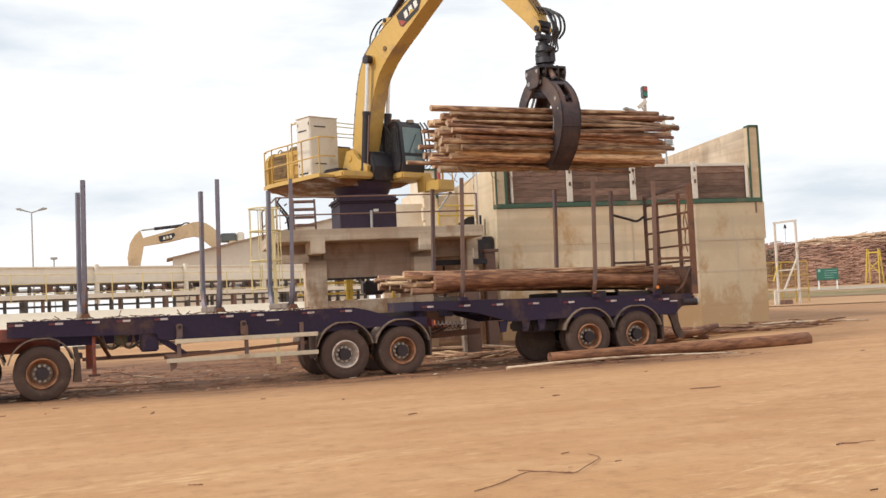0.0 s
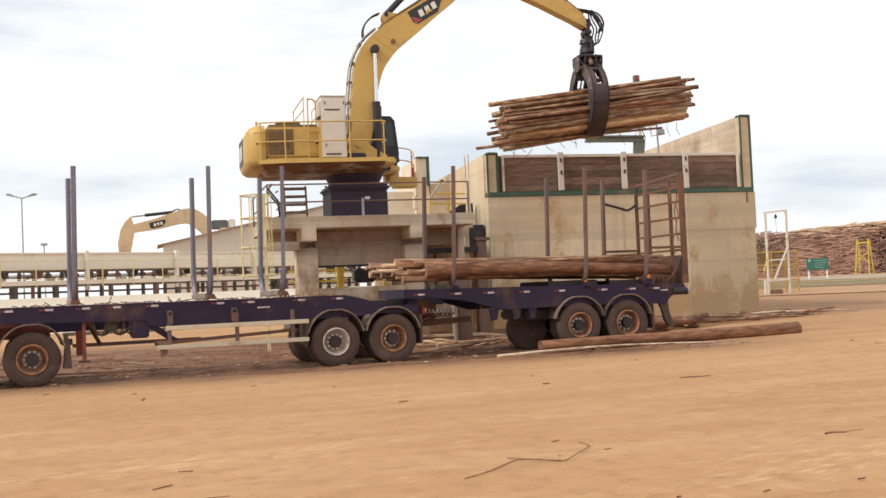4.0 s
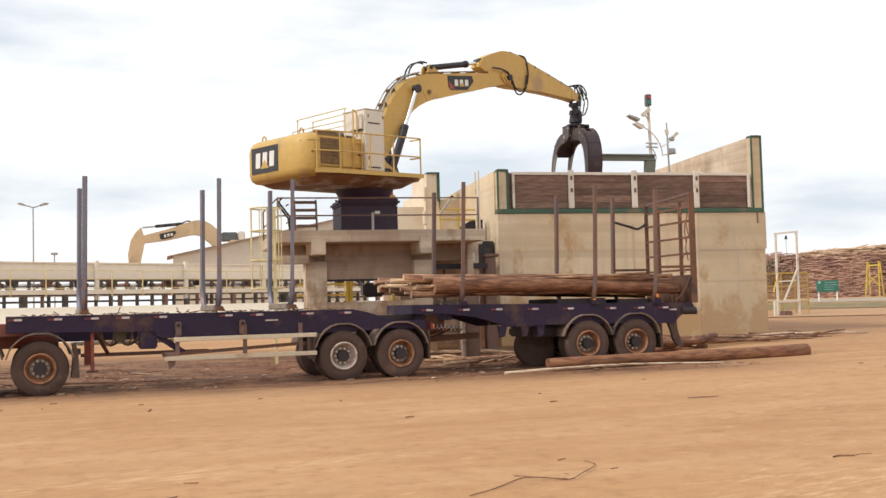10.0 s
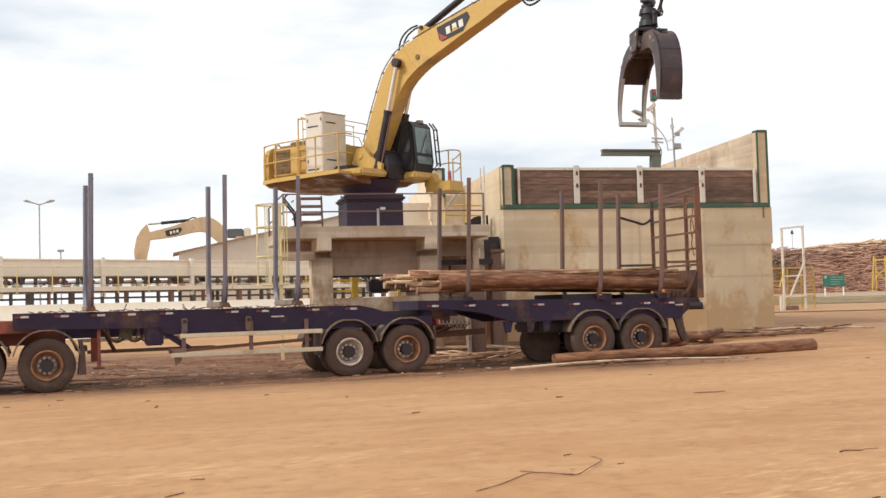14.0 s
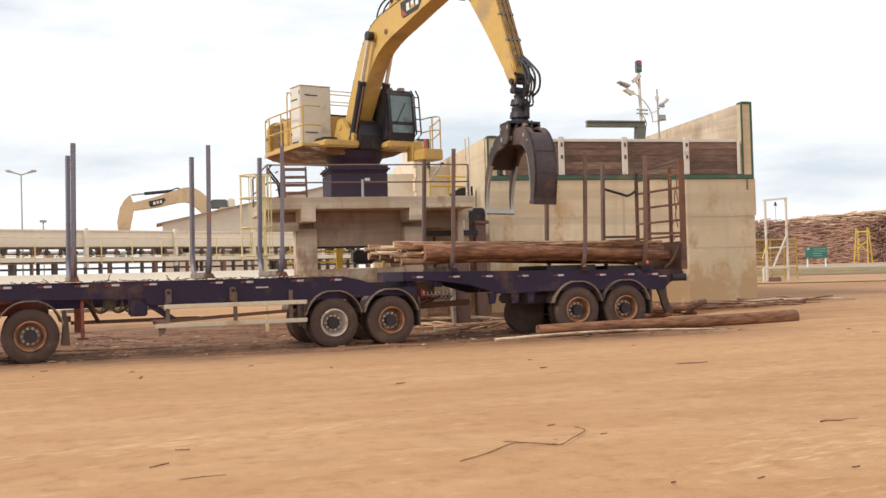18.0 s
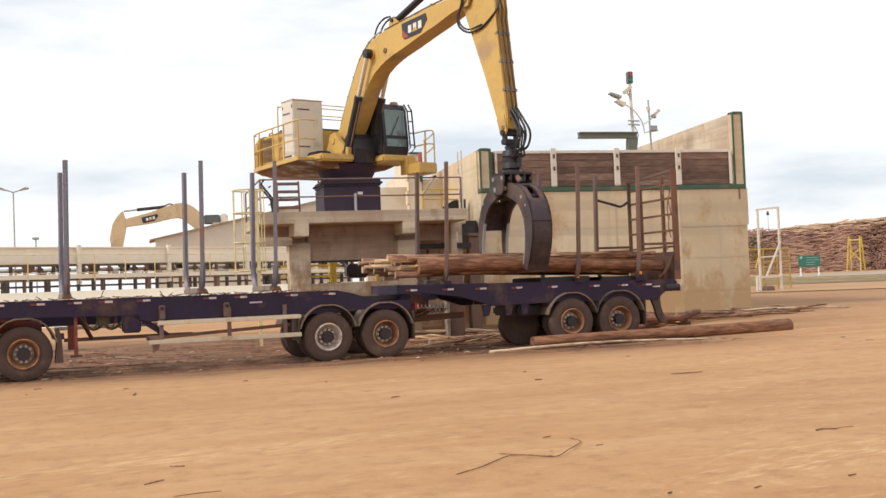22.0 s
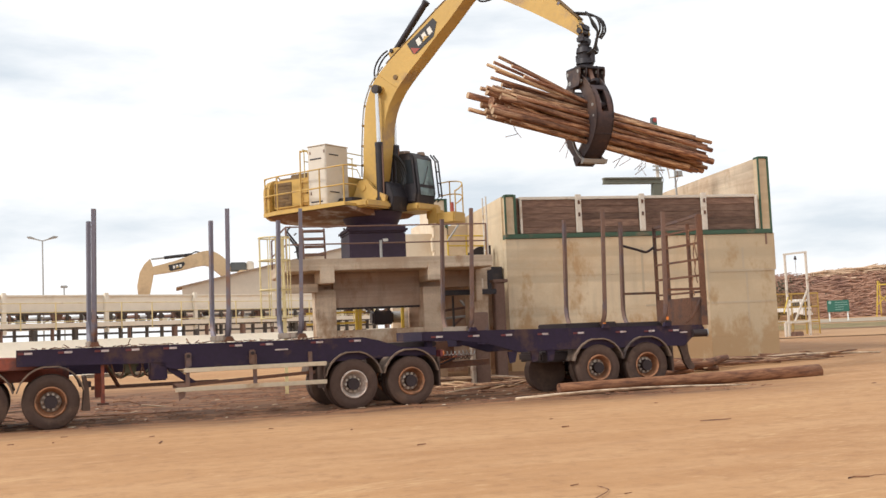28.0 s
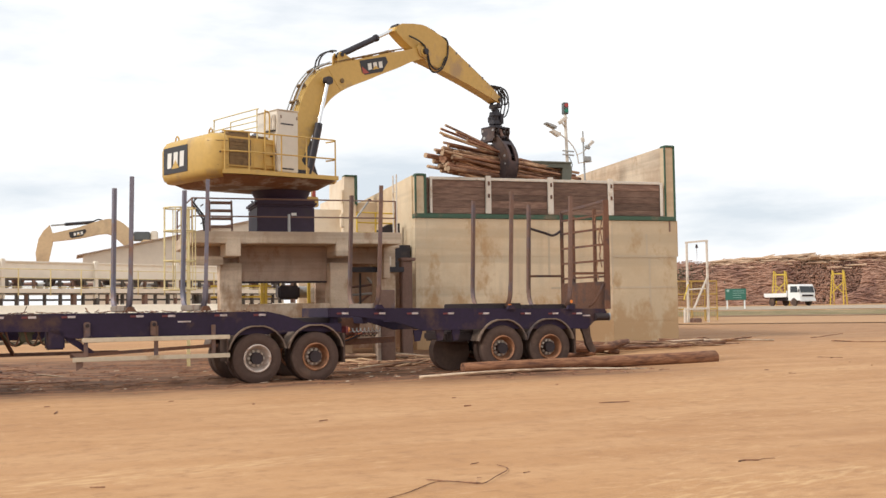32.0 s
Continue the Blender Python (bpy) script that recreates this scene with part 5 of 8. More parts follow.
# ---------------------------------------------------------------- grapple
CLAW_OUT = [(-0.16, 0.08), (0.05, 0.16), (0.4, 0.22), (0.8, 0.2), (1.17, 0.03), (1.45, -0.27), (1.6, -0.65), (1.64, -1.05), (1.58, -1.5)]
CLAW_IN = [(-0.12, -0.15), (0.2, -0.16), (0.5, -0.16), (0.78, -0.22), (1.03, -0.4), (1.2, -0.68), (1.29, -0.98), (1.33, -1.25), (1.34, -1.48)]
FORK_OUT = [(-0.16, 0.08), (0.05, 0.15), (0.35, 0.18), (0.75, 0.1), (1.12, -0.12), (1.4, -0.46), (1.57, -0.87), (1.6, -1.25), (1.5, -1.56)]
FORK_IN = [(-0.12, -0.15), (0.2, -0.18), (0.45, -0.18), (0.72, -0.25), (1.0, -0.45), (1.22, -0.74), (1.38, -1.03), (1.45, -1.3), (1.43, -1.53)]
PIN_X, PIN_Z, CLAW_LUG, RAM_TOP = 0.18, -1.36, (0.85, 0.03), (0.16, -1.0)


def shell_strip(bm, line, y0, y1, thick=0.05):
    """A curved plate that follows the line in x and z, thickened towards its inner side."""
    inner = []
    for i, (x, z) in enumerate(line):
        xa, za = line[max(i - 1, 0)]
        xb, zb = line[min(i + 1, len(line) - 1)]
        d = math.hypot(xb - xa, zb - za)
        inner.append((x + (zb - za) / d * thick, z - (xb - xa) / d * thick))
    prism(bm, line + inner[::-1], y0, y1)


def build_claw(g, out, inn, side, half, plate, shell_from, shell_to, slot, label):
    """One claw, hung from its pin: two curved webs, an outer shell with a slot for the ram, pins and bosses."""
    claw = new("claw")
    claw.parent = g
    claw["label"] = label
    outer, inner = smooth_line(out, 5), smooth_line(inn, 5)
    flip = lambda pts: [(side * x, z) for x, z in pts]
    for y0 in (-half, half - plate):
        web = part("claw_web", one(prism, flip(outer + inner[::-1]), y0, y0 + plate), CLAW, claw, "worn steel claw web")
        for x, z, r in ((0.0, 0.0, 0.075), (0.85, 0.03, 0.045), (1.1, -0.1, 0.03)):
            part("web_boss", one(rod, (side * x, y0 - 0.012, z), (side * x, y0 + plate + 0.012, z), r, seg=12), LAMP_GREY if r < 0.05 else HUB, web)
        edge = inner[20:]
        line = [(x - 0.004, z) for x, z in edge] + [(x + 0.035, z) for x, z in edge][::-1]
        part("worn_edge", one(prism, flip(line), y0 - 0.003, y0 + plate + 0.003), LAMP_GREY, web, "bright worn inner edge")
    s0, s1 = slot
    for a, b, y0, y1 in ((shell_from, s0, -half, half), (s0, s1, -half, -0.1), (s0, s1, 0.1, half), (s1, shell_to, -half, half)):
        if b <= a:
            continue
        bm = bmesh.new()
        shell_strip(bm, outer[a:b + 1], y0 + 0.004, y1 - 0.004)
        for v in bm.verts:
            v.co.x *= side
        bmesh.ops.recalc_face_normals(bm, faces=bm.faces)
        part("claw_shell", bm, CLAW_SHELL, claw, "curved outer shell of the claw")
    part("claw_pin", one(rod, (0, -half - 0.05, 0), (0, half + 0.05, 0), 0.06, seg=12), LAMP_GREY, claw)
    part("claw_tube", one(rod, (0, -half + plate, 0), (0, half - plate, 0), 0.13, seg=14), BLACK, claw)
    part("ram_pin", one(rod, (side * CLAW_LUG[0], -half, CLAW_LUG[1]), (side * CLAW_LUG[0], half, CLAW_LUG[1]), 0.04, seg=10), HUB, claw)
    if slot[1] < 24:
        part("cross_plate", one(box, min(side * 0.3, side * 0.34), max(side * 0.3, side * 0.34), -half + plate, half - plate, -0.12, 0.17), CLAW_SHELL, claw)
    return claw, outer, inner


def build_grapple():
    g = thing("log_grapple", pose(0, 0, 0), "dark worn steel log grapple with broad and forked claws", "grapple")
    # open square hanger frame that follows the stick, with the hoses
    hg = part("hanger", one(box, -0.09, 0.09, -0.22, 0.22, 0.05, 0.2, 0.02), BLACK, g, "black open steel hanger frame")
    for y in (-0.22, 0.13):
        part("hanger_bar", one(box, -0.06, 0.06, y, y + 0.09, -0.2, 0.1, 0.012), BLACK, hg)
    part("hanger_foot", one(box, -0.11, 0.11, -0.22, 0.22, -0.28, -0.15, 0.02), BLACK, hg)
    part("link_pin", one(rod, (-0.16, 0, -0.33), (0.16, 0, -0.33), 0.06, seg=12), BLACK, hg)
    for k in range(4):
        y = -0.16 + k * 0.1
        r = 0.5 - 0.055 * k
        part("hose", one(tube, smooth_line([(0.12, y * 0.8, -0.6), (0.32, y, -0.56), (r - 0.06, y * 1.2, -0.34), (r, y * 1.2, -0.05), (r - 0.14, y, 0.22), (0.16, y * 0.8, 0.5)], 5), 0.024), RUBBER_HOSE, hg)
    # rotator
    bm = bmesh.new()
    rod(bm, (0, 0, -0.28), (0, 0, -0.42), 0.11, 0.11, 18)
    rod(bm, (0, 0, -0.42), (0, 0, -0.56), 0.2, 0.23, 18)
    rod(bm, (0, 0, -0.56), (0, 0, -0.72), 0.18, 0.17, 18)
    rod(bm, (0, 0, -0.72), (0, 0, -0.86), 0.22, 0.24, 18)
    rod(bm, (0, 0, -0.86), (0, 0, -0.98), 0.18, 0.26, 18)
    part("rotator", bm, BLACK, g, smooth=True)
    part("rotator_motor", one(rod, (0.21, 0.1, -0.84), (0.21, 0.1, -0.5), 0.07, seg=12), BLACK, g)
    part("rotator_motor", one(box, -0.28, -0.14, -0.12, 0.06, -0.76, -0.56, 0.02), BLACK, g)
    for k in range(8):
        a = radians(45 * k)
        part("flange_bolt", one(rod, (0.3 * math.cos(a), 0.3 * math.sin(a), -0.99), (0.3 * math.cos(a), 0.3 * math.sin(a), -0.93), 0.026, seg=6), HUB, g)
    hd = part("head", one(box, -0.34, 0.34, -0.39, 0.39, -1.03, -0.97, 0.012), BLACK, g, "black grapple head plate")
    part("head_core", one(prism, [(-0.2, -1.03), (0.2, -1.03), (0.16, -1.3), (0.1, -1.48), (-0.1, -1.48), (-0.16, -1.3)], -0.16, 0.16, 0.02), BLACK, hd)
    for y in (-0.395, -0.2, 0.16, 0.355):
        ck = part("cheek", one(prism, [(-0.33, -1.03), (0.33, -1.03), (0.32, -1.18), (0.28, -1.26), (0.29, -1.4), (0.22, -1.49), (-0.22, -1.49), (-0.29, -1.4), (-0.28, -1.26), (-0.32, -1.18)], y, y + 0.04), CLAW, hd)
        for x in (-0.25, 0.25):
            part("cheek_boss", one(rod, (x, y - 0.01, -1.11), (x, y + 0.05, -1.11), 0.045, seg=12), LAMP_GREY, ck)
    broad, _, _ = build_claw(g, CLAW_OUT, CLAW_IN, 1, 0.265, 0.05, 9, 40, (11, 19), "broad shelled claw")
    tip_y = 0.27
    part("claw_tip", one(prism, [(1.60, -1.4), (1.585, -1.54), (1.33, -1.52), (1.33, -1.46)], -tip_y, tip_y), CLAW, broad, "worn cutting edge")
    for x, z in ((1.5, -0.36), (1.63, -0.85)):
        part("shell_rib", one(box, x - 0.012, x + 0.006, -0.255, 0.255, z - 0.02, z + 0.02), CLAW_SHELL, broad)
    fork, outer, inner = build_claw(g, FORK_OUT, FORK_IN, -1, 0.35, 0.06, 9, 25, (12, 17), "forked claw with two tines")
    part("fork_bar", one(prism, [(-1.6, -1.46), (-1.5, -1.58), (-1.4, -1.56), (-1.44, -1.46)], -0.36, 0.36), LAMP_GREY, fork, "bright worn cross bar")
    rams = []
    for claw, s in ((broad, 1), (fork, -1)):
        b = part("claw_ram", one(rod, (0, 0, 0), (0, 0, 0.42), 0.07, seg=14), RAIL_BROWN, g, "brown claw cylinder", smooth=True)
        part("gland", one(rod, (0, 0, 0.38), (0, 0, 0.45), 0.08, seg=14), HUB, b)
        r = part("ram_rod", one(rod, (0, 0, 0), (0, 0, 0.45), 0.032, seg=10), CHROME, g, "chrome piston rod", smooth=True)
        part("rod_eye", one(rod, (0, -0.07, 0), (0, 0.07, 0), 0.07, seg=12), HUB, r)
        rams.append((b, r, s))
    return g, hg, broad, fork, rams


GRAPPLE, HANGER, CLAW_A, CLAW_B, CLAW_RAMS = build_grapple()


# ---------------------------------------------------------------- road train
def build_wheel(parent, x, y, z, rim, side=-1):
    """A dual wheel: tyre with rounded shoulders, dished rim, hub and nuts. side -1 faces the near side."""
    w = part("wheel", one(rod, (x, y + 0.02, z), (x, y + 0.5, z), 0.13, seg=12), HUB, parent, "dusty lorry wheel")
    for dy in (0.0, 0.34):
        bm = bmesh.new()
        prof = [(0.30, 0.03), (0.36, 0.0), (0.47, 0.0), (0.535, 0.035), (0.55, 0.08), (0.55, 0.22), (0.535, 0.265), (0.47, 0.3), (0.36, 0.3), (0.30, 0.27)]
        seg = 36
        rings = []
        for k in range(seg):
            a = 2 * math.pi * k / seg
            rings.append([bm.verts.new((x + r * math.cos(a), y + dy + d, z + r * math.sin(a))) for r, d in prof])
        for k in range(seg):
            p, q = rings[k], rings[(k + 1) % seg]
            for j in range(len(prof) - 1):
                bm.faces.new((p[j], q[j], q[j + 1], p[j + 1]))
        bmesh.ops.recalc_face_normals(bm, faces=bm.faces)
        part("tyre", bm, TYRE, w, smooth=True)
    bm = bmesh.new()
    for piece, prof, paint in (("rim", [(0.31, 0.02), (0.298, 0.0), (0.28, 0.02), (0.258, 0.06), (0.225, 0.17), (0.205, 0.2)], rim),
                               ("rim_face", [(0.207, 0.197), (0.195, 0.18), (0.1, 0.18)], RIM_FACE)):
        bm = bmesh.new()
        seg = 28
        rings = []
        for k in range(seg):
            a = 2 * math.pi * k / seg
            rings.append([bm.verts.new((x + r * math.cos(a), y + d, z + r * math.sin(a))) for r, d in prof])
        for k in range(seg):
            p, q = rings[k], rings[(k + 1) % seg]
            for j in range(len(prof) - 1):
                bm.faces.new((p[j], q[j], q[j + 1], p[j + 1]))
        part(piece, bm, paint, w, smooth=True)
    bm = bmesh.new()
    ring = [(x + 0.288 * math.cos(math.pi * k / 12), y - 0.002, z + 0.288 * math.sin(math.pi * k / 12)) for k in range(25)]
    tube(bm, ring, 0.011, 5)
    part("rim_lip", bm, RIM_MIX if rim is RIM_MIX else RIM_RUST, w)
    bm = bmesh.new()
    rod(bm, (x, y + 0.2, z), (x, y + 0.1, z), 0.128, 0.118, 16)
    rod(bm, (x, y + 0.1, z), (x, y + 0.04, z), 0.085, 0.07, 14)
    part("hub", bm, HUB, w)
    for k in range(10):
        a = 2 * math.pi * k / 10
        bm = bmesh.new()
        rod(bm, (x + 0.158 * math.cos(a), y + 0.19, z + 0.158 * math.sin(a)), (x + 0.158 * math.cos(a), y + 0.13, z + 0.158 * math.sin(a)), 0.03, seg=6)
        part("wheel_nut", bm, RIM_WHITE, w)


def fender(parent, x, z, y0, y1, r=0.66, a0=12, a1=168):
    bm = bmesh.new()
    pts = []
    for k in range(13):
        a = radians(a0 + (a1 - a0) * k / 12)
        pts.append((x + r * math.cos(a), z + min(r * math.sin(a), r * 0.97)))
    ins = [(x + (px - x) * 0.955, z + (pz - z) * 0.955) for px, pz in pts]
    prism(bm, pts + ins[::-1], y0, y1)
    part("fender", bm, FENDER, parent, smooth=False)


def stake_pair(parent, u, z0, top, width=2.4, rust=False, lean=0.0):
    """A bolster beam across the frame with a tall stake at each end, its foot sweeping into the beam."""
    b = part("bolster", one(box, u - 0.09, u + 0.09, 0.30, width - 0.22, z0, z0 + 0.13, 0.02), BOLSTER, parent, "dusty tan steel bolster")
    for y, s in ((0.08, 1), (width - 0.02, -1)):
        foot = smooth_line([(u, y + s * 0.46, z0 + 0.075), (u, y + s * 0.22, z0 + 0.1), (u, y + s * 0.05, z0 + 0.28), (u, y, z0 + 0.56)], 5)
        part("stake_foot", one(tube, foot, 0.062, 4), STAKE_RUST if rust else STAKE, b)
        bm = bmesh.new()
        bar(bm, (u, y, z0 + 0.45), (u + lean, y - s * 0.01, top), 0.09, 0.08)
        part("stake", bm, STAKE_RUST if rust else STAKE, b, "tall steel load stake")
    part("stake_pin", one(prism, [(u - 0.11, z0), (u + 0.11, z0), (u + 0.06, z0 + 0.1), (u - 0.06, z0 + 0.1)], 0.03, 0.12), BLUE if rust else RUST, b)


def reflectors(parent, us, z, slope=0.0):
    for i, u in enumerate(us):
        part("reflector", one(box, u, u + 0.15, 0.088, 0.098, z + slope * u, z + slope * u + 0.042), REFLECT_W, parent)
        part("reflector", one(box, u - 0.12, u - 0.01, 0.088, 0.098, z + slope * u, z + slope * u + 0.04), REFLECT_R, parent)


FRONT = pose(3.9, 23.75, 0, 0, 0, 6.5)
REAR = pose(5.2, 24.05, 0.03, 0, 0, 3.0)


def build_front_trailer():
    t = thing("front_trailer", FRONT, "dusty dark blue log trailer with tall stakes, unloaded", "trailer")
    side = [(-6.9, 1.6), (0.2, 1.56), (0.55, 1.48), (1.05, 1.30), (1.9, 1.27), (1.9, 1.08), (1.0, 1.12), (-0.5, 1.06), (-3.9, 1.07), (-4.3, 1.23), (-6.9, 1.27)]
    for y in (0.1, 2.28):
        part("side_beam", one(prism, side, y, y + 0.12, 0.01), BLUE, t, "dark blue side beam")
    for u in (-6.5, -5.4, -4.2, -3.2, -2.0, -0.9, 0.1):
        part("cross_member", one(box, u - 0.06, u + 0.06, 0.22, 2.28, 1.32, 1.52), BLUE, t)
    for y in (0.75, 1.62):
        part("chassis_rail", one(box, -6.4, 1.8, y, y + 0.12, 1.05, 1.28), BLUE, t)
    for u, l in ((-5.42, 0.03), (-2.72, 0.03), (-1.16, 0.05)):
        stake_pair(t, u, 1.6, 4.4, lean=l)
    for u, rim in ((-0.05, RIM_MIX), (1.27, RIM_RUST)):
        build_wheel(t, u, 0.03, 0.55, rim)
        build_wheel(t, u, 1.75, 0.55, rim)
        part("axle", one(rod, (u, 0.4, 0.55), (u, 2.1, 0.55), 0.09, seg=12), HUB, t)
        fender(t, u, 0.62, 0.0, 0.62)
        fender(t, u, 0.62, 1.75, 2.4)
    part("mud_flap", one(box, 1.92, 1.95, 0.02, 0.62, 0.4, 1.05), TYRE, t)
    part("mud_flap", one(box, 1.92, 1.95, 1.8, 2.4, 0.4, 1.05), TYRE, t)
    part("mud_flap", one(box, -0.72, -0.69, 0.02, 0.62, 0.5, 1.0), TYRE, t)
    # side guard
    for z, u0 in ((0.99, -3.68), (0.6, -3.86)):
        part("guard_rail", one(box, u0, -0.66, 0.0, 0.05, z, z + 0.09, 0.008), RAIL_CREAM, t, "cream side guard rail")
    for u in (-3.6, -2.2, -1.0):
        part("guard_bracket", one(box, u - 0.04, u + 0.04, 0.05, 0.1, 0.6, 1.3), STAKE_RUST, t)
    part("guard_bar", one(bar, (-3.9, 0.12, 0.72), (-0.9, 0.12, 0.86), 0.06, 0.07), RUST, t)
    for u in (-3.58, -2.25):
        lug = part("lashing_winch", one(box, u - 0.065, u + 0.065, 0.03, 0.1, 1.1, 1.4, 0.02), STAKE_RUST, t)
        part("winch_drum", one(rod, (u, 0.0, 1.33), (u, 0.035, 1.33), 0.04, seg=10), HUB, lug)
    part("guard_foot", one(prism, [(-3.9, 0.78), (-3.62, 0.78), (-3.66, 0.5), (-3.78, 0.42), (-3.8, 0.7)], 0.06, 0.12), STAKE_RUST, t)
    part("guard_rail", one(box, -5.6, -3.0, 2.42, 2.46, 0.92, 1.0), RAIL_CREAM, t)
    part("guard_rail", one(box, -5.4, -2.6, 2.42, 2.46, 0.66, 0.74), RAIL_BROWN, t)
    for u in (-5.1, -4.75, -4.5):
        part("hanging_chain", one(tube, smooth_line([(u, 0.3, 1.26), (u + 0.08, 0.3, 1.0), (u + 0.2, 0.32, 0.98), (u + 0.3, 0.34, 1.25)], 4), 0.018, 4), RUST, t)
    part("valve_block", one(box, -4.85, -4.6, 0.3, 0.5, 1.02, 1.26, 0.03), LEAF, t)
    part("tool_box", one(box, -4.35, -4.0, 0.1, 0.5, 0.86, 1.27, 0.03), BLUE, t)
    part("brace", one(bar, (-3.95, 0.2, 1.1), (-3.45, 0.2, 0.75), 0.1, 0.12), BLUE, t)
    leg = part("landing_leg", one(box, -5.3, -5.235, 0.25, 0.34, 0.62, 1.3, 0.01), ORANGE, t, "orange-red landing leg")
    part("leg_inner", one(box, -5.31, -5.23, 0.28, 0.36, 0.45, 0.65), ORANGE, leg)
    part("leg_foot", one(box, -5.38, -5.16, 0.22, 0.42, 0.42, 0.46), RUST, leg)
    part("leg_brace", one(bar, (-5.2, 0.4, 1.25), (-4.9, 1.2, 0.75), 0.06, 0.06), RUST, t)
    leg2 = part("landing_leg", one(box, -5.34, -5.2, 2.0, 2.14, 0.5, 1.3, 0.01), ORANGE, t)
    for u in (-4.9, -4.55):
        part("hanging_hose", one(tube, smooth_line([(u - 0.3, 0.5, 1.25), (u, 0.5, 0.95), (u + 0.35, 0.5, 1.22)], 5), 0.03), LEAF, t)
    reflectors(t, (-6.75, -6.0, -5.3, -4.7, -3.95, -2.6, -1.95, -0.85, 0.0), 1.47, -0.005)
    part("side_sign", one(box, -1.75, -1.48, 0.088, 0.098, 1.36, 1.39), REFLECT_W, t)
    part("king_pin_plate", one(box, 0.9, 2.1, 0.6, 1.9, 1.28, 1.4, 0.03), HUB, t)
    part("coupling", one(box, 1.95, 2.5, 0.9, 1.6, 0.8, 1.2, 0.04), RUST, t)
    part("tail_lamp", one(box, 2.0, 2.06, 0.1, 0.4, 1.05, 1.2, 0.01), REFLECT_R, t)
    part("tail_lamp", one(rod, (2.06, 0.18, 1.12), (2.1, 0.18, 1.12), 0.06, seg=12), LENS_AMBER, t)
    part("drawbar", one(bar, (2.0, 1.2, 0.8), (3.6, 1.2, 0.85), 0.2, 0.14), RUST, t)
    for k in range(3):
        coil = [(2.12 + 0.02 * i, 0.5 + 0.12 * k + 0.05 * math.sin(i * 1.3), 1.1 - 0.05 * k + 0.05 * math.cos(i * 1.3)) for i in range(44)]
        part("coil_hose", one(tube, coil, 0.012, 4), (LAMP_GREY, ORANGE, RUBBER_HOSE)[k], t, "coiled air hose")
    # bark scraps left along the deck edge
    rng = random.Random(8)
    for k in range(70):
        u, a, ln = rng.uniform(-6.85, 0.15), rng.uniform(-40, 40), rng.choice((-1, 1)) * rng.uniform(0.04, 0.16 if k % 6 else 0.32)
        y = rng.uniform(0.12, 0.2)
        top = 1.6 - 0.0056 * (u + 6.9)
        bm = one(bar, (u, y, top + 0.008), (u + ln * math.cos(radians(a)), y + 0.05 * math.sin(radians(a)), top + 0.015 + rng.uniform(0, 0.025 if k % 9 else 0.15)), rng.uniform(0.012, 0.03), 0.018)
        part("bark_scrap", bm, BARK if k % 3 else LOG, t)
    return t


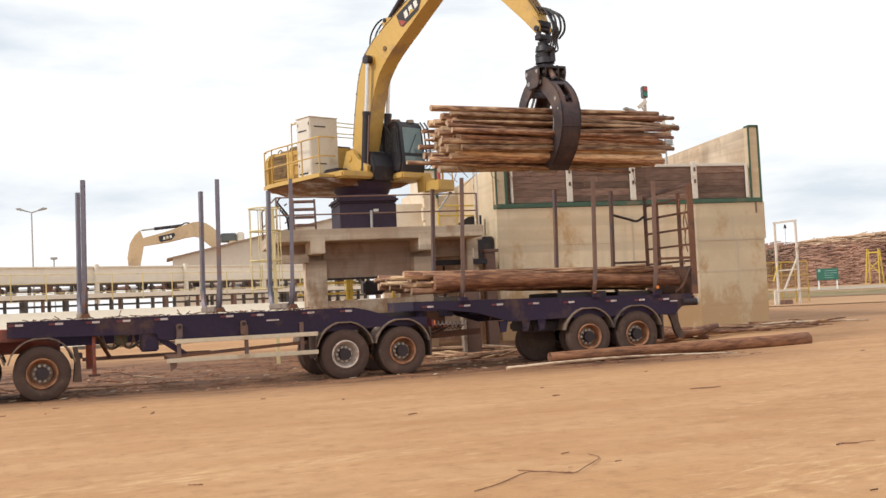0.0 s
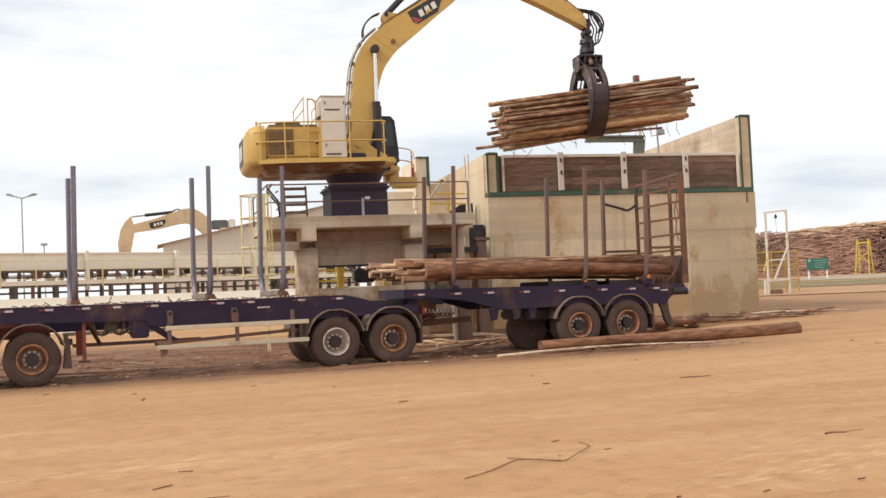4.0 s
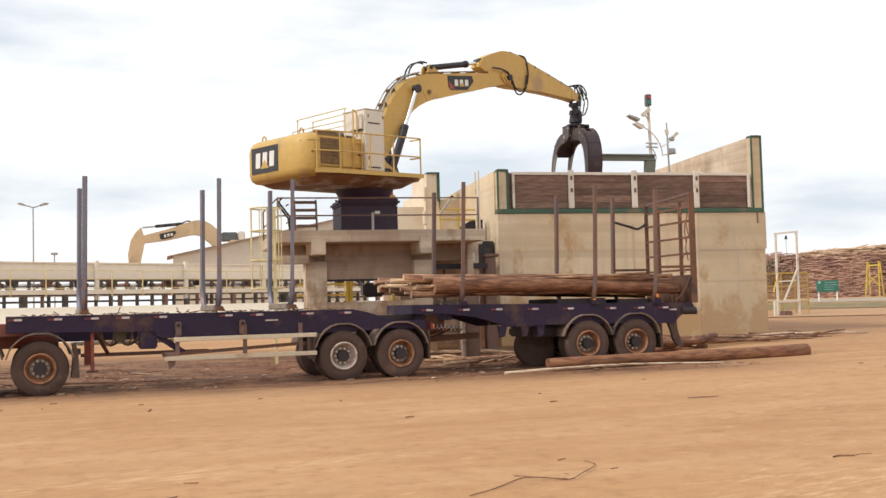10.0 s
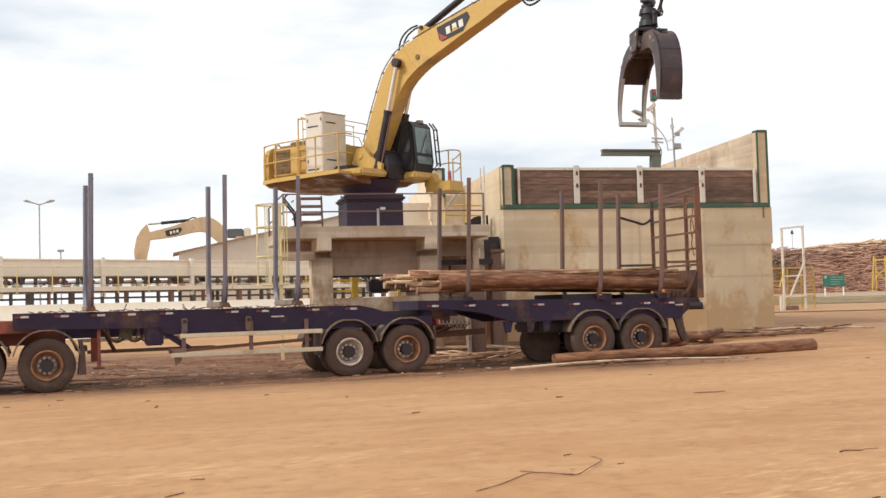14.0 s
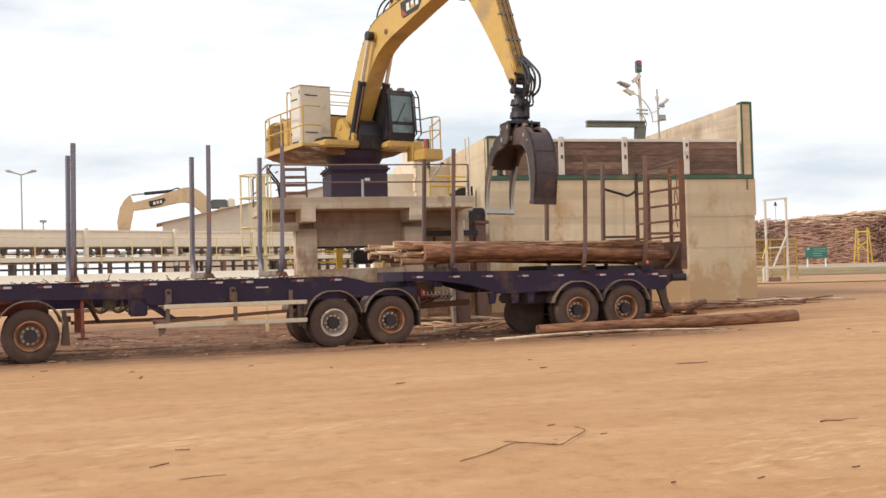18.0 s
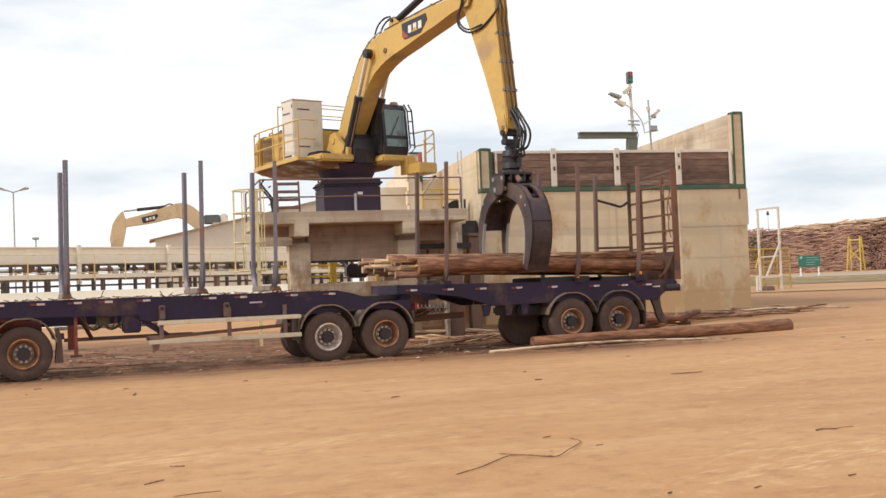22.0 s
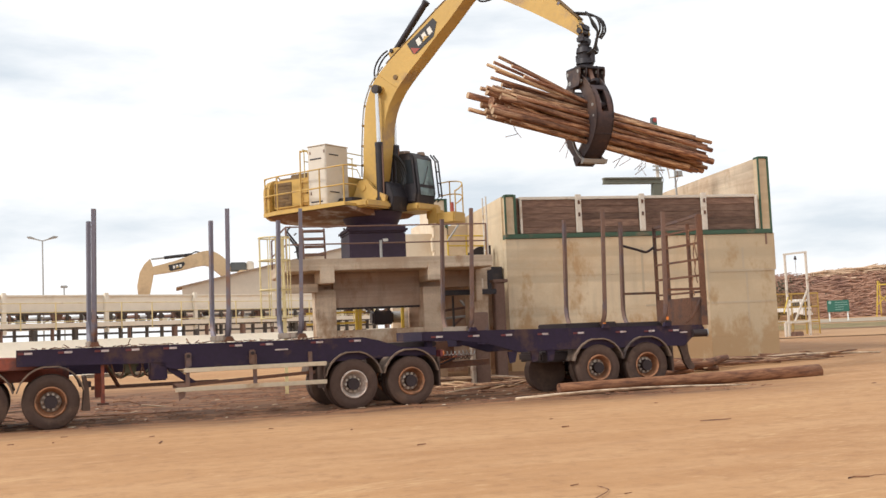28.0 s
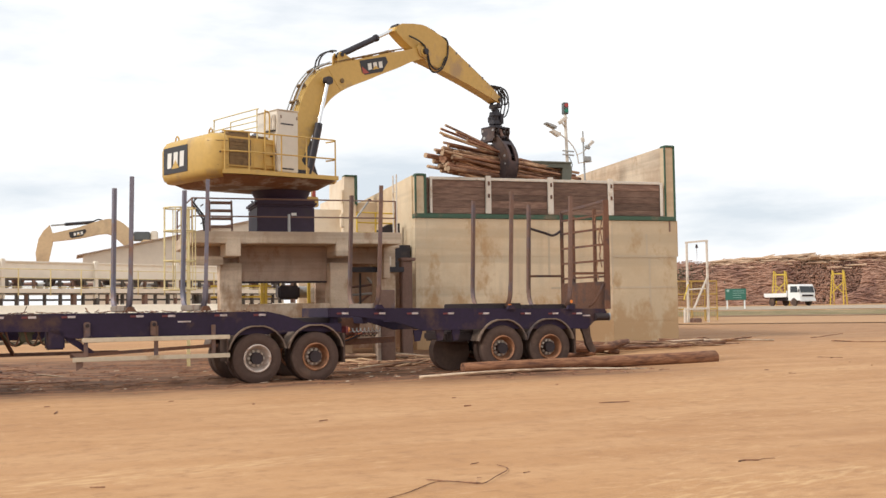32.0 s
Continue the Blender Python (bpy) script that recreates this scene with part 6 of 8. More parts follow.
def build_rear_trailer():
    t = thing("rear_trailer", REAR, "dusty dark blue rear log trailer with stakes and headboard", "trailer")
    side = [(0.32, 1.59), (7.42, 1.47), (7.42, 1.22), (7.1, 1.18), (6.9, 0.98), (4.0, 1.04), (2.6, 1.02), (1.8, 1.28), (1.0, 1.37), (0.9, 1.4), (0.75, 1.36), (0.32, 1.38)]
    for y in (0.1, 2.28):
        part("side_beam", one(prism, side, y, y + 0.12, 0.01), BLUE, t, "dark blue side beam")
    for u in (0.5, 1.2, 2.4, 3.6, 4.8, 6.0, 7.2):
        part("cross_member", one(box, u - 0.06, u + 0.06, 0.22, 2.28, 1.22, 1.42), BLUE, t)
    part("front_plate", one(box, 0.29, 0.32, 0.1, 2.4, 1.38, 1.59), BLUE, t)
    part("suspension_frame", one(box, 3.3, 4.2, 0.5, 2.0, 0.74, 0.98, 0.05), HUB, t)
    for u in (2.35, 2.9, 3.3):
        part("hanger_bracket", one(prism, [(u, 1.05), (u + 0.22, 1.05), (u + 0.16, 0.8), (u + 0.04, 0.78)], 0.12, 0.2), BLUE, t)
    for u, l, top in ((1.5, 0.08, 4.38), (4.82, 0.07, 4.32), (6.43, 0.06, 4.25)):
        stake_pair(t, u, 1.57 - 0.016 * u, top, rust=True, lean=l)
    for u, rim in ((4.58, RIM_RUST), (5.84, RIM_RUST)):
        build_wheel(t, u, 0.03, 0.57, rim)
        build_wheel(t, u, 1.75, 0.57, rim)
        part("axle", one(rod, (u, 0.4, 0.57), (u, 2.1, 0.57), 0.09, seg=12), HUB, t)
        fender(t, u, 0.62, 0.0, 0.62)
        fender(t, u, 0.62, 1.75, 2.4)
    # inner spare pair hung low ahead of the axles
    part("spare_tyre", one(rod, (3.72, 1.2, 0.5), (3.72, 1.5, 0.5), 0.48, seg=28), TYRE, t, smooth=True)
    for y in (0.02, 1.8):
        part("mud_flap", one(box, 6.5, 6.53, y, y + 0.6, 0.4, 1.0), TYRE, t)
    part("tail_leg", one(prism, [(6.72, 1.06), (6.98, 1.06), (7.0, 0.82), (7.06, 0.62), (7.16, 0.46), (7.1, 0.4), (6.98, 0.42), (6.88, 0.58), (6.82, 0.82)], 0.12, 0.22), TYRE, t, "dusty bent tail leg")
    part("tail_end", one(box, 7.42, 7.5, 0.15, 2.35, 1.22, 1.45, 0.03), BLUE, t)
    roll = part("tail_roller", one(rod, (7.1, 0.06, 1.27), (7.47, 0.06, 1.27), 0.09, seg=14), HUB, t, "dark steel roller at the tail")
    part("roller_cap", one(rod, (7.47, 0.06, 1.27), (7.5, 0.06, 1.27), 0.1, seg=14), LAMP_GREY, roll)
    # headboard: posts, rungs and a panel of rusty steel
    hb = part("headboard", one(box, 7.42, 7.5, 0.12, 2.38, 1.46, 2.15, 0.01), RUST, t, "rusty open-framed steel headboard")
    for y, top in ((0.1, 4.18), (0.62, 4.0), (1.75, 3.9), (2.38, 4.1)):
        part("headboard_post", one(box, 7.415, 7.56 if y < 0.2 else 7.495, y - 0.04, y + 0.04, 1.46, top, 0.01), RUST, hb)
    for zz in (2.25, 2.65, 3.05, 3.45, 3.8):
        part("headboard_rung", one(box, 7.43, 7.49, 0.1, 2.38, zz, zz + 0.05), RUST, hb)
    part("headboard_top", one(bar, (7.46, 0.1, 4.16), (7.46, 2.38, 4.06), 0.07, 0.07), STAKE_RUST, hb)
    part("headboard_stay", one(tube, smooth_line([(7.4, 0.12, 2.1), (7.2, 0.15, 1.7), (7.0, 0.2, 1.52)], 4), 0.03), RUST, hb)
    for k, (y, z0, z1) in enumerate(((0.18, 3.7, 3.1), (0.3, 3.48, 2.9), (0.24, 3.08, 2.5), (0.5, 3.82, 3.5), (0.42, 2.68, 2.2))):
        part("bark_strip", one(tube, [(7.42, y, z0), (7.39 + 0.02 * (k % 2), y + 0.03, (z0 + z1) / 2), (7.42, y - 0.02, z1)], 0.016, 4), LOG_DARK, hb, "strip of bark caught on the headboard")
    for y in (0.12, 2.36):
        part("side_bar", one(bar, (6.45, y, 2.35), (7.42, y, 2.35), 0.05, 0.06), RUST, hb)
    part("sag_chain", one(tube, smooth_line([(6.5, 2.38, 3.62), (6.95, 2.38, 3.5), (7.2, 2.38, 3.44), (7.42, 2.38, 3.56)], 4), 0.035), HUB, hb)
    reflectors(t, (0.62, 1.5, 2.3, 3.2, 4.1, 5.2, 5.95, 6.6), 1.45, -0.016)
    part("side_sign", one(box, 6.78, 6.98, 0.088, 0.098, 1.295, 1.325), REFLECT_W, t)
    part("side_lamp", one(box, 6.4, 6.46, 0.0, 0.04, 1.62, 1.7, 0.01), LENS_AMBER, t, "amber marker lamp")
    part("side_lamp", one(box, 4.76, 4.81, 0.04, 0.1, 1.56, 1.62), LENS_AMBER, t)
    part("coupling_gear", one(box, 0.7, 1.3, 0.9, 1.6, 0.85, 1.35, 0.05), RUST, t)
    for k in range(3):
        part("air_line", one(tube, smooth_line([(0.0, 0.6 + k * 0.15, 1.1), (0.6, 0.55 + k * 0.15, 0.8), (1.3, 0.6 + k * 0.15, 1.0)], 5), 0.025), LENS_AMBER if k == 1 else HUB, t)
    part("cross_block", one(box, 3.9, 5.2, 0.3, 2.1, 1.49, 1.64, 0.02), HUB, t)
    part("cross_block", one(box, 5.5, 6.7, 0.3, 2.1, 1.47, 1.6, 0.02), HUB, t)
    return t


def build_tractor():
    t = thing("tractor_unit", FRONT @ pose(0, 0, 0), "rear chassis of a red lorry tractor coupled to the trailer", "lorry")
    for y in (0.7, 1.6):
        part("chassis_rail", one(box, -11.5, -5.9, y, y + 0.12, 0.95, 1.2), ORANGE, t)
    part("rear_frame", one(prism, [(-8.9, 1.2), (-6.6, 1.2), (-6.4, 1.3), (-6.9, 1.45), (-8.9, 1.5)], 0.25, 2.2, 0.02), ORANGE, t)
    part("rear_beam", one(box, -5.98, -5.86, 0.1, 2.4, 0.75, 0.95, 0.02), HUB, t)
    for u in (-6.27, -7.6):
        build_wheel(t, u, 0.03, 0.55, RIM_RUST)
        build_wheel(t, u, 1.75, 0.55, RIM_RUST)
        part("axle", one(rod, (u, 0.4, 0.55), (u, 2.1, 0.55), 0.09, seg=12), HUB, t)
        fender(t, u, 0.62, 0.0, 0.62)
        fender(t, u, 0.62, 1.75, 2.4)
    part("mud_flap", one(prism, [(-5.66, 1.02), (-5.6, 1.04), (-5.55, 0.8), (-5.53, 0.34), (-5.68, 0.34), (-5.64, 0.8)], 0.0, 0.62), TYRE, t, "mud-brown rubber flap")
    part("tail_lamp", one(box, -5.58, -5.5, 0.1, 0.35, 0.8, 0.92, 0.01), HUB, t)
    part("reflector", one(box, -8.3, -8.18, 0.24, 0.249, 1.28, 1.36), REFLECT_W, t)


build_front_trailer()
build_rear_trailer()
build_tractor()


# ---------------------------------------------------------------- logs
def log_mesh(name, length, r0, r1, seed, material, seg=10, crook=0.03):
    """A stem along x: tapered, slightly crooked, with pale cut ends."""
    rng = random.Random(seed)
    bm = bmesh.new()
    n = 8
    rings = []
    ph, ph2 = rng.uniform(0, 6), rng.uniform(0, 6)
    for i in range(n + 1):
        u = i / n
        r = r0 + (r1 - r0) * u
        oy, oz = crook * math.sin(ph + 3.3 * u), crook * math.sin(ph2 + 2.7 * u)
        rings.append([bm.verts.new((-length / 2 + length * u, oy + r * (1 + 0.07 * rng.uniform(-1, 1)) * math.cos(2 * math.pi * k / seg), oz + r * math.sin(2 * math.pi * k / seg))) for k in range(seg)])
    for a, b in zip(rings, rings[1:]):
        for k in range(seg):
            bm.faces.new((a[k], b[k], b[(k + 1) % seg], a[(k + 1) % seg])).smooth = True
    for ring, flip in ((rings[0], True), (rings[-1], False)):
        f = bm.faces.new(ring[::-1] if flip else ring)
        f.material_index = 1
    bmesh.ops.recalc_face_normals(bm, faces=bm.faces)
    me = bpy.data.meshes.new(name)
    bm.to_mesh(me)
    bm.free()
    me.materials.append(material)
    me.materials.append(CUT)
    return me


LOGS = [log_mesh("log", 6.0 + 0.22 * ((i * 7) % 5 - 2), 0.05 + 0.013 * (i % 4), 0.034 + 0.01 * (i % 4), i, (LOG, LOG_DARK, LOG, LOG_PALE, LOG, LOG_DARK, LOG, LOG_DARK)[i % 8], crook=0.02 + 0.012 * (i % 3)) for i in range(12)]


THICK_LOG = log_mesh("log", 6.3, 0.19, 0.13, 31, LOG_BIG, 14, 0.05)
THICK_LOG.materials[1] = LOG_DARK


def packed(count, pitch):
    """Places in a round bundle, nearest the middle first."""
    pts = []
    for i in range(-9, 10):
        for j in range(-9, 10):
            y, z = pitch * (i + 0.5 * (j % 2)), pitch * 0.87 * j
            pts.append((math.hypot(y, z), y, z))
    pts.sort()
    return [(y, z) for _, y, z in pts[:count]]


def build_bundle(name, count, seed, label, pitch):
    b = thing(name, pose(0, 0, 0), label, "log bundle", "log bundles")
    rng = random.Random(seed)
    logs = []
    for k, (y, z) in enumerate(packed(count, pitch)):
        lg = new("log", LOGS[rng.choice((0, 1, 2, 4, 5, 6, 7, 8, 9, 10) if seed == 11 else range(12))])
        lg.parent = b
        m = pose(rng.gauss(0, 0.16), y + rng.uniform(-0.02, 0.02), z + rng.uniform(-0.02, 0.02), rng.uniform(0, 360), rng.gauss(0, 0.9), rng.gauss(0, 0.9) + (180 if rng.random() < 0.5 else 0))
        lg.matrix_basis = m
        logs.append((lg, m))
    return b, logs


BUNDLE_A, LOGS_A = build_bundle("log_bundle", 96, 3, "bundle of red-brown eucalyptus logs held in the grapple", 0.137)
BUNDLE_B, LOGS_B = build_bundle("log_bundle", 58, 11, "layer of eucalyptus logs lying on the rear trailer", 0.128)
STRAIGHT_B = [m.to_quaternion().to_matrix().to_4x4() for _, m in LOGS_B]
stray_rng = random.Random(17)
for k, (ob, m) in enumerate(LOGS_B):
    if k % 9 == 5:  # a few stray stems stick out of the bundle
        LOGS_B[k] = (ob, m @ pose(-0.25, 0, 0.05, 0, stray_rng.uniform(1, 6), stray_rng.uniform(-3, 3)))
    if k > 30 and k % 7 == 0 and m.translation.z > 0.1:  # loose butts point upwards at one end
        LOGS_B[k] = (ob, pose(-0.2, 0, 0.08, 0, stray_rng.uniform(3, 9), stray_rng.uniform(-6, 6)) @ m)
for ob, m in LOGS_B:
    ob.matrix_basis = m
THIN_POLES = [log_mesh("thin_log", 5.2 + 0.4 * i, 0.046, 0.028 + 0.004 * i, 140 + i, (LOG_DARK, LOG, LOG_PALE)[i], 8, 0.05) for i in range(3)]
STRAYS_B = []  # each with its place on the trailer and its place in the gathered bundle
for k in range(11):
    ob = new("thin_log", THIN_POLES[k % 3])
    ob.parent = BUNDLE_B
    lying = pose(-0.5 + stray_rng.uniform(-0.3, 0.45), -0.95 + 0.13 * (k % 7) + stray_rng.uniform(-0.04, 0.04), (-0.12, 0.0, 0.12, 0.19)[k % 4] + stray_rng.uniform(-0.03, 0.03), stray_rng.uniform(0, 360), stray_rng.uniform(-1.5, 1.0), stray_rng.uniform(-1.5, 1.5))
    held = pose(-0.1, 0, 0.05, 0, stray_rng.uniform(0, 7), stray_rng.uniform(-4, 4)) @ pose(stray_rng.uniform(-0.4, 0.1), stray_rng.uniform(-0.35, 0.35), stray_rng.uniform(-0.3, 0.4), stray_rng.uniform(0, 360))
    close = held
    if k < 4:  # four slip loose and point upwards
        held = pose(-0.3 - 0.1 * k, -0.1 + 0.08 * k, 0.5 + 0.03 * k, 0, (9, 13, 6, 10)[k], (2, -1, 3, -3)[k])
    ob.matrix_basis = lying
    STRAYS_B.append((ob, lying, close, held))
LOGS_A[-1][0].matrix_basis = pose(-0.95, -0.1, -0.76, 0, 1.5, 2)  # one pole slips out low
LOGS_A[-4][0].matrix_basis = pose(-0.25, 0.1, -0.7, 0, -1.5, 1)
# loose twigs and bark hanging from the held bundles
for bnd, sd in ((BUNDLE_A, 5), (BUNDLE_B, 6)):
    rr = random.Random(sd)
    for k in range(14):
        x, y = rr.uniform(-2.9, 2.9), rr.uniform(-0.5, 0.3)
        z = -0.72 if bnd is BUNDLE_A else -0.5
        pts = [(x, y, z), (x + rr.uniform(-0.15, 0.15), y, z - rr.uniform(0.1, 0.2)), (x + rr.uniform(-0.3, 0.3), y, z - rr.uniform(0.25, 0.5))]
        part("bark_strip", one(tube, pts, 0.009, 4), LOG_DARK, bnd)


def build_ground_wood():
    # the big stem beside the rear wheels
    a, b = Vector((8.45, 23.6)), Vector((15.95, 24.9))
    d = b - a
    c = (a + b) / 2
    lg = new("felled_log", log_mesh("felled_log", d.length, 0.115, 0.185, 77, LOG_RED, 16, 0.05))
    lg.data.materials[1] = BARK
    lg.matrix_basis = pose(c.x, c.y, 0.2, 0, -0.5, math.degrees(math.atan2(d.y, d.x)))
    tagged(lg, "thick red-brown eucalyptus log lying on the earth beside the trailer", "log")
    pole = new("thin_pole", log_mesh("thin_pole", 6.2, 0.032, 0.02, 78, POLE_WHITE, 8, 0.1))
    pole.matrix_basis = pose(10.1, 22.95, 0.06, 0, 0, 9)
    tagged(pole, "thin pale peeled pole lying in front of the thick log", "pole")
    rng = random.Random(21)
    # poles scattered beyond the wheels and by the wall
    for k in range(26):
        x, y = (rng.uniform(5.5, 12), rng.uniform(26.8, 31.0)) if k < 20 else (rng.uniform(17, 27), rng.uniform(29.5, 34.5))
        ob = new("loose_pole", LOG_BITS[rng.randrange(6)] if k < 20 else TWIGS[(0, 3)[k % 2]])
        ob.matrix_basis = pose(x, y, ground_z(x, y) + 0.05 + rng.uniform(0, 0.05), rng.uniform(0, 360), rng.uniform(-1.5, 1.5), rng.gauss(5, 20))
        tagged(ob, "broken eucalyptus pole lying on the earth", "pole", "loose poles")
    # long thin branches lying under and behind the trailers
    for k in range(26):
        x, y = (rng.uniform(-6.5, 2.5), rng.uniform(24.5, 30.0)) if k < 14 else (rng.uniform(5.5, 10.5), rng.uniform(25.0, 29.5))
        ob = new("thin_branch", TWIGS[rng.randrange(4)])
        ob.matrix_basis = pose(x, y, ground_z(x, y) + 0.025, rng.uniform(0, 360), 0, rng.gauss(2, 16))
        tagged(ob, "thin bare branch lying on the earth", "branch", "thin branches")
    # a long drift of poles runs out past the foot of the wall
    for x0, y0, x1, y1, kind in ((16.3, 31.4, 22.9, 32.2, 3), (16.0, 31.0, 21.2, 31.6, 4), (15.6, 30.4, 20.3, 31.2, 0), (17.4, 31.8, 22.1, 32.6, 2), (16.6, 31.6, 20.0, 32.1, 5), (18.6, 32.4, 23.2, 33.1, 4), (15.2, 29.6, 18.6, 30.4, 2), (17.9, 31.2, 21.9, 31.9, 0), (14.6, 29.9, 18.4, 30.7, 4), (14.9, 30.6, 17.6, 30.9, 2), (15.2, 30.9, 19.6, 31.3, 4), (16.8, 31.3, 20.6, 31.5, 2), (15.8, 30.1, 19.2, 30.9, 5)):
        pole = new("loose_pole", log_mesh("loose_pole", math.hypot(x1 - x0, y1 - y0), 0.05, 0.03, 300 + kind, (LOG, LOG_PALE, LOG_DARK, POLE_WHITE, LOG_DARK, LOG)[kind], 8, 0.07))
        x, y = (x0 + x1) / 2, (y0 + y1) / 2
        pole.matrix_basis = pose(x, y, ground_z(x, y) + rng.uniform(0.07, 0.16), rng.uniform(0, 360), rng.uniform(-0.8, 0.8), math.degrees(math.atan2(y1 - y0, x1 - x0)))
        tagged(pole, "long thin eucalyptus pole in the drift beside the wall", "pole", "loose poles")
    # a heap of dark broken butts behind the tail of the rear trailer
    for k in range(9):
        x, y = rng.uniform(13.4, 15.6), rng.uniform(28.2, 30.4)
        ob = new("log_butt", BUTTS[k % 3])
        ob.matrix_basis = pose(x, y, ground_z(x, y) + 0.1 + 0.09 * (k % 3), rng.uniform(0, 360), rng.uniform(-8, 8), rng.gauss(10, 28))
        tagged(ob, "short dark broken log butt on the earth by the trailer", "log", "log butts")
    # twigs and bark crumbs over the yard
    verts, faces = [], []
    for k in range(1900):
        if k < 1865:
            x, y = rng.uniform(-9, 13.5), 22.3 + 12.5 * rng.betavariate(1.5, 2.0)
        else:
            x, y = rng.uniform(-6, 26), rng.uniform(15, 26)
        a = rng.uniform(-1.6, 1.6) if k % 5 == 0 else rng.gauss(0.05, 0.35)
        ln = rng.uniform(0.03, 0.16) if k % 5 else rng.uniform(0.2, 1.0)
        wd = rng.uniform(0.008, 0.03) if k % 11 else rng.uniform(0.04, 0.08)
        z = ground_z(x, y) + 0.008
        d, s_ = Vector((math.cos(a), math.sin(a), rng.uniform(-0.02, 0.06))), Vector((-math.sin(a), math.cos(a), 0))
        base = len(verts)
        c = Vector((x, y, z))
        for f, w in ((-0.5, 0.4), (0.1, 1.0), (0.5, 0.3)):
            q = c + d * (ln * f)
            verts.extend((tuple(q - s_ * wd * w), tuple(q + Vector((0, 0, 0.014))), tuple(q + s_ * wd * w)))
        for r in (0, 3):
            for j in (0, 1):
                faces.append((base + r + j, base + r + j + 1, base + r + j + 4, base + r + j + 3))
    litter = bpy.data.meshes.new("bark_litter")
    litter.from_pydata(verts, [], faces)
    litter.materials.append(BARK)
    s = new("bark_litter", litter)
    tagged(s, "scattered dark bark and twigs trodden into the earth", "litter", kind="stuff")
    # pale wood chips among the bark
    verts, faces = [], []
    for k in range(90):
        x, y = rng.uniform(-8, 11), 23.0 + 7.0 * rng.betavariate(1.3, 2.2)
        a, ln, wd, z = rng.gauss(0, 0.5), rng.uniform(0.05, 0.2), rng.uniform(0.015, 0.04), ground_z(x, y) + 0.012
        base = len(verts)
        for cx, cy, cz in ((-1, -1, 0), (1, -0.7, 0.01), (0.9, 0.8, 0.02), (-0.8, 1, 0.01), (0, 0, 0.025)):
            px, py = cx * ln / 2, cy * wd
            verts.append((x + px * math.cos(a) - py * math.sin(a), y + px * math.sin(a) + py * math.cos(a), z + cz))
        faces.extend((base + i, base + (i + 1) % 4, base + 4) for i in range(4))
    chips = bpy.data.meshes.new("wood_chips")
    chips.from_pydata(verts, [], faces)
    chips.materials.append(POLE_WHITE)
    tagged(new("wood_chips", chips), "pale splintered wood chips strewn on the earth", "wood chips", kind="stuff")
    # forked dry branch in the foreground
    br = thing("dry_branch", pose(0, 0, 0), "forked dry twig lying on the bare earth", "branch")
    z = 0.014
    part("stem", one(tube, smooth_line([(2.46, 8.86, z), (2.78, 9.14, z), (3.15, 9.56, z), (3.32, 9.44, z + 0.01), (3.51, 9.31, z), (3.75, 9.58, z + 0.01), (4.06, 10.04, z), (4.06, 10.33, z)], 4), 0.0045, 5), LOG_DARK, br)
    part("fork", one(tube, smooth_line([(3.12, 9.72, z), (3.3, 9.56, z), (3.51, 9.34, z)], 4), 0.0045, 5), LOG_DARK, br)
    part("fork", one(tube, smooth_line([(3.48, 9.36, z), (3.55, 9.55, z + 0.01), (3.62, 9.62, z)], 4), 0.003, 5), LOG, br)
    for pts, r in (([(6.36, 9.56), (6.45, 9.61), (6.6, 9.56)], 0.008), ([(6.58, 9.55), (6.7, 9.62), (6.82, 9.6)], 0.004), ([(-0.05, 9.67), (0.11, 9.84)], 0.006), ([(0.17, 8.98), (0.36, 9.04), (0.55, 9.05)], 0.004), ([(0.18, 10.59), (0.31, 10.53)], 0.006), ([(3.84, 10.5), (3.95, 10.57)], 0.005), ([(4.1, 9.75), (4.18, 9.78)], 0.005), ([(4.28, 7.25), (4.37, 7.3)], 0.005), ([(5.16, 7.36), (5.24, 7.38)], 0.006), ([(3.64, 7.36), (3.68, 7.38)], 0.008), ([(6.0, 16.66), (6.13, 16.7)], 0.012)):
        tw = thing("dry_twig", pose(0, 0, 0), "small dark dry twig lying on the bare earth", "twig", "dry twigs")
        part("stem", one(tube, [(x, y, 0.012) for x, y in pts], r, 5), LOG_DARK, tw)


BUTTS = [log_mesh("log_butt", 0.9 + 0.45 * i, 0.1 + 0.015 * i, 0.085, 190 + i, LOG_BIG, 10, 0.05) for i in range(3)]
TWIGS = [log_mesh("thin_branch", 1.0 + 0.6 * i, 0.022, 0.01, 90 + i, (LOG_DARK, LOG, POLE_WHITE, LOG_DARK)[i], 6, 0.09) for i in range(4)]
LOG_BITS = [log_mesh("loose_pole", 1.0 + 0.7 * i, 0.042 + 0.007 * (i % 3), 0.028, 60 + i, (LOG, LOG_PALE, LOG_DARK, POLE_WHITE, LOG_PALE, LOG)[i], 8, 0.09) for i in range(6)]
build_ground_wood()


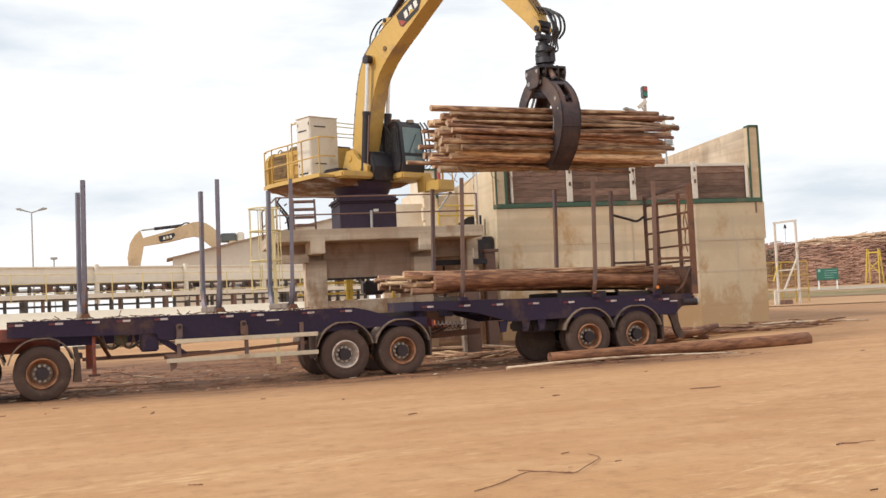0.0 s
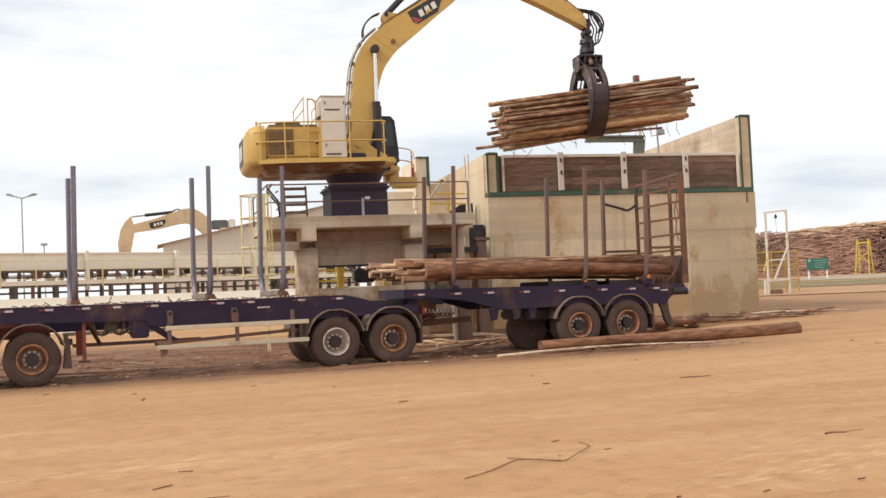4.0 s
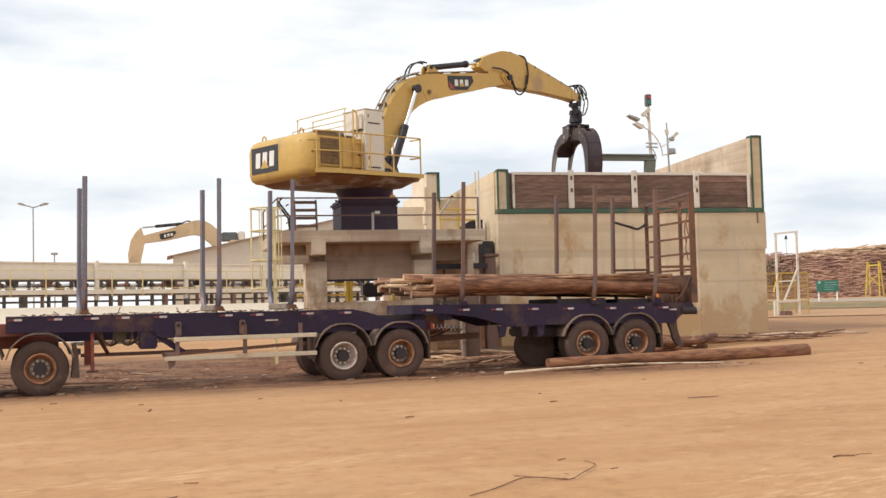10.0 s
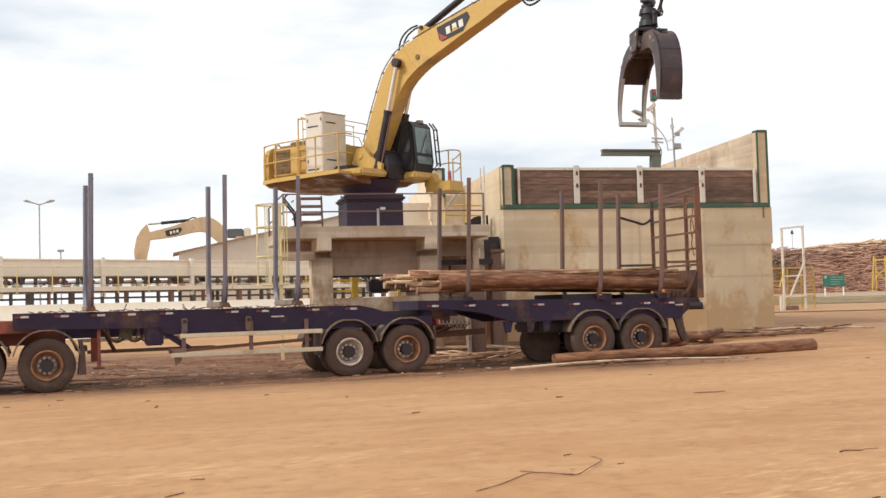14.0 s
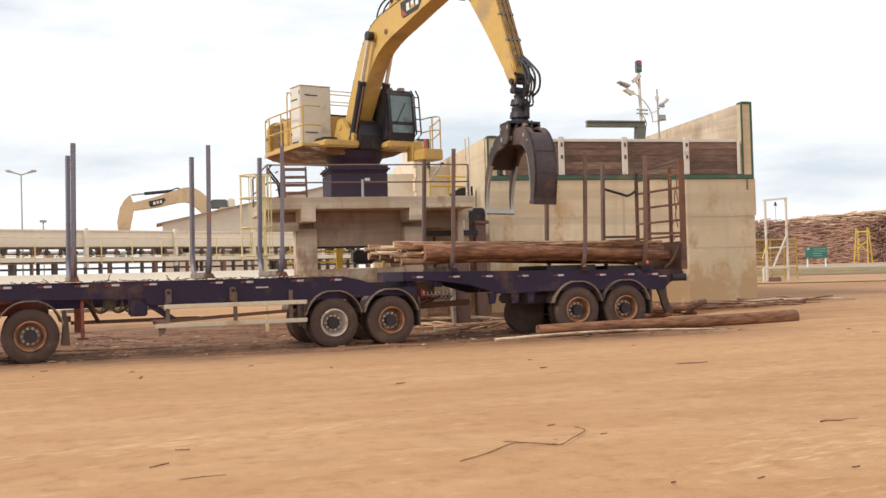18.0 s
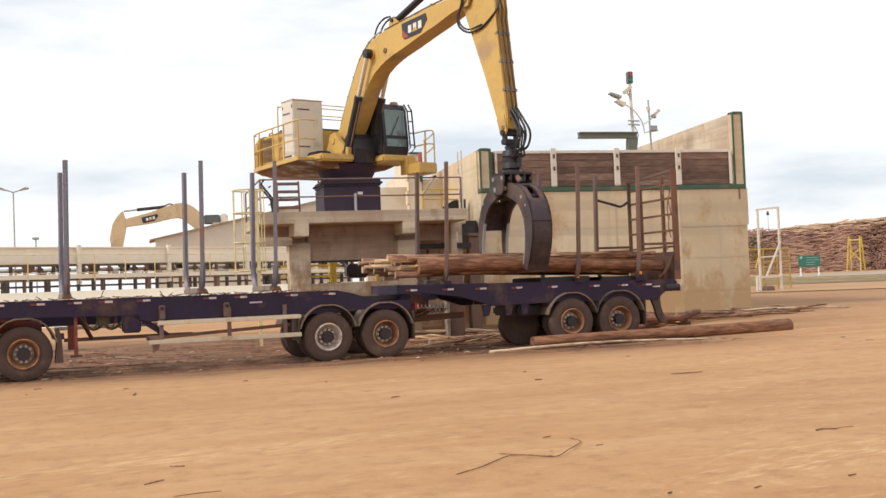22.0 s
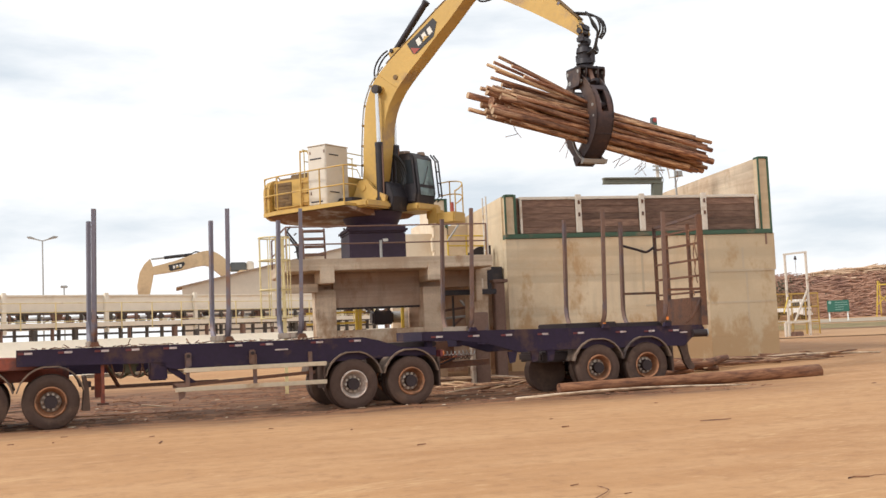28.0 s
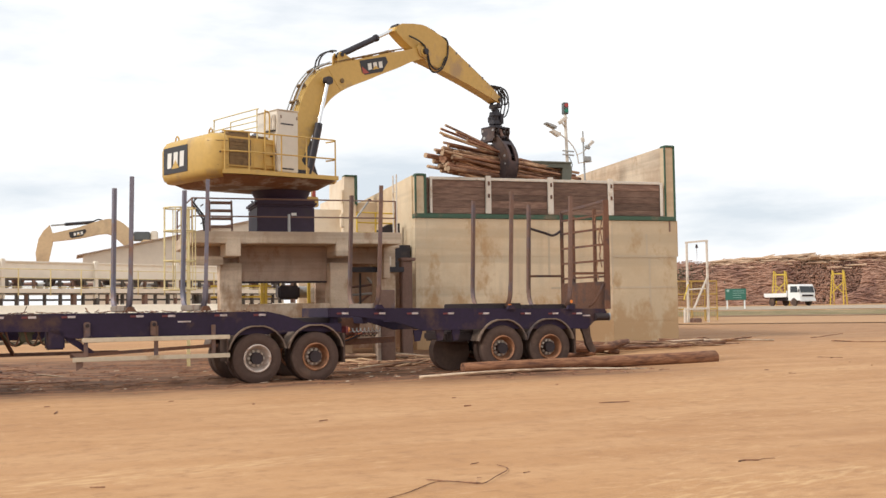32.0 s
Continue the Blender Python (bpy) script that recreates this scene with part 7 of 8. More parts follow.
# ---------------------------------------------------------------- far yard
def build_conveyor():
    c = thing("log_conveyor", pose(-7.06, 53.4, 0, 0, 0, 34.2), "long cream steel log conveyor with yellow railing", "conveyor", kind="structure")
    L0, L1 = -16, 36
    bm = one(box, L0, L1, -0.6, 0.0, 0.2, 1.98)
    for v in bm.verts:
        if v.co.z < 1 and v.co.y < -0.3:
            v.co.y = -2.6
    part("plinth", bm, PLINTH, c, "pale sloping sand bank")
    rng = random.Random(41)
    for j in range(70):
        w = L0 + j * 0.74 + rng.uniform(-0.25, 0.25)
        part("support_stub", one(box, w, w + rng.choice((0.05, 0.06, 0.09, 0.2)), -0.2, 0.05, 1.9, 2.5), DARK_GAP if j % 3 else RAIL_BROWN, c)
    part("lower_beam", one(box, L0, L1, -0.3, 0.1, 2.58, 2.80, 0.01), CONV, c)
    # dark strip drawn in as the shade on the lower beam's underside
    part("under_angle", one(box, L0, L1, -0.2, 0.05, 2.51, 2.575), DARK_GAP, c)
    k = 0
    u = L0
    while u < L1:
        part("side_panel", one(box, u + 0.02, u + 5.18, 0.0, 0.12, 3.30, 4.06, 0.01), CONV, c)
        part("panel_cap", one(box, u, u + 5.2, -0.08, 0.2, 4.06, 4.13), CONV, c)
        part("panel_post", one(box, u - 0.1, u + 0.1, -0.2, 0.0, 2.3, 4.22, 0.02), CONV, c)
        for j in range(7):
            part("roller_bracket", one(box, u + 0.38 + j * 0.72, u + 0.46 + j * 0.72, 0.1, 0.3, 2.82, 3.3), DARK_GAP if (k + j) % 3 else RAIL_BROWN, c)
            part("roller", one(rod, (u + 0.55 + j * 0.72, 0.2, 3.05), (u + 0.55 + j * 0.72, 1.6, 3.05), 0.085, seg=8), (DARK_GAP, LAMP_GREY, RAIL_BROWN)[(j * 2 + k) % 3], c)
        for j in range(0, 4, 1 + k % 2):
            part("motor_box", one(box, u + 0.7 + j * 1.3, u + 0.98 + j * 1.3, 0.0, 0.25, 2.81, 2.93 + 0.06 * ((k + j) % 2), 0.02), (LAMP_GREY, RAIL_BROWN, CONV)[(k + 2 * j) % 3], c)
        for j in range(3):
            part("brace", one(bar, (u + 0.5 + j * 1.7, 0.4, 2.85), (u + 1.5 + j * 1.7, 0.4, 3.25), 0.06, 0.06), DARK_GAP, c)
        part("foot_post", one(box, u + 1.4, u + 1.55, 0.1, 0.3, 1.9, 2.5), DARK_GAP, c)
        for j in range(3):
            w = u + 0.6 + j * 1.73
            part("rail_post", one(rod, (w, -0.5, 2.45), (w, -0.5, 3.75), 0.032), RAIL_PALE, c)
            part("hopper_chute", one(prism, [(w + 0.25, 3.3), (w + 0.85, 3.3), (w + 0.66, 2.92), (w + 0.42, 2.9)], 0.25, 0.6), (DARK_GAP, RAIL_BROWN, HUB)[(j + k) % 3], c)
        u += 5.2
        k += 1
    for zz in (2.86, 3.3, 3.72):
        part("hand_rail", one(rod, (L0, -0.5, zz), (L1, -0.5, zz), 0.02), RAIL_PALE, c)
    part("cable_tray", one(box, L0, L1, 0.26, 0.34, 2.93, 2.99), RAIL_BROWN, c)
    part("inner_beam", one(box, L0, L1, 0.3, 0.5, 3.2, 3.36), RAIL_BROWN, c)
    part("far_side", one(box, L0, L1, 1.7, 1.8, 2.5, 2.75), CONV, c)
    # two dark strips that stand in for shade along the conveyor's gaps
    part("dark_angle", one(box, L0, L1, 0.06, 0.12, 2.2, 2.24), DARK_GAP, c)
    part("dark_angle", one(box, L0, L1, -0.1, 0.0, 3.22, 3.30), DARK_GAP, c)
    part("top_gap_rail", one(box, L0, L1, 1.0, 1.1, 2.2, 2.3), DARK_GAP, c)


def build_shed():
    s = thing("chipping_shed", pose(0, 0, 0), "cream sheet-metal shed with a single-pitch roof", "shed", kind="structure")
    part("wall", one(prism, [(0.75, 0.2), (13.0, 0.2), (13.0, 7.7), (0.75, 5.1)], 70.0, 70.4), SHED, s)
    part("roof", one(prism, [(0.4, 5.02), (13.2, 7.74), (13.2, 7.80), (0.4, 5.08)], 69.8, 74), SHED_ROOF, s)
    part("name_board", one(box, 5.0, 6.3, 69.9, 69.98, 3.9, 4.4), LAMP_GREY, s)


def build_far_excavator():
    e = thing("far_excavator", pose(0, 76.5, 0), "pale hazy yellow excavator arm standing still behind the conveyor", "excavator")
    bm = bmesh.new()
    bent(bm, smooth_line([(3.84, 6.22), (3.41, 6.8), (2.7, 7.29), (1.83, 7.21), (0.52, 6.85), (-1.12, 6.54)], 4), [w[0] for w in smooth_line([(0.4,), (0.52,), (0.52,), (0.44,), (0.36,), (0.26,)], 4)], -0.3, 0.3)
    part("boom", bm, YELLOW_HAZE, e, smooth=True)
    bm = bmesh.new()
    prism(bm, [(-1.24, 7.38), (-1.05, 6.79), (-1.03, 6.32), (-1.14, 5.73), (-1.39, 4.56), (-2.02, 4.57), (-2.12, 5.53), (-1.93, 6.48), (-1.63, 6.99)], -0.25, 0.25, 0.03)
    part("stick", bm, YELLOW_HAZE, e)
    part("stick_cylinder", one(rod, (-0.32, 0, 7.43), (1.55, 0, 7.6), 0.11, seg=10), BLACK, e)
    part("cylinder_rod", one(rod, (-1.17, 0, 7.35), (-0.32, 0, 7.43), 0.06, seg=10), LAMP_GREY, e)
    part("hose", one(tube, smooth_line([(1.33, 0, 7.53), (1.77, 0, 7.78), (2.2, 0, 7.67), (2.7, 0, 7.51)], 4), 0.05), RUBBER_HOSE, e)
    part("cab", one(box, 4.08, 5.09, -0.6, 0.6, 6.37, 6.95, 0.04), SIGNAL_GREY, e)
    part("house", one(box, 4.5, 9.0, -1.4, 1.4, 3.8, 6.37, 0.1), YELLOW_HAZE, e)
    part("engine_cover", one(box, 5.15, 5.64, -0.6, 0.6, 6.37, 7.01, 0.08), BOX_CREAM, e)
    part("base", one(box, 4.4, 8.5, -1.3, 1.3, 0.3, 3.8, 0.1), BLACK, e)
    brand_mark("arm_mark", e, pose(0.52, -0.31, 6.8, 0, -12, 0), 1.1, 0.42, red=False)


def build_lamps():
    p = thing("street_lamp", pose(-8.96, 84.65, 0), "tall grey lamp post with two arms", "street lamp")
    part("pole", one(rod, (0, 0, 0.3), (0, 0, 9.55), 0.07, 0.045, 12), LAMP_GREY, p)
    for s in (-1, 1):
        part("arm", one(tube, [(0, 0, 9.5), (s * 0.5, 0, 9.66)], 0.05), LAMP_GREY, p)
        part("lamp_head", one(prism, [(s * 0.42, 9.6), (s * 0.46, 9.69), (s * 0.8, 9.85), (s * 1.08, 9.82), (s * 1.0, 9.72)], -0.18, 0.18), LAMP_GREY, p)
    q = thing("far_mast", pose(-12.6, 142, 0), "distant thin mast with a small head", "mast")
    part("pole", one(rod, (0, 0, 0.8), (0, 0, 9.3), 0.08, seg=8), LAMP_GREY, q)
    part("mast_head", one(box, -0.4, 0.4, -0.2, 0.2, 9.0, 9.3, 0.05), LAMP_GREY, q)
    # signal mast with floodlights behind the hopper
    m = thing("signal_mast", pose(17.75, 37.5, 0), "white mast with traffic light, floodlight and bracket arms", "signal mast")
    part("pole", one(rod, (0.16, 0, 3.0), (0.0, 0, 8.82), 0.07, 0.055, 12), WHITE_STEEL, m)
    sg = part("signal_box", one(box, -0.1, 0.1, -0.12, 0.1, 8.82, 9.26, 0.02), SIGNAL_GREY, m, "dark two-lens traffic light")
    part("red_lens", one(rod, (0, -0.12, 9.15), (0, -0.15, 9.15), 0.075, seg=12), LAMP_RED, sg)
    part("green_lens", one(rod, (0, -0.12, 8.94), (0, -0.15, 8.94), 0.075, seg=12), LAMP_GREEN, sg)
    part("bracket", one(tube, [(0.02, 0, 8.3), (-0.12, -0.06, 8.42), (-0.18, -0.08, 8.52)], 0.03), WHITE_STEEL, m)
    part("camera_housing", one(box, -0.2, 0.2, -0.07, 0.07, -0.07, 0.07, 0.015, pose(-0.14, -0.08, 8.58, 0, -38, 0)), WHITE_STEEL, m, "tilted white camera housing")
    part("arm", one(tube, smooth_line([(-0.85, -0.15, 8.33), (-0.5, -0.12, 8.18), (-0.2, -0.08, 8.0), (0.12, -0.02, 7.8), (0.36, 0, 7.52), (0.48, 0, 7.25), (0.52, 0, 6.95)], 4), 0.022), WHITE_STEEL, m)
    part("floodlight", one(prism, [(-0.95, 8.4), (-0.5, 8.22), (-0.46, 8.3), (-0.6, 8.36), (-0.9, 8.45)], -0.3, -0.05, 0.01), LAMP_GREY, m, "grey floodlight on the arm")
    part("floodlight", one(prism, [(-0.72, 8.12), (-0.62, 8.17), (-0.3, 8.08), (-0.28, 7.96), (-0.4, 7.92)], -0.26, -0.06, 0.01), WHITE_STEEL, m, "white floodlight below the arm")
    for zz in (7.28, 7.42):
        part("bracket", one(bar, (-0.16, -0.06, zz), (0.3, -0.06, zz - 0.02), 0.05, 0.05), LAMP_GREY, m)
    part("junction_box", one(box, -0.08, 0.14, -0.2, -0.08, 6.5, 6.8, 0.02), WHITE_STEEL, m)
    part("cable", one(tube, smooth_line([(0.08, -0.09, 7.2), (0.2, -0.12, 6.9), (0.12, -0.1, 6.6)], 4), 0.014), RUBBER_HOSE, m)
    m2 = thing("camera_mast", pose(18.72, 38.0, 0), "slim white mast with small bracket arms", "mast")
    part("pole", one(rod, (0.14, 0, 3.0), (0, 0, 8.3), 0.045, 0.03, 10), LAMP_GREY, m2)
    part("arm", one(tube, [(-0.3, -0.05, 7.35), (0.02, 0, 7.5), (0.25, 0, 7.75), (0.38, 0, 7.95)], 0.022), WHITE_STEEL, m2)
    part("lamp_head", one(box, -0.14, 0.14, -0.06, 0.06, -0.05, 0.05, 0.01, pose(0.33, -0.02, 7.82, 0, -40, 0)), WHITE_STEEL, m2)
    part("lamp_head", one(box, -0.1, 0.1, -0.06, 0.06, -0.05, 0.05, 0.01, pose(0.16, -0.06, 7.66, 0, 20, 0)), LAMP_GREY, m2)
    part("lamp_head", one(box, -0.06, 0.06, -0.05, 0.05, -0.09, 0.09, 0.01, pose(-0.03, -0.05, 7.95, 0, -14, 0)), WHITE_STEEL, m2)
    part("junction_box", one(box, -0.04, 0.26, -0.18, -0.04, 7.1, 7.3, 0.02), LAMP_GREY, m2)
    part("bracket", one(bar, (-0.2, -0.04, 7.05), (0.34, -0.04, 7.12), 0.04, 0.04), WHITE_STEEL, m2)


def build_gate():
    g = thing("bell_frame", pose(34.25, 55.1, 0), "white steel gantry with a hanging bell and braces", "gantry")
    for x, y in ((-0.57, 0.15), (0.57, -0.15)):
        part("leg", one(box, x - 0.055, x + 0.055, y - 0.055, y + 0.055, 0.3, 5.15, 0.01), WHITE_STEEL, g)
    part("cross_bar", one(bar, (-0.65, 0.17, 5.1), (0.65, -0.17, 5.2), 0.1, 0.1), WHITE_STEEL, g)
    part("bell", one(rod, (0.0, 0, 5.0), (0.0, 0, 4.78), 0.04, 0.09, 10), HUB, g)
    part("bell_rope", one(rod, (0.0, 0, 4.8), (0.0, 0, 3.9), 0.012), RAIL_BROWN, g)
    part("brace", one(bar, (0.53, -0.2, 3.1), (-0.4, -0.2, 1.3), 0.08, 0.08), WHITE_STEEL, g)
    part("brace", one(bar, (-0.55, 0.1, 2.7), (-1.05, -0.2, 1.8), 0.06, 0.06), RAIL_YELLOW, g)
    part("base_bar", one(bar, (-1.0, -0.2, 1.27), (0.6, -0.2, 1.3), 0.1, 0.1), WHITE_STEEL, g)
    part("base_leg", one(box, -1.05, -0.94, -0.26, -0.14, 0.3, 1.27), WHITE_STEEL, g)
    part("tie_bar", one(bar, (-0.57, 0.1, 2.4), (0.5, -0.1, 2.45), 0.07, 0.07), WHITE_STEEL, g)
    part("block", one(box, -0.5, 0.0, -0.4, 0.2, 0.3, 0.75, 0.05), RAIL_BROWN, g)
    y = thing("yellow_cage", pose(34.9, 57.5, 0), "yellow mesh guard cage behind the gantry", "cage")
    for x in (-2.3, -0.9, 0.4, 1.3, 2.15):
        part("post", one(box, x - 0.035, x + 0.035, -0.035, 0.035, 0.3, 2.95), CAGE_YELLOW, y)
    for zz in (1.2, 2.1, 2.88):
        part("bar", one(box, -2.3, 2.15, -0.04, 0.04, zz, zz + 0.09), CAGE_YELLOW, y)
    for k in range(40):
        part("mesh_bar", one(box, -2.2 + k * 0.108, -2.188 + k * 0.108, 0.0, 0.02, 0.4, 2.88), CAGE_YELLOW, y)
    s = thing("road_sign", pose(56.0, 83.9, 0, 0, 0, -32), "green road sign on two white posts", "sign")
    b = part("board", one(box, -0.9, 0.9, -0.04, 0.04, 1.84, 2.84, 0.01), SIGN_GREEN, s)
    rng = random.Random(2)
    for j in range(4):
        part("text_bar", one(box, -0.25, -0.25 + rng.uniform(0.7, 1.05), -0.055, -0.042, 2.62 - j * 0.2, 2.655 - j * 0.2), SIGN_TEXT, b)
    part("symbol", one(prism, [(-0.75, 2.55), (-0.58, 2.55), (-0.54, 2.72), (-0.66, 2.8), (-0.79, 2.7)], -0.056, -0.042), SIGN_TEXT, b)
    for x in (-0.75, 0.75):
        part("post", one(box, x - 0.06, x + 0.06, 0.05, 0.15, 0.85, 2.3), SIGN_WHITE, s)


def build_yellow_frame(x, y, rz):
    f = thing("stacking_gantry", pose(x, y, ground_z(x, y), 0, 0, rz), "yellow steel stacking frame before the log stack", "frame", "stacking gantries")
    for sx in (-1, 1):
        part("leg", one(bar, (sx * 0.66 - 0.28, 0, 0), (sx * 0.52 - 0.12, 0, 3.6), 0.11, 0.11), RAIL_YELLOW, f)
        part("leg", one(bar, (sx * 0.66 + 0.28, 1.2, 0), (sx * 0.52 + 0.12, 0.9, 3.55), 0.11, 0.11), RAIL_YELLOW, f)
        part("side_tie", one(bar, (sx * 0.52 - 0.12, 0, 3.5), (sx * 0.52 + 0.12, 0.9, 3.5), 0.09, 0.09), RAIL_YELLOW, f)
    for y, dx in ((0, -0.14), (0.95, 0.16)):
        part("top_bar", one(bar, (dx - 0.55, y, 3.22), (dx + 0.55, y, 3.22), 0.1, 0.12), RAIL_YELLOW, f)
    part("diagonal", one(bar, (-0.78, 0.05, 1.2), (0.42, 0.05, 2.4), 0.08, 0.09), RAIL_YELLOW, f)
    part("diagonal", one(bar, (0.38, 0.1, 1.2), (-0.72, 0.1, 2.4), 0.08, 0.09), RAIL_YELLOW, f)
    return f


def build_stacks():
    """The long log stacks across the road, seen side on: rough walls of thousands of stems."""
    rng = random.Random(31)
    verts, faces = [], []

    def stem(p, d, r, seg=5):
        d = Vector(d)
        side = d.cross(Vector((0, 0, 1))).normalized() * r
        up = side.cross(d).normalized() * r
        base = len(verts)
        for q in (Vector(p), Vector(p) + d):
            for k in range(seg):
                a = 2 * math.pi * k / seg
                verts.append(tuple(q + side * math.cos(a) + up * math.sin(a)))
        for k in range(seg):
            faces.append((base + k, base + (k + 1) % seg, base + seg + (k + 1) % seg, base + seg + k))
        faces.append(tuple(base + k for k in range(seg))[::-1])
        faces.append(tuple(base + seg + k for k in range(seg)))

    a0, a1 = Vector((56, 112, 0)), Vector((104, 92, 0))
    along = (a1 - a0).normalized()
    back = Vector((-along.y, along.x, 0))
    length = (a1 - a0).length
    for k in range(24000):
        u = rng.uniform(0, length)
        top = 5.3 + 0.9 * noise.noise(Vector((u * 0.12, 1.3, 0))) + 0.5 * noise.noise(Vector((u * 0.5, 4, 0))) + 0.006 * u
        v = rng.random()
        z = 1.2 + v * top
        off = -0.4 + v * 3.2 + 0.35 * noise.noise(Vector((u * 0.3, z * 0.8, 7))) + rng.uniform(-0.16, 0.16)
        if v > 0.9:
            off += rng.uniform(0, 9)
        p = a0 + along * u + back * off
        r = rng.uniform(0.025, 0.06)
        side_on = noise.noise(Vector((u * 0.11, 2.0, z * 0.1))) > -0.3
        ang = rng.gauss(0, 0.3) if side_on else rng.gauss(1.25, 0.3)
        d = (along * math.cos(ang) + back * math.sin(ang)) * (rng.uniform(0.4, 1.7) if side_on else 0.9)
        stem((p.x, p.y, z), (d.x, d.y, rng.gauss(0, 0.22)), r)
    count = len(faces)
    # paler stems along the stack's top, past its first quarter
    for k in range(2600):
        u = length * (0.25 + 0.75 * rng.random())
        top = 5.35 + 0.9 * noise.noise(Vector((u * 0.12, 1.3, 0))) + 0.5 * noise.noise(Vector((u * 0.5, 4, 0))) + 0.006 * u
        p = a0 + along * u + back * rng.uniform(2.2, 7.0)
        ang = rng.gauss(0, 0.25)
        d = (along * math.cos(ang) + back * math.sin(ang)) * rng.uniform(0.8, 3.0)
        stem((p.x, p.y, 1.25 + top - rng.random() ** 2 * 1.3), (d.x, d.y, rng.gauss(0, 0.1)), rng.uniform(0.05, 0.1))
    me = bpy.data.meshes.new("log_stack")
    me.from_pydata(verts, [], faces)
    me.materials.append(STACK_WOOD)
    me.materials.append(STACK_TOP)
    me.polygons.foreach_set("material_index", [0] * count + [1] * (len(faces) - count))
    s = new("log_stack", me)
    tagged(s, "long weathered stack of red-brown pulpwood logs", "log stack", kind="stuff")
    # earth core behind the outer stems
    bm = bmesh.new()
    n = 60
    rows = []
    for i in range(n + 1):
        u = length * i / n
        top = 1.2 + 5.1 + 0.9 * noise.noise(Vector((u * 0.12, 1.3, 0))) + 0.006 * u
        p0, p1, p2, p3 = a0 + along * u + back * 0.6, a0 + along * u + back * 3.4, a0 + along * u + back * 14, a0 + along * u + back * 18
        rows.append([bm.verts.new((p.x, p.y, z)) for p, z in ((p0, 0.8), (p1, top - 0.25), (p2, top - 0.2), (p3, 0.8))])
    for p, q in zip(rows, rows[1:]):
        for j in range(3):
            bm.faces.new((p[j], p[j + 1], q[j + 1], q[j]))
    bmesh.ops.recalc_face_normals(bm, faces=bm.faces)
    tagged(link("stack_core", bm, STACK_WOOD), "inner mass of the long log stack", "log stack", kind="stuff")
    # scrub growing over one end of the stack
    rr = random.Random(5)
    bm = bmesh.new()
    for k in range(420):
        u = rr.gauss(9, 2.0)
        p = a0 + along * u + back * rr.uniform(-1.2, 2.0)
        c = Vector((p.x, p.y, 4.6 + rr.gauss(0, 0.75)))
        q = Matrix.Rotation(rr.uniform(0, 6.3), 3, Vector((rr.uniform(-1, 1), rr.uniform(-1, 1), 1)).normalized())
        s_ = rr.uniform(0.1, 0.24)
        bm.faces.new([bm.verts.new(c + q @ Vector(w) * s_) for w in ((-1, 0, 0), (0, -0.5, 0.1), (1, 0, 0), (0, 0.5, 0.1))])
    tagged(link("scrub", bm, LEAF), "dark scrub growing over the stack", "shrub", kind="stuff")


STACK_WOOD = mat("stacked_pulpwood", (0.41, 0.245, 0.175), 0.9, 0, 0.35, 0.35, (0.22, 0.115, 0.09), 0.5)
STACK_TOP = mat("pale_top_pulpwood", (0.56, 0.40, 0.275), 0.9, 0, 0.35, 0.6, (0.3, 0.19, 0.13), 0.4)


def build_lorry():
    t = thing("flatbed_lorry", pose(0, 0, 0), "small white cab-over flatbed lorry driving along the yard road", "lorry")
    cab = part("cab", one(prism, [(3.0, 0.5), (3.02, 1.14), (2.98, 1.24), (2.8, 1.98), (2.68, 2.1), (1.36, 2.12), (1.3, 2.02), (1.3, 0.5)], -0.98, 0.98, 0.05), VAN_WHITE, t, "boxy white cab", smooth=False)
    part("windscreen", one(prism, [(2.985, 1.3), (2.845, 1.9), (2.865, 1.9), (3.005, 1.3)], -0.86, 0.86), WINDOW, cab)
    for y0, y1 in ((-1.0, -0.975), (0.975, 1.0)):
        part("side_window", one(prism, [(1.7, 1.32), (2.76, 1.32), (2.62, 1.92), (1.7, 1.92)], y0, y1), WINDOW, cab)
    part("grille", one(box, 3.01, 3.05, -0.72, 0.72, 0.9, 1.08, 0.01), HUB, cab)
    for y in (-0.82, 0.82):
        part("headlight", one(box, 3.01, 3.06, y - 0.1, y + 0.1, 0.88, 1.02, 0.02), LABEL_WHITE, cab)
        part("mirror", one(box, 2.9, 3.0, y * 1.3 - 0.05, y * 1.3 + 0.05, 1.35, 1.65, 0.02), HUB, cab)
    part("bumper", one(box, 2.98, 3.1, -1.0, 1.0, 0.42, 0.66, 0.03), VAN_WHITE, t)
    part("bed", one(box, -2.0, 1.2, -1.08, 1.08, 0.86, 0.98, 0.02), VAN_WHITE, t)
    for y in (-1.08, 1.04):
        part("side_board", one(box, -2.0, 1.2, y, y + 0.04, 0.98, 1.26, 0.01), VAN_WHITE, t)
    part("tail_board", one(box, -2.04, -2.0, -1.08, 1.08, 0.98, 1.26, 0.01), VAN_WHITE, t)
    part("front_board", one(box, 1.2, 1.25, -1.08, 1.08, 0.98, 1.5, 0.01), VAN_WHITE, t)
    part("chassis", one(box, -1.9, 2.6, -0.45, 0.45, 0.5, 0.85), HUB, t)
    for x in (2.15, -1.05):
        for y in (-1.0, 0.76):
            part("wheel", one(rod, (x, y, 0.38), (x, y + 0.24, 0.38), 0.38, seg=18), TYRE, t)
    return t


build_conveyor()
build_shed()
build_far_excavator()
build_lamps()
build_gate()
build_stacks()
LORRY = build_lorry()
for fx, fy, fr in FRAMES_AT:
    build_yellow_frame(fx, fy, fr)


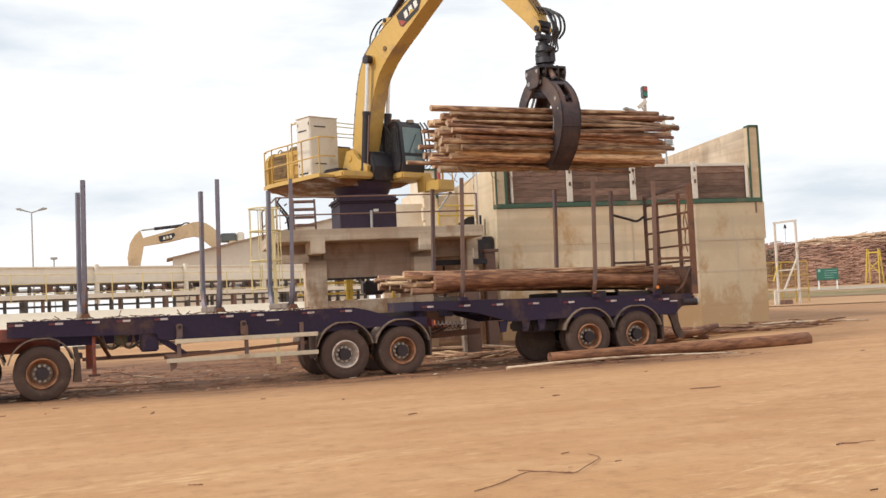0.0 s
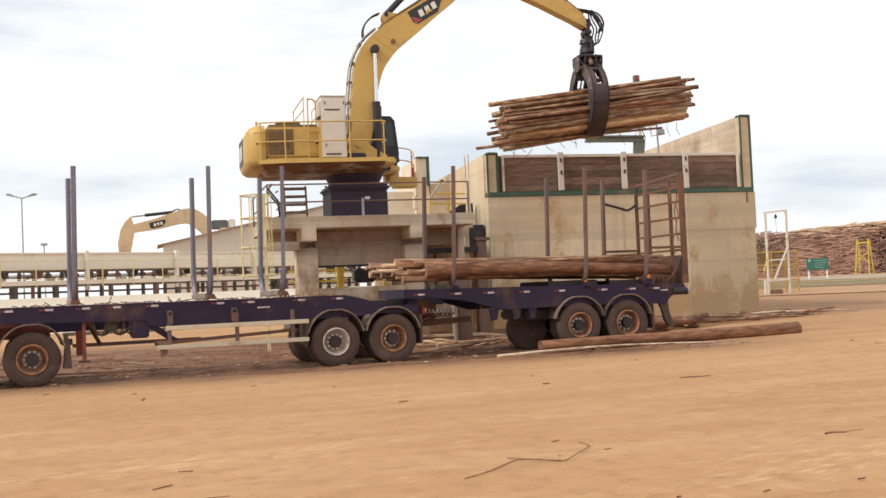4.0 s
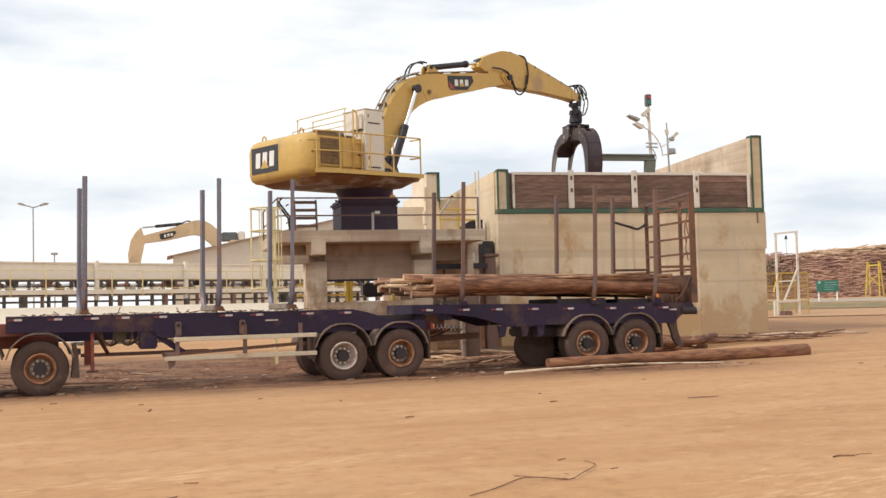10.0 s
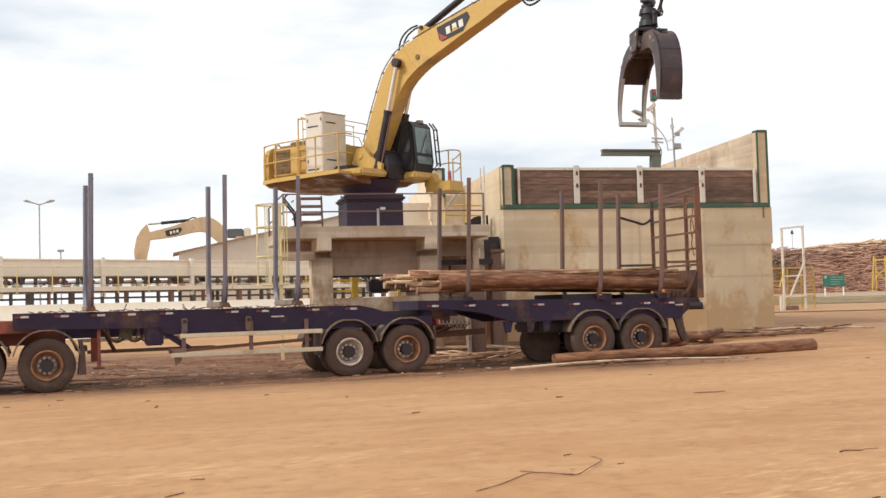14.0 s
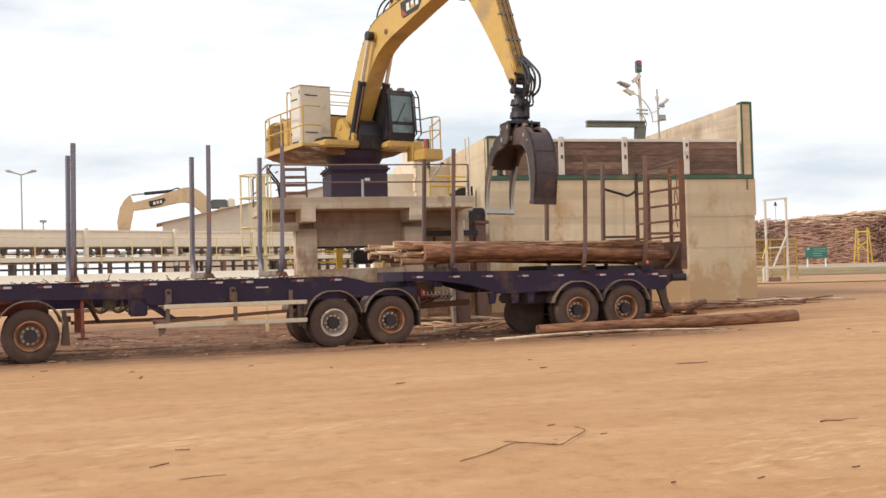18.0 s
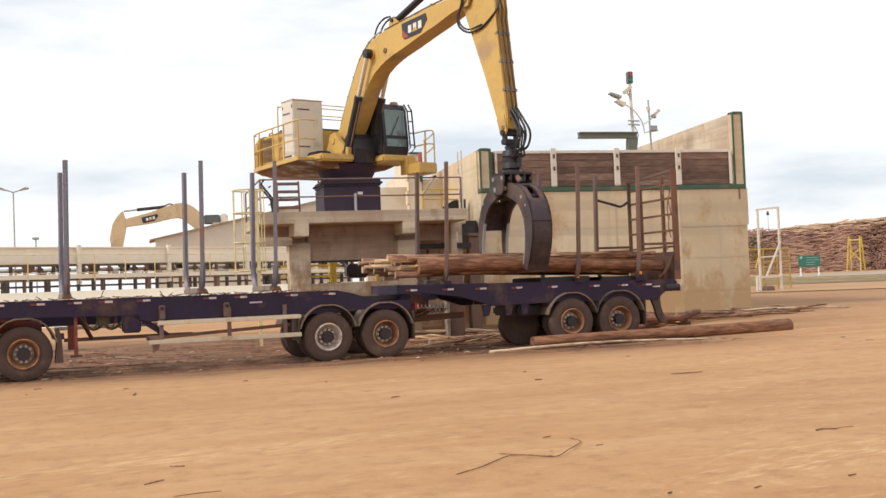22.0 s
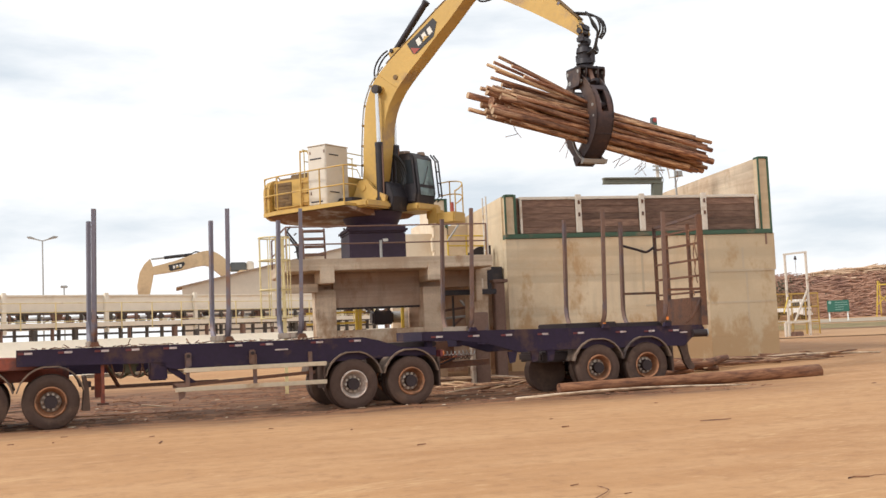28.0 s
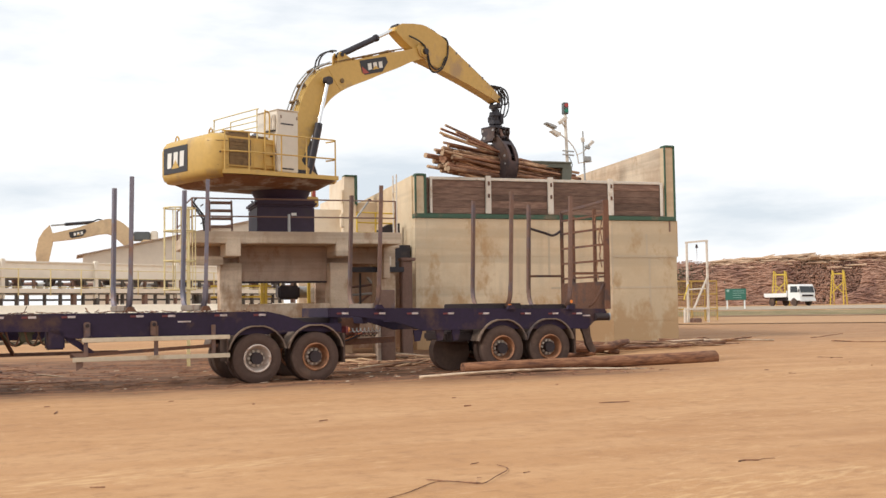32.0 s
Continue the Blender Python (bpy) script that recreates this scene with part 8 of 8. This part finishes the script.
# ---------------------------------------------------------------- movement
def curve(table, t):
    """Values of a table of rows (t, a, b, ...) at t, on a smooth curve without overshoot."""
    ts = [r[0] for r in table]
    if t <= ts[0]:
        return list(table[0][1:])
    if t >= ts[-1]:
        return list(table[-1][1:])
    i = max(k for k in range(len(ts)) if ts[k] <= t)
    h = ts[i + 1] - ts[i]
    u = (t - ts[i]) / h
    out = []
    for c in range(1, len(table[0])):
        y0, y1 = table[i][c], table[i + 1][c]
        d = (y1 - y0) / h

        def slope(k):
            if k <= 0 or k >= len(ts) - 1:
                return d
            a = (table[k][c] - table[k - 1][c]) / (ts[k] - ts[k - 1])
            b = (table[k + 1][c] - table[k][c]) / (ts[k + 1] - ts[k])
            return 0.0 if a * b <= 0 else 2 * a * b / (a + b)

        m0, m1 = slope(i), slope(i + 1)
        out.append((2 * u ** 3 - 3 * u * u + 1) * y0 + (u ** 3 - 2 * u * u + u) * h * m0 + (3 * u * u - 2 * u ** 3) * y1 + (u ** 3 - u * u) * h * m1)
    return out


def arm_points(t):
    s, b, a = (radians(v) for v in curve(ARM, t))
    jx, jz = FX + BOOM * math.cos(b), FZ + BOOM * math.sin(b)
    tx, tz = jx + STICK * math.cos(a), jz + STICK * math.sin(a)
    tip = Vector((CX + tx * math.cos(s), CY + tx * math.sin(s), tz))
    return s, b, a, (jx, jz), tip


def aim(p, q, y):
    """The pose at p whose z axis points at q, both in x and z."""
    return pose(p[0], y, p[1], 0, math.degrees(math.atan2(q[0] - p[0], q[1] - p[1])), 0)


def bundle_b_pose(t):
    rest = REAR @ pose(3.65, 1.2, 2.0, 0, 1.0, 0)
    if t <= 21.9:
        return rest
    *_, tip = arm_points(t)
    yaw, tilt, drop, slide = curve(HOLD_B, t)
    held = pose(tip.x, tip.y, tip.z - drop, 0, tilt, yaw) @ pose(slide, 0, 0)
    k = min(1.0, (t - 21.9) / 1.5)
    k = k * k * (3 - 2 * k)
    q = rest.to_quaternion().slerp(held.to_quaternion(), k)
    return Matrix.LocRotScale(rest.translation.lerp(held.translation, k), q, None)


def motions():
    times = [i * 0.25 for i in range(129)]
    arms = {t: arm_points(t) for t in times}
    walk(EXC, [(t, pose(CX, CY, 0, 0, 0, math.degrees(arms[t][0]))) for t in times])
    walk(BOOM_OB, [(t, pose(FX, 0, FZ, 0, -math.degrees(arms[t][1]), 0)) for t in times])
    walk(STICK_OB, [(t, pose(arms[t][3][0], 0, arms[t][3][1], 0, -math.degrees(arms[t][2]), 0)) for t in times])

    def on_boom(b, u, v):
        return FX + u * math.cos(b) - v * math.sin(b), FZ + u * math.sin(b) + v * math.cos(b)

    for key in ("near", "far"):
        barrel, piston, y = RAMS[key]
        foot = (0.68, 5.5)
        walk(barrel, [(t, aim(foot, on_boom(arms[t][1], 2.64, 1.24), y)) for t in times])
        walk(piston, [(t, aim(on_boom(arms[t][1], 2.64, 1.24), foot, y)) for t in times])
    barrel, piston, y = RAMS["stick"]

    def horn(t):
        (jx, jz), a = arms[t][3], arms[t][2]
        return jx - 1.12 * math.cos(a) - 0.34 * math.sin(a), jz - 1.12 * math.sin(a) + 0.34 * math.cos(a)

    walk(barrel, [(t, aim(on_boom(arms[t][1], 3.8, 1.56), horn(t), y)) for t in times])
    walk(piston, [(t, aim(horn(t), on_boom(arms[t][1], 3.8, 1.56), y)) for t in times])

    grabs = {t: curve(GRAB, t) for t in times}
    sight = Vector((-0.25, -0.97, 0))
    walk(GRAPPLE, [(t, Matrix.Translation(arms[t][4]) @ Matrix.Rotation(radians(grabs[t][3]), 4, sight) @ pose(0, 0, 0, 0, 0, grabs[t][0])) for t in times])
    walk(HANGER, [(t, pose(0, 0, 0, 0, 0, math.degrees(arms[t][0]) - grabs[t][0])) for t in times])
    spread = {t: (grabs[t][1] + 45.6, grabs[t][2] + 45.6) for t in times}
    walk(CLAW_A, [(t, pose(PIN_X, 0, PIN_Z, 0, -spread[t][0], 0)) for t in times])
    walk(CLAW_B, [(t, pose(-PIN_X, 0, PIN_Z, 0, spread[t][1], 0)) for t in times])

    def lug(t, s):
        w = radians(spread[t][0 if s > 0 else 1])
        x, z = CLAW_LUG
        return s * (PIN_X + x * math.cos(w) - z * math.sin(w)), PIN_Z + x * math.sin(w) + z * math.cos(w)

    for barrel, piston, s in CLAW_RAMS:
        top = (s * RAM_TOP[0], RAM_TOP[1])
        walk(barrel, [(t, aim(top, lug(t, s), 0)) for t in times])
        walk(piston, [(t, aim(lug(t, s), top, 0)) for t in times])

    rows = []
    for t in times:
        tip = arms[t][4]
        yaw, tilt = curve(HOLD_A, t)
        low = 2.71
        z = tip.z - low
        if t > 6.8:
            tip = arm_points(6.8)[4]
            z = max(3.75, tip.z - low - 4.9 * (t - 6.8) ** 2)
        rows.append((t, pose(tip.x, tip.y, z, 0, tilt, yaw) @ pose(0.15, 0, 0)))
    walk(BUNDLE_A, rows)
    walk(BUNDLE_B, [(t, bundle_b_pose(t)) for t in times])
    # the flat layer on the trailer is gathered into a round bundle
    rng = random.Random(9)
    order = sorted(range(len(LOGS_B)), key=lambda k: LOGS_B[k][1].translation.y)
    per = 22
    for n, k in enumerate(order):
        ob, m = LOGS_B[k]
        lane, layer = n * per // len(order), n % 3
        flat = Matrix.Translation((max(-0.45, min(0.45, m.translation.x)), -0.98 + lane * 1.96 / (per - 1) + rng.uniform(-0.02, 0.02), -0.16 + layer * 0.112 + rng.uniform(-0.015, 0.02)))
        flat = flat @ pose(0, 0, 0, 0, rng.gauss(0, 0.5), rng.gauss(0, 0.6)) @ STRAIGHT_B[k]
        if n == 0:  # the thickest stem lies foremost, thin poles on top of it
            ob.data = THICK_LOG
            flat, m = pose(0.36, -0.9, -0.09, 40, 0.4, 0.3), pose(0, 0.05, 0.02)
        elif n < 5:
            ob.data = LOGS[(1, 5, 7, 9)[n - 1]]
            flat = pose((0, -0.1, 0.2, -0.25, 0.1)[n], -0.84 + 0.09 * (n % 2), 0.07 + 0.025 * n, 70 * n, (0, 0.4, -0.5, 0.8, -0.3)[n], (0, 0.3, -0.6, 0.5, 0)[n])
        elif n % 6 == 2:  # ragged pale ends reach out at one end
            flat = Matrix.Translation((rng.uniform(-0.55, -0.15), 0, 0)) @ flat
        walk(ob, [(0.0, flat), (21.5, flat), (22.3, flat), (23.2, m), (24.0, m), (32.0, m)])
    for ob, lying, close, held in STRAYS_B:
        walk(ob, [(0.0, lying), (21.5, lying), (22.3, lying), (23.2, close), (24.0, close), (26.5, held), (32.0, held)])
    lorry = []
    for t, bearing, away, heading in LORRY_WAY:
        x, y = away * math.sin(radians(bearing)), away * math.cos(radians(bearing))
        lorry.append((t, pose(x, y, ground_z(x, y) + 0.03, 0, 0, heading)))
    walk(LORRY, lorry)


motions()
